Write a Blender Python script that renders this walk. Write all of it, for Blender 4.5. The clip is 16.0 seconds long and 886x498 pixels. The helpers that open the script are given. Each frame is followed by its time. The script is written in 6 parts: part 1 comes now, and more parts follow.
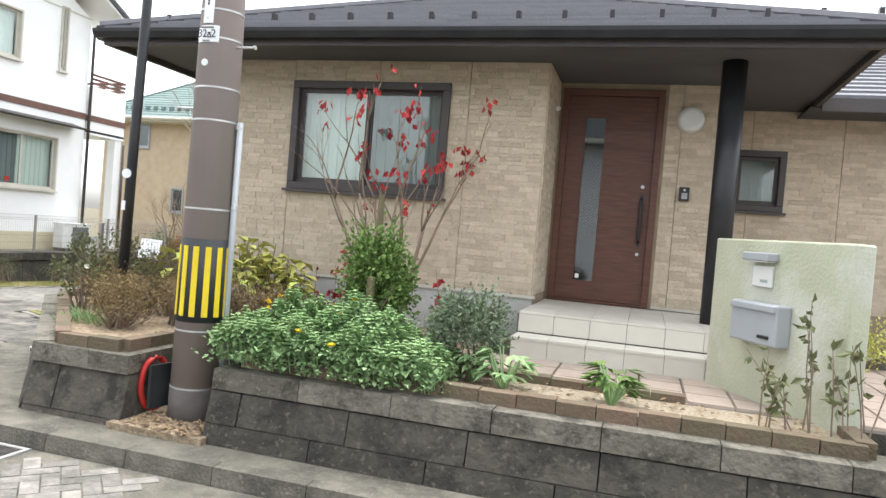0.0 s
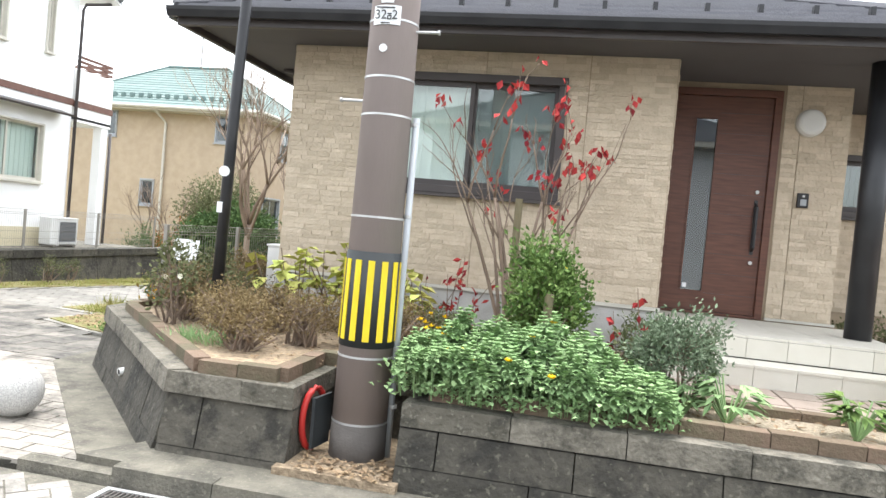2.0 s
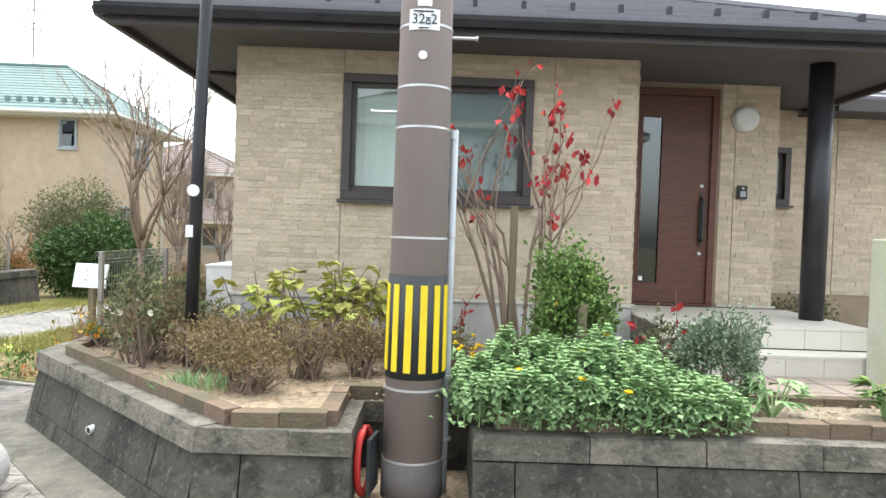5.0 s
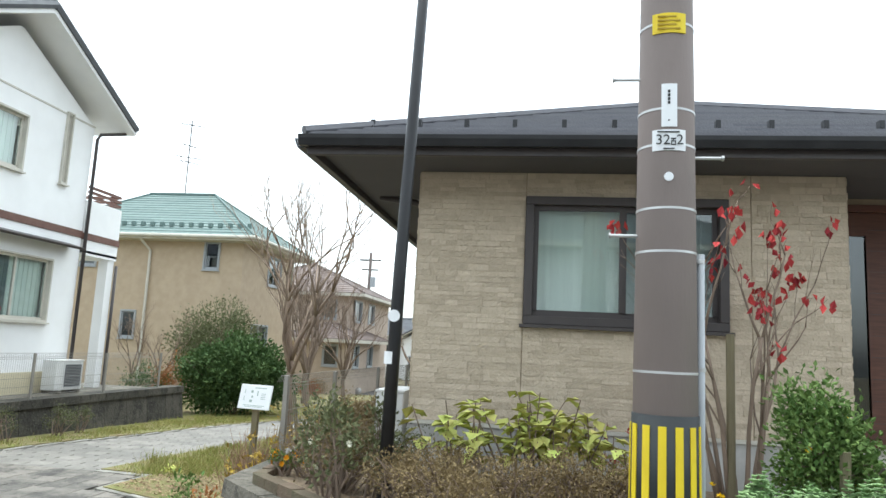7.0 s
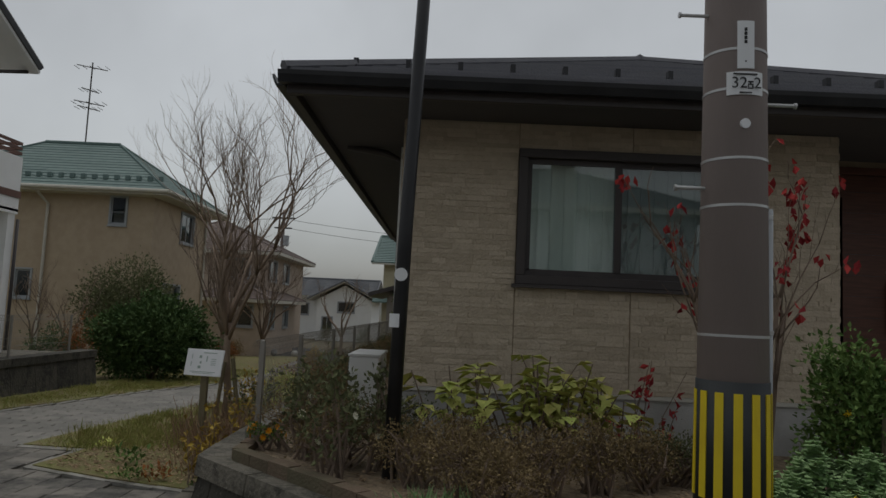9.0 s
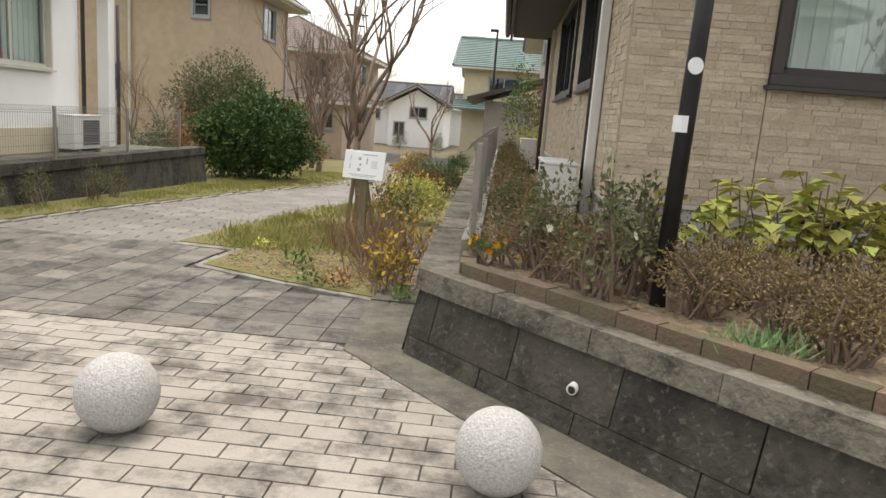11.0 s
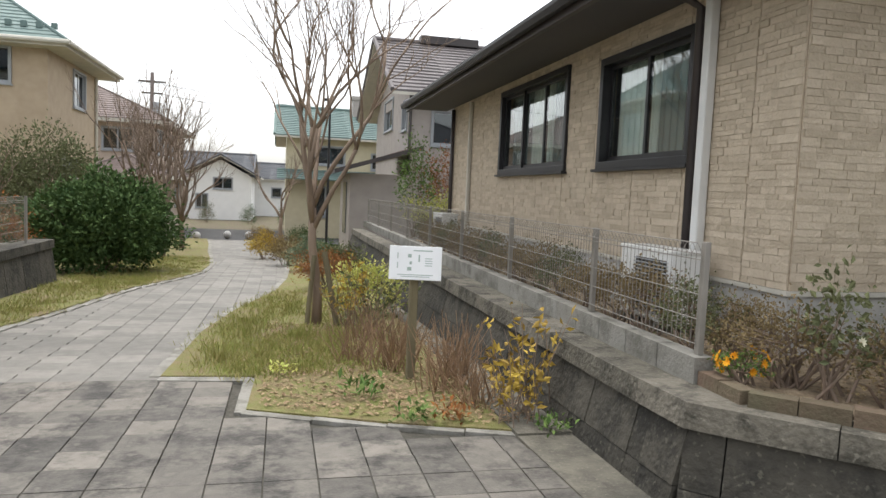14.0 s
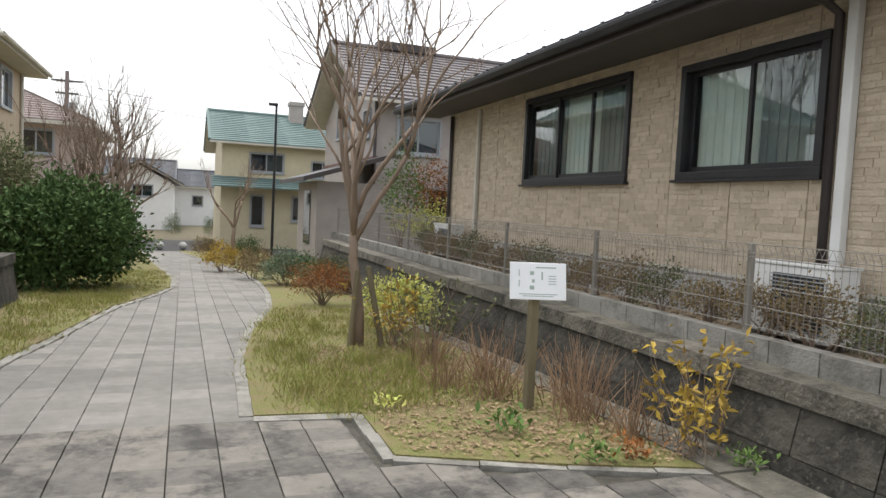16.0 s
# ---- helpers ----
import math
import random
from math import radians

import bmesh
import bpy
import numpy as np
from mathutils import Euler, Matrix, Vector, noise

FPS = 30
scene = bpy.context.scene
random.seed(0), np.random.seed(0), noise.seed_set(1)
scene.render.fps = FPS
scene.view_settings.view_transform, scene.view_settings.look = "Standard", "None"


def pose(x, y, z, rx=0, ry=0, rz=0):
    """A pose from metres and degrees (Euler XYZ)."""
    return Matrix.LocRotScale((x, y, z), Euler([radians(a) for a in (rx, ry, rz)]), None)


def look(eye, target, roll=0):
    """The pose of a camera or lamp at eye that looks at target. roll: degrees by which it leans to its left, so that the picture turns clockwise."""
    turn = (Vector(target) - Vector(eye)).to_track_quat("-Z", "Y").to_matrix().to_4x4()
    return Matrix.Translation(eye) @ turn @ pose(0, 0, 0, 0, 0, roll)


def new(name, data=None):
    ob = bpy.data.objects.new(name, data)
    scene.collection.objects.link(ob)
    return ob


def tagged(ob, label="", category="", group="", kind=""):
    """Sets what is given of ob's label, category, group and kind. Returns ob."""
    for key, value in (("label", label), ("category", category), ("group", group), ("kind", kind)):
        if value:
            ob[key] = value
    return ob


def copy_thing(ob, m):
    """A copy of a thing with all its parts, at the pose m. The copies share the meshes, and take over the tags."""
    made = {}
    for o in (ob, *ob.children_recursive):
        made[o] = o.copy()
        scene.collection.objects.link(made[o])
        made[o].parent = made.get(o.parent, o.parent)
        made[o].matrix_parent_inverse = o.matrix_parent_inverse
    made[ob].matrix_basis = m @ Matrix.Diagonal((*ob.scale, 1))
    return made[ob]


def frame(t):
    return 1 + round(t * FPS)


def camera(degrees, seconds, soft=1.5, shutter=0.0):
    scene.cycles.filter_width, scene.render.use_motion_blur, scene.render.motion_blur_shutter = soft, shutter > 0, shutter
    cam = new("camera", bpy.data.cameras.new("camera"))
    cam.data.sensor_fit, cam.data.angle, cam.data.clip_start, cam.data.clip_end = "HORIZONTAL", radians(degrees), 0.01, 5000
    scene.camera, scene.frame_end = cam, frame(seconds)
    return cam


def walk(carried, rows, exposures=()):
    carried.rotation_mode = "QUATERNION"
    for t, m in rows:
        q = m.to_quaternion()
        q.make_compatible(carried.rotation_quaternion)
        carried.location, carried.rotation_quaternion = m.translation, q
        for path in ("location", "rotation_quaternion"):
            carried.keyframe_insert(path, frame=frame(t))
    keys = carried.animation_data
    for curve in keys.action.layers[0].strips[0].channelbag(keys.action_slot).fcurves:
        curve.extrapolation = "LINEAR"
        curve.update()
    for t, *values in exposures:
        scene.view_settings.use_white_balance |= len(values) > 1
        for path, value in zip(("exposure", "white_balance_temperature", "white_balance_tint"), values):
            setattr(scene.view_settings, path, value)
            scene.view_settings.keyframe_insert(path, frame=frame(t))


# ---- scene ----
cam = camera(64.9, 16.0)
PATH = [
    (0, (1.18, 1.046, 1.562), (0.622, 2.966, 1.515), 4.7),
    (0.5, (0.781, 1.039, 1.554), (0.225, 2.96, 1.51), 5.3),
    (1, (0.357, 1.115, 1.561), (-0.163, 3.045, 1.492), 5.5),
    (1.5, (-0.083, 1.132, 1.558), (-0.565, 3.072, 1.494), 5.5),
    (2, (-0.496, 1.191, 1.55), (-0.898, 3.149, 1.496), 5.2),
    (2.5, (-0.902, 1.279, 1.593), (-1.217, 3.254, 1.558), 4.0),
    (3, (-1.261, 1.303, 1.606), (-1.439, 3.295, 1.609), 2.9),
    (3.5, (-1.543, 1.368, 1.583), (-1.557, 3.368, 1.578), 1.8),
    (3.7, (-1.583, 1.37, 1.626), (-1.536, 3.37, 1.605), 1.7),
    (5.8, (-1.767, 1.306, 1.605), (-1.825, 3.304, 1.556), 2.9),
    (6, (-1.865, 1.336, 1.592), (-1.984, 3.332, 1.567), 3.0),
    (6.5, (-2.103, 1.506, 1.593), (-2.347, 3.49, 1.672), 2.9),
    (7, (-2.371, 1.529, 1.657), (-2.655, 3.489, 1.938), 2.8),
    (7.5, (-2.581, 1.564, 1.735), (-2.819, 3.489, 2.222), 2.2),
    (8, (-2.725, 1.67, 1.769), (-2.911, 3.535, 2.466), 1.6),
    (8.5, (-2.894, 1.783, 1.758), (-2.99, 3.716, 2.263), 1.6),
    (9, (-3.098, 1.923, 1.639), (-3.112, 3.915, 1.819), 2.6),
    (9.5, (-3.334, 2.149, 1.539), (-3.309, 4.145, 1.416), 3.6),
    (10, (-3.65, 2.297, 1.512), (-3.695, 4.271, 1.196), 4.6),
    (12.3, (-5.392, 3.052, 1.524), (-5.566, 5.007, 1.139), 4.0),
    (12.5, (-5.588, 3.12, 1.513), (-5.688, 5.085, 1.153), 3.8),
    (13, (-5.999, 3.306, 1.537), (-5.896, 5.281, 1.24), 3.7),
    (13.5, (-6.401, 3.573, 1.546), (-6.091, 5.535, 1.309), 3.3),
    (14, (-6.78, 3.785, 1.568), (-6.323, 5.726, 1.411), 2.5),
    (14.5, (-7.138, 4.056, 1.547), (-6.537, 5.959, 1.42), 2.3),
    (15, (-7.546, 4.287, 1.556), (-6.878, 6.169, 1.447), 2.0),
    (15.5, (-7.852, 4.545, 1.515), (-7.191, 6.43, 1.412), 2.2),
    (16, (-8.213, 4.803, 1.507), (-7.513, 6.672, 1.388), 2.8),
]
walk(cam, [(t, look(eye, target, roll)) for t, eye, target, roll in PATH],
     [(0, 2.1, 6450, 8), (1.5, 2.38, 6400, 8), (3.5, 2.5, 6450, 8), (5.8, 2.15, 6200, 4), (6.5, 2.05, 6150, 3), (7.0, 1.8, 6100, 2), (7.5, 0.9, 5950, 1), (8.0, -0.3, 5850, 1), (8.4, -1.5, 5900, 2), (8.7, -1.55, 6000, 3),
      (9.0, -0.6, 6500, 7), (9.5, 0.65, 7150, 10), (10.0, 1.45, 7350, 11), (12.3, 1.25, 6600, 9), (14.5, 1.4, 6550, 9), (16, 1.3, 6550, 9)])

# ---- world and sun: overcast winter day ----
world = bpy.data.worlds.new("overcast_sky")
scene.world = world
world.use_nodes = True
wn, wl = world.node_tree.nodes, world.node_tree.links
wn.clear()
sky = wn.new("ShaderNodeTexSky")
sky.sky_type = "NISHITA"
sky.sun_disc = False
sky.sun_elevation, sky.sun_rotation = radians(76), radians(350)
sky.dust_density, sky.air_density = 3.0, 1.0
hsv = wn.new("ShaderNodeHueSaturation")
hsv.inputs["Saturation"].default_value = 0.22
wl.new(sky.outputs[0], hsv.inputs["Color"])
cloud = wn.new("ShaderNodeTexNoise")
cloud.inputs["Scale"].default_value = 2.2
cloud.inputs["Detail"].default_value = 5
ramp = wn.new("ShaderNodeMapRange")
ramp.inputs["From Min"].default_value, ramp.inputs["From Max"].default_value = 0.3, 0.7
ramp.inputs["To Min"].default_value, ramp.inputs["To Max"].default_value = 0.85, 1.15
wl.new(cloud.outputs["Fac"], ramp.inputs["Value"])
mul = wn.new("ShaderNodeVectorMath")
mul.operation = "SCALE"
wl.new(hsv.outputs[0], mul.inputs[0])
wl.new(ramp.outputs[0], mul.inputs["Scale"])
bg = wn.new("ShaderNodeBackground")
bg.inputs["Strength"].default_value = 0.15
wl.new(mul.outputs[0], bg.inputs["Color"])
wo = wn.new("ShaderNodeOutputWorld")
wl.new(bg.outputs[0], wo.inputs["Surface"])
sun_data = bpy.data.lights.new("sun", "SUN")
sun_data.energy, sun_data.angle, sun_data.color = 0.5, radians(40), (1.0, 0.97, 0.92)
sun = new("sun", sun_data)
sun.matrix_world = look((0, 0, 0), (0.0, -0.2, -0.95))


# ---- materials ----
def mat(name, c1, c2=None, rough=0.7, scale=6.0, bump=0.15, bscale=60.0, metal=0.0, spec=0.4, rand="", stain=None, sscale=1.3, samt=0.5, stretch=(1, 1, 1), speck=None, spscale=26.0):
    """Two-tone noise, a second large-scale stain, fine bump. rand: 'island' or 'object' varies the tone piece by piece."""
    m = bpy.data.materials.new(name)
    m.use_nodes = True
    n, l = m.node_tree.nodes, m.node_tree.links
    b = n["Principled BSDF"]
    b.inputs["Metallic"].default_value = metal
    b.inputs["Specular IOR Level"].default_value = spec
    co = n.new("ShaderNodeNewGeometry")
    mp = n.new("ShaderNodeMapping")
    mp.inputs["Scale"].default_value = stretch
    l.new(co.outputs["Position"], mp.inputs["Vector"])
    c2 = c2 or tuple(v * 0.8 for v in c1)
    nz = n.new("ShaderNodeTexNoise")
    nz.inputs["Scale"].default_value, nz.inputs["Detail"].default_value = scale, 6
    l.new(mp.outputs[0], nz.inputs["Vector"])
    mr = n.new("ShaderNodeMapRange")
    mr.inputs["From Min"].default_value, mr.inputs["From Max"].default_value = 0.32, 0.68
    l.new(nz.outputs["Fac"], mr.inputs["Value"])
    mix = n.new("ShaderNodeMix")
    mix.data_type = "RGBA"
    mix.inputs["A"].default_value, mix.inputs["B"].default_value = (*c1, 1), (*c2, 1)
    if rand:
        g = n.new("ShaderNodeNewGeometry" if rand == "island" else "ShaderNodeObjectInfo")
        src = g.outputs["Random Per Island" if rand == "island" else "Random"]
        ma = n.new("ShaderNodeMath")
        ma.operation = "MULTIPLY_ADD"
        ma.inputs[1].default_value, ma.inputs[2].default_value = 0.35, 0.0
        l.new(mr.outputs[0], ma.inputs[0])
        mb2 = n.new("ShaderNodeMath")
        mb2.operation = "MULTIPLY_ADD"
        mb2.inputs[1].default_value = 0.75
        l.new(src, mb2.inputs[0])
        l.new(ma.outputs[0], mb2.inputs[2])
        mb2.use_clamp = True
        l.new(mb2.outputs[0], mix.inputs["Factor"])
    else:
        l.new(mr.outputs[0], mix.inputs["Factor"])
    out = mix.outputs["Result"]
    if stain:
        sn = n.new("ShaderNodeTexNoise")
        sn.inputs["Scale"].default_value, sn.inputs["Detail"].default_value, sn.inputs["Roughness"].default_value = sscale, 8, 0.72
        l.new(mp.outputs[0], sn.inputs["Vector"])
        sr = n.new("ShaderNodeMapRange")
        sr.inputs["From Min"].default_value, sr.inputs["From Max"].default_value = 0.47, 0.61
        sr.inputs["To Max"].default_value = samt
        l.new(sn.outputs["Fac"], sr.inputs["Value"])
        sm = n.new("ShaderNodeMix")
        sm.data_type = "RGBA"
        sm.inputs["B"].default_value = (*stain, 1)
        l.new(out, sm.inputs["A"])
        l.new(sr.outputs[0], sm.inputs["Factor"])
        out = sm.outputs["Result"]
    if speck:
        pn = n.new("ShaderNodeTexNoise")
        pn.inputs["Scale"].default_value, pn.inputs["Detail"].default_value = spscale, 3
        l.new(co.outputs["Position"], pn.inputs["Vector"])
        pr_n = n.new("ShaderNodeMapRange")
        pr_n.inputs["From Min"].default_value, pr_n.inputs["From Max"].default_value = 0.60, 0.68
        pr_n.inputs["To Max"].default_value = 0.33
        l.new(pn.outputs["Fac"], pr_n.inputs["Value"])
        pm = n.new("ShaderNodeMix")
        pm.data_type = "RGBA"
        pm.inputs["B"].default_value = (*speck, 1)
        l.new(out, pm.inputs["A"])
        l.new(pr_n.outputs[0], pm.inputs["Factor"])
        out = pm.outputs["Result"]
    l.new(out, b.inputs["Base Color"])
    rr = n.new("ShaderNodeMapRange")
    rr.inputs["To Min"].default_value, rr.inputs["To Max"].default_value = max(rough - 0.1, 0.02), min(rough + 0.1, 1)
    l.new(nz.outputs["Fac"], rr.inputs["Value"])
    l.new(rr.outputs[0], b.inputs["Roughness"])
    if bump:
        bn = n.new("ShaderNodeTexNoise")
        bn.inputs["Scale"].default_value, bn.inputs["Detail"].default_value = bscale, 4
        l.new(mp.outputs[0], bn.inputs["Vector"])
        bp = n.new("ShaderNodeBump")
        bp.inputs["Strength"].default_value, bp.inputs["Distance"].default_value = bump, 0.02
        l.new(bn.outputs["Fac"], bp.inputs["Height"])
        l.new(bp.outputs[0], b.inputs["Normal"])
    return m


def glass_mat(name, tint, gloss=0.12):
    m = bpy.data.materials.new(name)
    m.use_nodes = True
    n, l = m.node_tree.nodes, m.node_tree.links
    n.clear()
    o = n.new("ShaderNodeOutputMaterial")
    tr = n.new("ShaderNodeBsdfTransparent")
    tr.inputs["Color"].default_value = (*tint, 1)
    gl = n.new("ShaderNodeBsdfGlossy")
    gl.inputs["Roughness"].default_value = 0.02
    # Schlick's gloss, the same on both faces of the pane
    fr = n.new("ShaderNodeLayerWeight")
    fr.inputs["Blend"].default_value = 0.5
    po = n.new("ShaderNodeMath")
    po.operation = "POWER"
    po.inputs[1].default_value = 4.0
    ad = n.new("ShaderNodeMath")
    ad.operation = "ADD"
    ad.inputs[1].default_value = gloss + 0.04
    ad.use_clamp = True
    mx = n.new("ShaderNodeMixShader")
    l.new(fr.outputs["Facing"], po.inputs[0])
    l.new(po.outputs[0], ad.inputs[0])
    l.new(ad.outputs[0], mx.inputs["Fac"])
    l.new(tr.outputs[0], mx.inputs[1])
    l.new(gl.outputs[0], mx.inputs[2])
    l.new(mx.outputs[0], o.inputs["Surface"])
    return m


M = {}
M["siding"] = mat("beige_stone_siding", (0.62, 0.525, 0.405), (0.44, 0.365, 0.27), 0.85, 14, 0.5, 45, rand="island")
M["siding_base"] = mat("siding_joint", (0.33, 0.26, 0.18), (0.27, 0.21, 0.15), 0.9)
M["plinth"] = mat("grey_render", (0.48, 0.47, 0.45), (0.38, 0.37, 0.35), 0.85, 3, 0.2, 80, stain=(0.25, 0.24, 0.21), samt=0.4)
M["brown_metal"] = mat("dark_brown_metal", (0.05, 0.042, 0.041), (0.065, 0.055, 0.053), 0.45, 4, 0.03)
M["soffit"] = mat("dark_soffit", (0.085, 0.08, 0.083), (0.10, 0.095, 0.098), 0.75, 3, 0.08)
M["roof_dark"] = mat("charcoal_roof_slate", (0.17, 0.17, 0.185), (0.125, 0.125, 0.14), 0.7, 5, 0.3, 60, rand="island", stain=(0.17, 0.17, 0.17), samt=0.3)
M["black_metal"] = mat("black_painted_metal", (0.016, 0.016, 0.018), (0.026, 0.026, 0.028), 0.4, 5, 0.04)
M["door_wood"] = mat("brown_door_wood", (0.13, 0.052, 0.032), (0.085, 0.034, 0.022), 0.45, 5, 0.08, 40, stretch=(1, 1, 9))
M["porch"] = mat("cream_porch_tile", (0.62, 0.59, 0.52), (0.55, 0.52, 0.45), 0.6, 8, 0.08, 90, rand="object")
M["terrace"] = mat("pinkish_terrace_slab", (0.40, 0.32, 0.27), (0.30, 0.25, 0.21), 0.85, 5, 0.3, rand="object", stain=(0.2, 0.17, 0.14), samt=0.4)
M["gate_wall"] = mat("pale_green_plaster", (0.46, 0.47, 0.35), (0.40, 0.41, 0.30), 0.9, 3, 0.3, 50, stain=(0.54, 0.54, 0.49), sscale=1.8, samt=0.7)
M["grey_plastic"] = mat("grey_plastic", (0.36, 0.38, 0.40), (0.32, 0.34, 0.36), 0.45, 3, 0.02)
M["white_plastic"] = mat("white_plastic", (0.72, 0.72, 0.70), (0.64, 0.64, 0.62), 0.5, 3, 0.03)
M["block"] = mat("weathered_concrete_block", (0.088, 0.08, 0.064), (0.04, 0.037, 0.03), 0.95, 9, 1.0, 22, rand="object", stain=(0.022, 0.021, 0.018), sscale=3.5, samt=0.85, speck=(0.19, 0.18, 0.14), spscale=30)
M["cap"] = mat("weathered_coping", (0.19, 0.172, 0.14), (0.095, 0.087, 0.068), 0.95, 12, 1.0, 30, rand="object", stain=(0.04, 0.038, 0.03), sscale=4, samt=0.9, speck=(0.30, 0.28, 0.23), spscale=34)
M["edging"] = mat("mossy_brick_edging", (0.185, 0.125, 0.09), (0.10, 0.082, 0.052), 0.95, 14, 0.6, 50, rand="object", stain=(0.12, 0.12, 0.07), samt=0.5)
M["concrete"] = mat("old_concrete", (0.17, 0.155, 0.125), (0.10, 0.094, 0.075), 0.92, 6, 0.6, 50, stain=(0.06, 0.057, 0.047), sscale=2.2, samt=0.8, speck=(0.27, 0.25, 0.20), spscale=40)
M["pale_concrete"] = mat("pale_concrete_block", (0.30, 0.29, 0.26), (0.22, 0.21, 0.185), 0.9, 6, 0.5, 50, rand="object", stain=(0.12, 0.115, 0.095), sscale=3, samt=0.7)
M["paver"] = mat("light_paver", (0.345, 0.316, 0.275), (0.275, 0.25, 0.216), 0.9, 16, 0.35, 70, rand="object", stain=(0.06, 0.056, 0.05), sscale=1.9, samt=0.8)
M["slab"] = mat("dark_slab", (0.22, 0.20, 0.172), (0.085, 0.079, 0.07), 0.8, 9, 0.3, 60, rand="object", stain=(0.035, 0.033, 0.03), sscale=2.4, samt=0.85, speck=(0.24, 0.22, 0.19), spscale=9)
M["pathslab"] = mat("grey_path_slab", (0.24, 0.226, 0.20), (0.145, 0.137, 0.123), 0.75, 9, 0.3, 60, rand="object", stain=(0.13, 0.123, 0.11), sscale=0.9, samt=0.6)
M["pathslab_far"] = mat("grey_path_slab_far", (0.24, 0.226, 0.20), (0.145, 0.137, 0.123), 0.75, 9, 0.3, 60, rand="island", stain=(0.13, 0.123, 0.11), sscale=0.9, samt=0.6)
M["joint"] = mat("joint_sand", (0.085, 0.078, 0.062), (0.05, 0.047, 0.038), 0.95, 20, 0.4)
M["asphalt"] = mat("asphalt", (0.06, 0.06, 0.062), (0.045, 0.045, 0.046), 0.9, 12, 0.6, 150, stain=(0.09, 0.088, 0.085), samt=0.5)
M["earth"] = mat("ground_earth", (0.16, 0.125, 0.085), (0.09, 0.075, 0.05), 0.95, 7, 0.9, 40, stain=(0.11, 0.12, 0.045), sscale=1.2, samt=0.7)
M["soil"] = mat("bark_soil", (0.40, 0.31, 0.21), (0.20, 0.15, 0.10), 0.95, 26, 1.0, 70)
M["gravel"] = mat("pale_gravel", (0.46, 0.39, 0.29), (0.28, 0.23, 0.17), 0.95, 40, 1.0, 90)
M["lawn"] = mat("mossy_turf", (0.145, 0.165, 0.04), (0.20, 0.165, 0.075), 0.95, 9, 1.0, 60, stain=(0.20, 0.145, 0.085), sscale=2.0, samt=0.8)
M["pole"] = mat("brown_pole_paint", (0.25, 0.205, 0.19), (0.205, 0.17, 0.155), 0.7, 3, 0.1, 60, stretch=(1, 1, 0.3))
M["pole_base"] = mat("pole_base_dark", (0.095, 0.085, 0.078), (0.07, 0.062, 0.056), 0.8, 5, 0.2)
M["steel"] = mat("galvanised_steel", (0.55, 0.55, 0.54), (0.45, 0.45, 0.45), 0.4, 8, 0.05, metal=0.6)
M["yellow"] = mat("safety_yellow", (0.75, 0.58, 0.02), (0.68, 0.5, 0.02), 0.5, 5, 0.05)
M["black_rubber"] = mat("black_rubber", (0.02, 0.024, 0.026), (0.03, 0.034, 0.036), 0.6, 6, 0.08)
M["red"] = mat("red_plastic", (0.42, 0.025, 0.02), (0.33, 0.02, 0.018), 0.4, 6, 0.05)
M["stone_ball"] = mat("speckled_granite", (0.56, 0.55, 0.53), (0.36, 0.355, 0.34), 0.85, 90, 0.7, 110)
M["fence"] = mat("beige_grey_fence", (0.27, 0.25, 0.22), (0.22, 0.205, 0.18), 0.55, 6, 0.05)
M["white_wall"] = mat("white_stucco", (0.84, 0.84, 0.83), (0.79, 0.79, 0.78), 0.9, 2, 0.15, 90)
M["tan_wall"] = mat("tan_siding", (0.47, 0.375, 0.27), (0.42, 0.33, 0.235), 0.85, 4, 0.2, 40)
M["pink_wall"] = mat("pinkish_siding", (0.50, 0.41, 0.34), (0.44, 0.36, 0.30), 0.85, 4, 0.2)
M["yellow_wall"] = mat("cream_siding", (0.60, 0.54, 0.38), (0.55, 0.49, 0.34), 0.85, 3, 0.15)
M["grey_wall"] = mat("taupe_stucco", (0.40, 0.36, 0.33), (0.35, 0.315, 0.29), 0.9, 3, 0.15)
M["green_roof"] = mat("green_roof_tile", (0.15, 0.215, 0.20), (0.11, 0.165, 0.155), 0.65, 5, 0.2, rand="island")
M["purple_roof"] = mat("mauve_brown_roof", (0.15, 0.13, 0.13), (0.11, 0.098, 0.098), 0.65, 5, 0.2, rand="island")
M["grey_roof"] = mat("grey_roof_tile", (0.13, 0.135, 0.145), (0.09, 0.095, 0.105), 0.65, 5, 0.2, rand="island")
M["red_roof"] = mat("reddish_roof_tile", (0.19, 0.145, 0.13), (0.14, 0.11, 0.10), 0.7, 5, 0.2, rand="island")
M["band_brown"] = mat("brown_trim_band", (0.15, 0.075, 0.055), (0.12, 0.06, 0.045), 0.6)
M["light_trim"] = mat("cream_trim", (0.58, 0.55, 0.48), (0.50, 0.48, 0.42), 0.7, 4, 0.05)
M["curtain"] = mat("pale_curtain", (0.76, 0.80, 0.75), (0.68, 0.72, 0.68), 0.9, 1.5, 0.1, stretch=(12, 12, 0.3))
# dimness of unlit rooms put into the colour; also on floor and ceiling
M["room_shade_grey"] = mat("painted_room_dimness", (0.24, 0.28, 0.28), (0.18, 0.21, 0.215), 0.9, 2, 0)
M["teal_blind"] = mat("teal_glass_backing", (0.045, 0.095, 0.105), (0.035, 0.075, 0.085), 0.6, 2, 0)
M["amber_ink"] = mat("amber_ink", (0.42, 0.29, 0.02), (0.38, 0.26, 0.02), 0.6, 3, 0)
M["brick_paver"] = mat("worn_brick_paver", (0.36, 0.335, 0.30), (0.15, 0.14, 0.125), 0.9, 14, 0.4, 60, rand="object", stain=(0.07, 0.066, 0.06), sscale=3, samt=0.6)
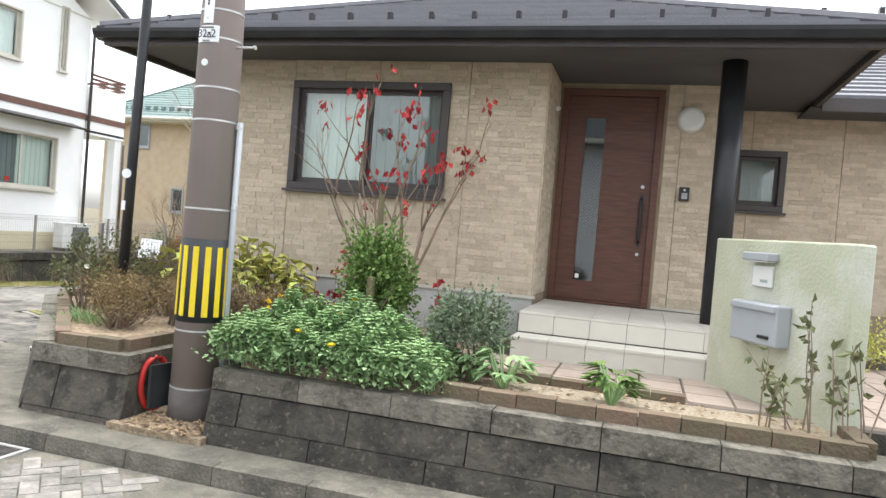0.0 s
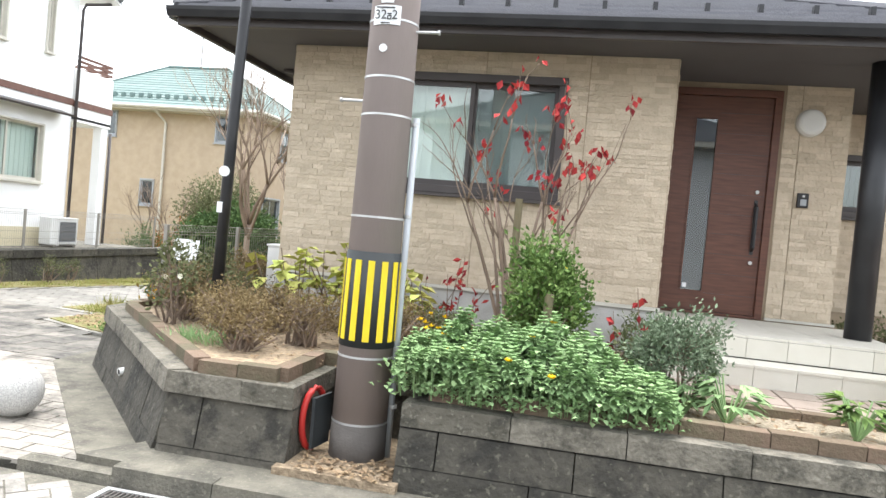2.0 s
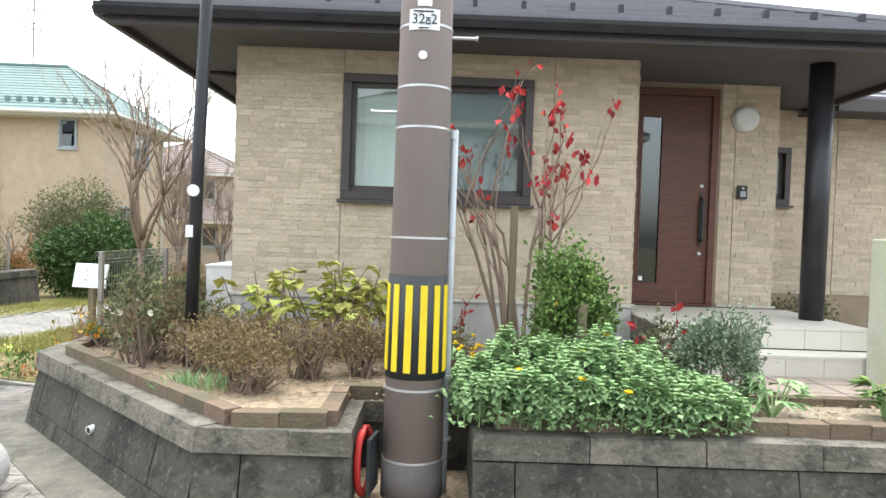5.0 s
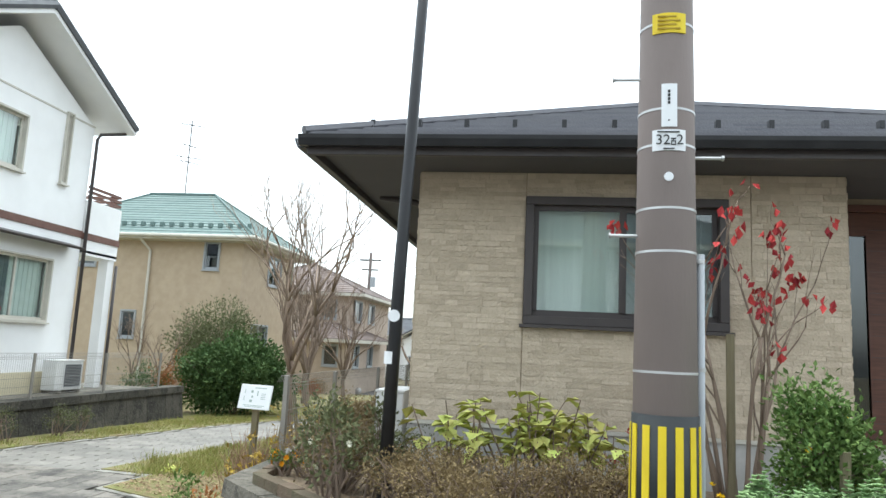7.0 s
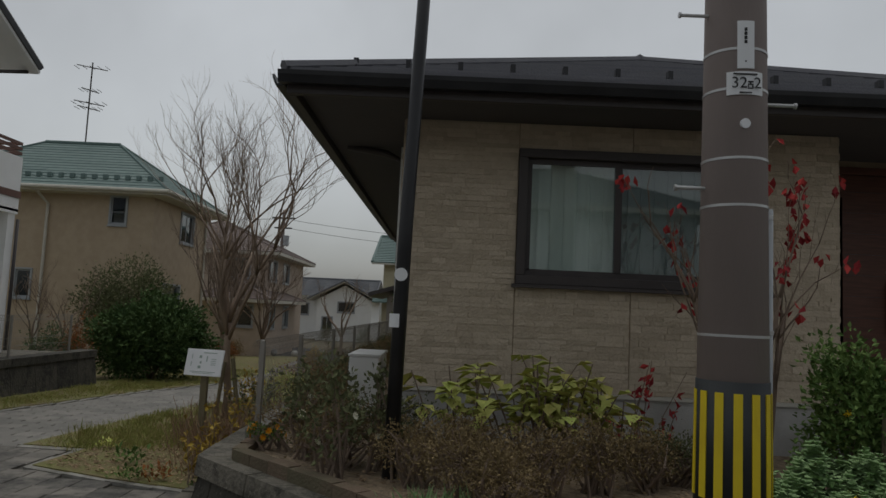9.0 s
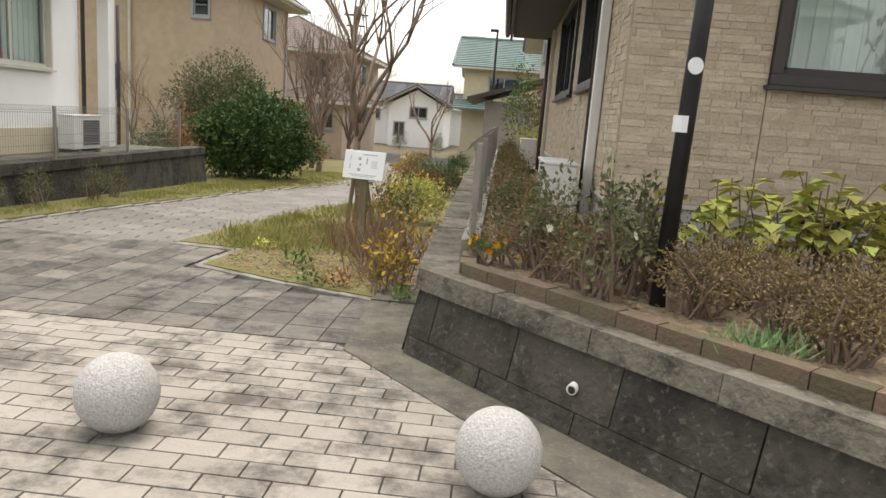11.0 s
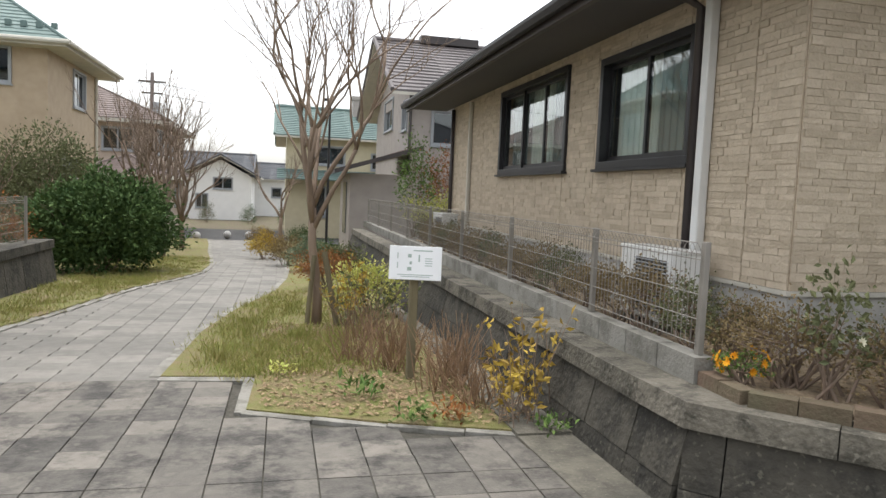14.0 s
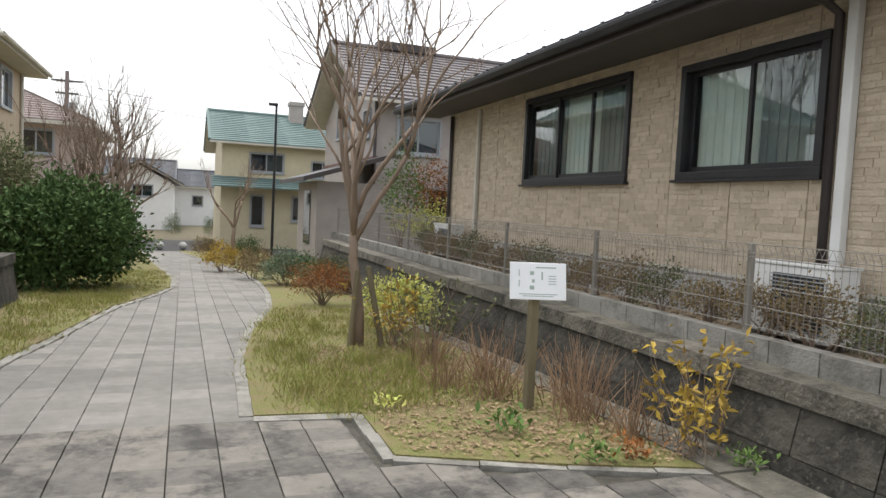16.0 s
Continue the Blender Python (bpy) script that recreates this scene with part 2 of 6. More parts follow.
M["paper"] = mat("white_sign_board", (0.82, 0.83, 0.84), (0.76, 0.77, 0.78), 0.5, 3, 0.02)
M["ink"] = mat("black_ink", (0.02, 0.02, 0.02), (0.03, 0.03, 0.03), 0.6, 3, 0)
M["green_ink"] = mat("faded_green_ink", (0.30, 0.38, 0.33), (0.36, 0.42, 0.38), 0.6, 3, 0)
M["bark"] = mat("grey_brown_bark", (0.25, 0.185, 0.14), (0.16, 0.12, 0.09), 0.9, 8, 0.6, 40, stretch=(1, 1, 0.3))
M["bark_pale"] = mat("pale_smooth_bark", (0.29, 0.215, 0.155), (0.19, 0.14, 0.105), 0.8, 6, 0.4, 30, stretch=(1, 1, 0.3))
M["post_wood"] = mat("weathered_post", (0.20, 0.17, 0.10), (0.14, 0.12, 0.075), 0.9, 9, 0.4, stretch=(1, 1, 0.2))
M["dry"] = mat("dry_stems", (0.33, 0.22, 0.13), (0.20, 0.125, 0.08), 0.9, 9, 0.1, rand="island")
for key, a, b in (("leaf_mum", (0.32, 0.44, 0.22), (0.21, 0.33, 0.145)), ("leaf_green", (0.17, 0.24, 0.07), (0.07, 0.13, 0.035)),
                  ("leaf_grey", (0.21, 0.255, 0.17), (0.12, 0.165, 0.10)), ("leaf_red", (0.50, 0.06, 0.05), (0.20, 0.02, 0.03)),
                  ("leaf_lime", (0.50, 0.58, 0.16), (0.50, 0.45, 0.15)), ("leaf_brown", (0.27, 0.20, 0.10), (0.16, 0.12, 0.06)),
                  ("leaf_yellow", (0.50, 0.36, 0.06), (0.30, 0.20, 0.06)), ("leaf_dark", (0.10, 0.155, 0.05), (0.045, 0.085, 0.03)),
                  ("leaf_olive", (0.17, 0.18, 0.085), (0.09, 0.10, 0.05)), ("leaf_orange", (0.33, 0.13, 0.04), (0.20, 0.09, 0.035)),
                  ("petal_yellow", (0.80, 0.60, 0.03), (0.75, 0.5, 0.02)), ("petal_orange", (0.80, 0.33, 0.02), (0.85, 0.5, 0.04)),
                  ("petal_white", (0.8, 0.78, 0.68), (0.75, 0.72, 0.55)), ("blade", (0.22, 0.28, 0.06), (0.34, 0.28, 0.12)),
                  ("litter", (0.42, 0.31, 0.19), (0.20, 0.135, 0.085))):
    M[key] = mat(key, a, b, 0.75, 3, 0, rand="island", spec=0.15)
M["glass"] = glass_mat("window_glass", (0.90, 0.94, 0.93), 0.03)
M["glass_dark"] = glass_mat("dark_window_glass", (0.35, 0.42, 0.44), 0.06)


# ---- mesh building ----
class MB:
    """Gathers vertices and faces of one mesh."""

    def __init__(self):
        self.v, self.f = [], []

    def add(self, verts, faces):
        k = len(self.v)
        self.v += [tuple(p) for p in verts]
        self.f += [tuple(k + i for i in f) for f in faces]
        return self

    def box(self, x0, x1, y0, y1, z0, z1):
        x0, x1, y0, y1, z0, z1 = min(x0, x1), max(x0, x1), min(y0, y1), max(y0, y1), min(z0, z1), max(z0, z1)
        return self.add([(x0, y0, z0), (x1, y0, z0), (x1, y1, z0), (x0, y1, z0), (x0, y0, z1), (x1, y0, z1), (x1, y1, z1), (x0, y1, z1)],
                        [(3, 2, 1, 0), (4, 5, 6, 7), (0, 1, 5, 4), (1, 2, 6, 5), (2, 3, 7, 6), (3, 0, 4, 7)])

    def obox(self, m, sx, sy, sz):
        c = [m @ Vector((a * sx / 2, b * sy / 2, d * sz / 2)) for d in (-1, 1) for a, b in ((-1, -1), (1, -1), (1, 1), (-1, 1))]
        return self.add(c, [(3, 2, 1, 0), (4, 5, 6, 7), (0, 1, 5, 4), (1, 2, 6, 5), (2, 3, 7, 6), (3, 0, 4, 7)])

    def hexa(self, lo, hi):
        """A solid between a lower and an upper ring of points."""
        n = len(lo)
        return self.add(list(lo) + list(hi), [tuple(reversed(range(n))), tuple(range(n, 2 * n))] + [(i, (i + 1) % n, n + (i + 1) % n, n + i) for i in range(n)])

    def prism(self, pts, z0, z1):
        return self.hexa([(x, y, z0) for x, y in pts], [(x, y, z1) for x, y in pts])

    def tube(self, pts, radii, n=6):
        pts = [Vector(p) for p in pts]
        if not hasattr(radii, "__len__"):
            radii = [radii] * len(pts)
        k = len(self.v)
        for i, p in enumerate(pts):
            d = (pts[min(i + 1, len(pts) - 1)] - pts[max(i - 1, 0)])
            d = d.normalized() if d.length > 1e-9 else Vector((0, 0, 1))
            u = d.cross(Vector((0, 1, 0)) if abs(d.y) < 0.9 else Vector((1, 0, 0))).normalized()
            w = d.cross(u)
            for j in range(n):
                a = 2 * math.pi * j / n
                self.v.append(tuple(p + (u * math.cos(a) + w * math.sin(a)) * radii[i]))
        for i in range(len(pts) - 1):
            for j in range(n):
                a, b = k + i * n + j, k + i * n + (j + 1) % n
                self.f.append((a, b, b + n, a + n))
        self.f.append(tuple(k + j for j in reversed(range(n))))
        self.f.append(tuple(k + (len(pts) - 1) * n + j for j in range(n)))
        return self

    def ball(self, c, r, nu=12, nv=8, squash=1.0):
        k = len(self.v)
        for i in range(1, nv):
            a = math.pi * i / nv
            for j in range(nu):
                b = 2 * math.pi * j / nu
                self.v.append((c[0] + r * math.sin(a) * math.cos(b), c[1] + r * math.sin(a) * math.sin(b), c[2] + r * squash * math.cos(a)))
        self.v += [(c[0], c[1], c[2] + r * squash), (c[0], c[1], c[2] - r * squash)]
        t, bt = len(self.v) - 2, len(self.v) - 1
        for i in range(nv - 2):
            for j in range(nu):
                a, b = k + i * nu + j, k + i * nu + (j + 1) % nu
                self.f.append((a, a + nu, b + nu, b))
        for j in range(nu):
            self.f.append((t, k + j, k + (j + 1) % nu))
            self.f.append((bt, k + (nv - 2) * nu + (j + 1) % nu, k + (nv - 2) * nu + j))
        return self

    def leaf(self, p, d, up, length, width):
        """A folded pointed leaf of two faces."""
        s = d.cross(up)
        s = s.normalized() if s.length > 1e-6 else Vector((1, 0, 0))
        nrm = s.cross(d)
        mid = p + d * (length * 0.5)
        lift = nrm * (width * 0.25)
        return self.add([p, mid + s * (width / 2) + lift, p + d * length, mid - s * (width / 2) + lift], [(0, 1, 2), (0, 2, 3)])

    def mesh(self, name, material, smooth=False):
        me = bpy.data.meshes.new(name)
        me.from_pydata(self.v, [], self.f)
        me.materials.append(material)
        if smooth:
            me.polygons.foreach_set("use_smooth", [True] * len(me.polygons))
        me.update()
        return me


PLACE = {}


def thing(name, loc, label, category, group="", kind=""):
    ob = new(name)
    ob.empty_display_size = 0.1
    ob.matrix_basis = Matrix.Translation(loc)
    PLACE[ob] = Matrix.Translation(loc)
    return tagged(ob, label, category, group, kind)


def part(name, mb, material, parent=None, label="", smooth=False, bevel=0.0):
    """One mesh, in world coordinates, under a thing or a part."""
    ob = new(name, mb.mesh(name, material, smooth))
    if parent:
        ob.parent = parent
        ob.matrix_parent_inverse = PLACE.get(parent, Matrix()).inverted()
    if bevel:
        bv = ob.modifiers.new("edges", "BEVEL")
        bv.width, bv.segments, bv.limit_method = bevel, 2, "ANGLE"
    if label:
        ob["label"] = label
    return ob


def solo(name, mb, material, label, category, group="", kind="", smooth=False, bevel=0.0):
    return tagged(part(name, mb, material, None, "", smooth, bevel), label, category, group, kind)


def piece(name, me, parent, x, y, z, rz=0.0):
    """A small piece that shares its mesh with others."""
    ob = new(name, me)
    ob.parent = parent
    ob.matrix_parent_inverse = PLACE.get(parent, Matrix()).inverted()
    ob.matrix_basis = pose(x, y, z, 0, 0, rz)
    return ob


def fit_box(mb, axis, plane, out, a0, a1, d0, d1, z0, z1):
    """A box on a wall: a along it, d outward from its plane."""
    if axis == "y":
        mb.box(a0, a1, plane + out * d0, plane + out * d1, z0, z1)
    else:
        mb.box(plane + out * d0, plane + out * d1, a0, a1, z0, z1)
    return mb


def split(a0, a1, z0, z1, holes):
    """Rectangles that cover a wall but for its holes."""
    zs = sorted({z0, z1, *[z for h in holes for z in h[2:] if z0 < z < z1]})
    for lo, hi in zip(zs, zs[1:]):
        cuts = sorted((max(h[0], a0), min(h[1], a1)) for h in holes if h[2] < hi - 1e-6 and h[3] > lo + 1e-6 and h[1] > a0 and h[0] < a1)
        x = a0
        for c0, c1 in cuts:
            if c0 > x:
                yield x, c0, lo, hi
            x = max(x, c1)
        if x < a1:
            yield x, a1, lo, hi


def wall(name, axis, plane, out, a0, a1, z0, z1, thick, material, holes=(), parent=None):
    mb = MB()
    for r in split(a0, a1, z0, z1, holes):
        fit_box(mb, axis, plane, out, r[0], r[1], -thick, 0, r[2], r[3])
    return part(name, mb, material, parent)


def window(parent, axis, plane, out, a0, a1, z0, z1, panes=2, frame="brown_metal", w=0.06, glass="glass", curtain=None, sill=True, name="window", depth=0.05):
    f = MB()
    for r in ((a0, a1, z0, z0 + w), (a0, a1, z1 - w, z1), (a0, a0 + w, z0 + w, z1 - w), (a1 - w, a1, z0 + w, z1 - w)):
        fit_box(f, axis, plane, out, r[0], r[1], -0.10, depth, r[2], r[3])
    win = part(name, f, M[frame], parent, bevel=0.006)
    step = (a1 - a0 - 2 * w) / panes
    for i in range(panes):
        b0, b1 = a0 + w + i * step - (0.02 if i else 0), a0 + w + (i + 1) * step
        dd = -0.03 - 0.03 * (i % 2)
        s, e = MB(), 0.042
        for r in ((b0, b1, z0 + w, z0 + w + e * 1.3), (b0, b1, z1 - w - e, z1 - w), (b0, b0 + e, z0 + w + e, z1 - w - e), (b1 - e, b1, z0 + w + e, z1 - w - e)):
            fit_box(s, axis, plane, out, r[0], r[1], dd - 0.012, dd + 0.016, r[2], r[3])
        part("sash", s, M[frame], win)
        pn = part("pane", fit_box(MB(), axis, plane, out, b0 + e, b1 - e, dd - 0.002, dd + 0.003, z0 + w + e, z1 - w - e), M[glass], win)
        pn.visible_shadow = False
        # pale sheets are curtains; dim grey ones paint the dark of an unlit room
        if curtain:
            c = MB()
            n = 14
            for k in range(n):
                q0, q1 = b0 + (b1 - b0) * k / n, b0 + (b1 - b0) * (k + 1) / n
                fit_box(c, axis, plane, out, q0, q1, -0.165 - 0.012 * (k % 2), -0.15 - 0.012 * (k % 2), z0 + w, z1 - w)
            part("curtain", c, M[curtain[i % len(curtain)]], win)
    if sill:
        part("window_sill", fit_box(MB(), axis, plane, out, a0 - 0.03, a1 + 0.03, 0, depth + 0.035, z0 - 0.03, z0 - 0.002), M[frame], win)
    return win


rng = random.Random(7)


def siding(parent, axis, plane, out, a0, a1, z0, z1, holes, width=0.95, start=None):
    """Moulded stone-look boards: each board a part with its own relief of uneven strips."""
    s = a0 if start is None else start
    edges = [a0] + [s + k * width for k in range(-30, 60) if a0 + 0.08 < s + k * width < a1 - 0.08] + [a1]
    for e0, e1 in zip(edges, edges[1:]):
        mb = MB()
        for r in split(e0 + 0.003, e1 - 0.003, z0, z1, holes):
            fit_box(mb, axis, plane, out, r[0], r[1], 0.0, 0.006, r[2], r[3])
        z, row = z0, 0
        while z < z1 - 0.02:
            h = rng.choice((0.038, 0.05, 0.062))
            h = min(h, z1 - z)
            x = e0 + 0.004 - rng.random() * 0.15
            while x < e1 - 0.01:
                w = rng.uniform(0.10, 0.27)
                p0, p1 = max(x, e0 + 0.004), min(x + w, e1 - 0.004)
                if p1 - p0 > 0.02:
                    dp = rng.uniform(0.009, 0.016)
                    for r in split(p0, p1 - 0.004, z, z + h - 0.0045, holes):
                        fit_box(mb, axis, plane, out, r[0], r[1], 0.004, dp, r[2], r[3])
                x += w
            z += h
            row += 1
        part("siding_board", mb, M["siding"], parent)


def settle(p):
    """A place on the verges, lowered to the falling ground."""
    low = p[2] < 0.3 and p[0] < -4.9 and p[1] > 7.6
    return (p[0], p[1], p[2] + fall(p[1])) if low else tuple(p)


def frame_of(d):
    d = d.normalized()
    u = d.cross(Vector((0, 0, 1)) if abs(d.z) < 0.95 else Vector((1, 0, 0))).normalized()
    return u, d.cross(u)


def limb(mb, p, d, length, r, depth, rg, tips, spread=0.5, up=0.25, kids=(2, 3), shrink=0.72, n=5, wiggle=0.12, taper=0.55):
    """A branch that forks: a bent tapered tube, then its twigs."""
    pts, q = [p.copy()], p.copy()
    seg = 4
    for i in range(seg):
        d = (d + Vector((rg.gauss(0, wiggle), rg.gauss(0, wiggle), rg.gauss(0, wiggle) + up * 0.12))).normalized()
        q = q + d * (length / seg)
        pts.append(q.copy())
    mb.tube(pts, [r * (1 - (1 - taper) * i / seg) for i in range(seg + 1)], n)
    if depth == 0:
        tips.append((q, d))
        return
    for k in range(rg.randint(*kids)):
        u, w = frame_of(d)
        a = rg.random() * 2 * math.pi
        nd = (d + (u * math.cos(a) + w * math.sin(a)) * rg.uniform(0.5, 1.2) * spread + Vector((0, 0, up))).normalized()
        at = pts[-1] if k == 0 else pts[rg.randint(2, seg)]
        limb(mb, at, nd, length * shrink * rg.uniform(0.8, 1.15), r * taper * (1.0 if k == 0 else 0.75), depth - 1, rg, tips, spread, up, kids, shrink, 4 if depth < 3 else n, wiggle, taper)


def rand_dir(rg, zmin=-1.0):
    while True:
        v = Vector((rg.gauss(0, 1), rg.gauss(0, 1), rg.gauss(0, 1)))
        if v.length > 0.1:
            v.normalize()
            if v.z >= zmin:
                return v


def crown(mb, c, rad, clumps, per, length, width, rg, sigma=0.18, zmin=-0.5, inner=0.55, boxy=0.0):
    """Many small leaves in uneven clumps through an ellipsoid."""
    c, made = Vector(c), []
    off = Vector((rg.random() * 50, rg.random() * 50, rg.random() * 50))
    for _ in range(clumps):
        d = rand_dir(rg, zmin)
        bulge = 1 + 0.45 * noise.noise(d * 1.8 + off)
        if boxy:
            bulge *= 1 + boxy * (1 / max(abs(d.x), abs(d.y), abs(d.z)) - 1)
        k = rg.uniform(inner, 1.0) * bulge
        q = c + Vector((d.x * rad[0], d.y * rad[1], d.z * rad[2])) * k
        made.append(q)
        for _ in range(per):
            p = q + Vector((rg.gauss(0, sigma * rad[0]), rg.gauss(0, sigma * rad[1]), rg.gauss(0, sigma * rad[2])))
            ld = (d * 0.8 + rand_dir(rg) + Vector((0, 0, 0.25))).normalized()
            s = rg.uniform(0.7, 1.25)
            mb.leaf(p, ld, rand_dir(rg), length * s, width * s)
    return made


def shrub(name, base, rad, label, leaf, clumps=90, per=22, length=0.035, width=0.02, stems=7, seed=1, category="shrub", group="", zmin=-0.4, sigma=0.16, boxy=0.0, flowers=None, bark="bark", inner=0.45, lift=1.0, nflow=14, fsize=0.03):
    rg = random.Random(seed)
    base = settle(base)
    t = thing(name, base, label, category, group)
    c = Vector(base) + Vector((0, 0, rad[2] * lift))
    leaves, wood = MB(), MB()
    ends = crown(leaves, c, rad, clumps, per, length, width, rg, sigma, zmin, inner, boxy)
    for k in range(stems):
        q = ends[rg.randrange(len(ends))]
        b = Vector(base) + Vector((rg.gauss(0, 0.05), rg.gauss(0, 0.05), -0.03))
        m1 = b.lerp(q, 0.5) + Vector((rg.gauss(0, 0.04), rg.gauss(0, 0.04), 0.05))
        wood.tube([b, m1, q], [0.011, 0.008, 0.003], 5)
    for q in ends[::2]:
        p = c + (q - c) * 0.3
        wood.tube([p, q], [0.004, 0.0015], 4)
    part("woody_stem", wood, M[bark], t)
    part("foliage", leaves, M[leaf], t)
    if flowers:
        fl = MB()
        for k in range(nflow):
            q = ends[rg.randrange(len(ends))]
            d = (q - c).normalized()
            q = q + d * 0.03
            for j in range(9):
                a = 2 * math.pi * j / 9
                u, w = frame_of(d)
                fl.leaf(q, (u * math.cos(a) + w * math.sin(a) + d * 0.35).normalized(), d, fsize, fsize * 0.5)
        part("flower_cluster", fl, M[flowers], t)
    return t


def dry_clump(name, base, h, count, label, seed, mat_key="dry", spread=0.35, leaf=None, group=""):
    rg = random.Random(seed)
    base = settle(base)
    t = thing(name, base, label, "plant", group)
    mb, lf = MB(), MB()
    for _ in range(count):
        d = Vector((rg.gauss(0, spread), rg.gauss(0, spread), 1)).normalized()
        p = Vector(base) + Vector((rg.gauss(0, 0.09), rg.gauss(0, 0.09), -0.02))
        hh = h * rg.uniform(0.55, 1.1)
        q = p + d * hh * 0.5
        e = q + (d + Vector((rg.gauss(0, 0.15), rg.gauss(0, 0.15), 0))).normalized() * hh * 0.5
        mb.tube([p, q, e], [0.005, 0.004, 0.002], 4)
        if leaf:
            for _ in range(9):
                w = p.lerp(e, rg.uniform(0.35, 1.0))
                lf.leaf(w, (rand_dir(rg) + Vector((0, 0, 0.3))).normalized(), rand_dir(rg), rg.uniform(0.05, 0.1), rg.uniform(0.025, 0.045))
    tagged(part("woody_stem", mb, M[mat_key], t), kind="stuff")
    if leaf:
        part("foliage", lf, M[leaf], t)
    return t


# ---- ground, road, paving beds ----
def fall(y):
    """The footpath and its verges fall gently away from the street."""
    return -0.032 * max(0.0, y - 7.6)


def lerp_tab(tab, y):
    for (y0, x0), (y1, x1) in zip(tab, tab[1:]):
        if y0 <= y <= y1:
            return x0 + (x1 - x0) * (y - y0) / (y1 - y0)
    return tab[-1][1]


EDGE_L = [(7.7, -10.35), (8.4, -10.15), (9.25, -10.0), (12.1, -9.75), (13.6, -9.5), (16.4, -9.15), (18.2, -8.65), (19.7, -8.38), (21.5, -8.38), (24, -8.6), (27, -8.95), (32, -9.4), (36.5, -9.9)]
EDGE_R = [(9.8, -7.76), (12.0, -7.66), (13.75, -7.41), (16.2, -6.88), (18.4, -6.66), (20.8, -6.58), (24.2, -6.66), (27.5, -7.1), (31.0, -7.7), (36.5, -8.4)]


def sloped_patch(name, pts, top, material, label, category):
    mb = MB().hexa([(x, y, -1.3) for x, y in pts], [(x, y, top + fall(y)) for x, y in pts])
    return solo(name, mb, M[material], label, category, kind="structure")


def ground_patch(name, pts, z0, z1, material, label, category):
    return solo(name, MB().prism(pts, z0, z1), M[material], label, category, kind="structure")


ground_patch("ground", [(-300, -200), (300, -200), (300, 400), (-300, 400)], -1.6, -1.0, "earth", "bare brown winter earth all around the houses", "ground")
ground_patch("road", [(-60, -6), (60, -6), (60, 3.2), (-60, 3.2)], -1.2, 0.0, "asphalt", "grey asphalt street in front of the houses", "road")
ground_patch("gutter", [(-60, 3.2), (60, 3.2), (60, 4.5), (-60, 4.5)], -1.2, 0.005, "concrete", "stained pale concrete roadside gutter strip", "road")
ground_patch("pavement", [(-60, 4.5), (-4.05, 4.5), (-2.75, 4.78), (-3.1, 5.05), (-4.9, 6.95), (-4.95, 7.6), (-60, 7.6)], -1.2, 0.012, "joint", "sandy bedding under the pale pavers", "pavement")
sloped_patch("path_bed", [(-11.5, 7.6), (-4.95, 7.6), (-4.95, 9), (-6.4, 36.5), (-11, 36.5), (-11.5, 8.5)], 0.0, "joint", "dark sandy bedding under the footpath slabs", "path")
ground_patch("kerbside_strip", [(-3.2, 4.62), (9, 4.62), (9, 5.2), (-2.0, 5.2), (-3.0, 4.98)], -0.3, 0.106, "concrete", "stained concrete strip at the foot of the wall", "pavement")
sloped_patch("verge_bed", [(-6.98, 8.74), (-6.04, 8.33), (-4.95, 7.97), (-4.85, 36.5)] + [(x + 0.05, y) for y, x in reversed(EDGE_R)] + [(-6.95, 9.75)], 0.045, "lawn", "mossy grass bed with dry leaves beside the path", "planting bed")
sloped_patch("lawn_strip", [(-10.7, 7.7)] + [(x - 0.05, y) for y, x in EDGE_L] + [(-24, 36.5), (-24, 16.8), (-10.7, 16.8)], 0.05, "lawn", "mossy grass strip below the low block wall", "lawn")
ground_patch("cross_street", [(-60, 36), (60, 36), (60, 45), (-60, 45)], -1.3, -0.95, "asphalt", "grey asphalt cross street at the end of the path", "road")

# kerb stones
kerb = thing("kerb", (-2, 4.56, 0), "grey concrete kerb stones along the roadside gutter", "kerb", kind="structure")
k_me = MB().hexa([(-0.297, -0.06, -0.1), (0.297, -0.06, -0.1), (0.297, 0.06, -0.1), (-0.297, 0.06, -0.1)], [(-0.297, -0.035, 0.11), (0.297, -0.035, 0.11), (0.297, 0.06, 0.113), (-0.297, 0.06, 0.113)]).mesh("kerb_stone", M["concrete"])
for i in range(22):
    piece("kerb_stone", k_me, kerb, -3.2 + 0.6 * i, 4.56, 0 if i > 0 else -0.05)

# drain grate
gr = thing("drain_grate", (-2.6, 4.35, 0), "dark steel drain grate set in the gutter", "drain")
g = MB()
g.box(-2.88, -2.36, 4.14, 4.17, 0.0, 0.018).box(-2.88, -2.36, 4.45, 4.48, 0.0, 0.018).box(-2.88, -2.85, 4.17, 4.45, 0.0, 0.018).box(-2.39, -2.36, 4.17, 4.45, 0.0, 0.018)
part("frame", g, M["steel"], gr)
# flat black sheet: the shade of the pit is put into its colour
part("sump", MB().box(-2.85, -2.39, 4.17, 4.45, 0.004, 0.008), M["ink"], gr)
for i in range(17):
    part("bar", MB().box(-2.84 + i * 0.027, -2.83 + i * 0.027, 4.17, 4.45, 0.006, 0.016), M["pole_base"], gr)
for i in range(3):
    part("cross_bar", MB().box(-2.85, -2.39, 4.235 + i * 0.07, 4.243 + i * 0.07, 0.005, 0.014), M["pole_base"], gr)

# ---- garden retaining walls ----
OUT = [(-2.05, 4.90), (-2.87, 4.90), (-4.78, 6.84), (-4.80, 7.3), (-4.92, 15.0), (-4.98, 22.0)]
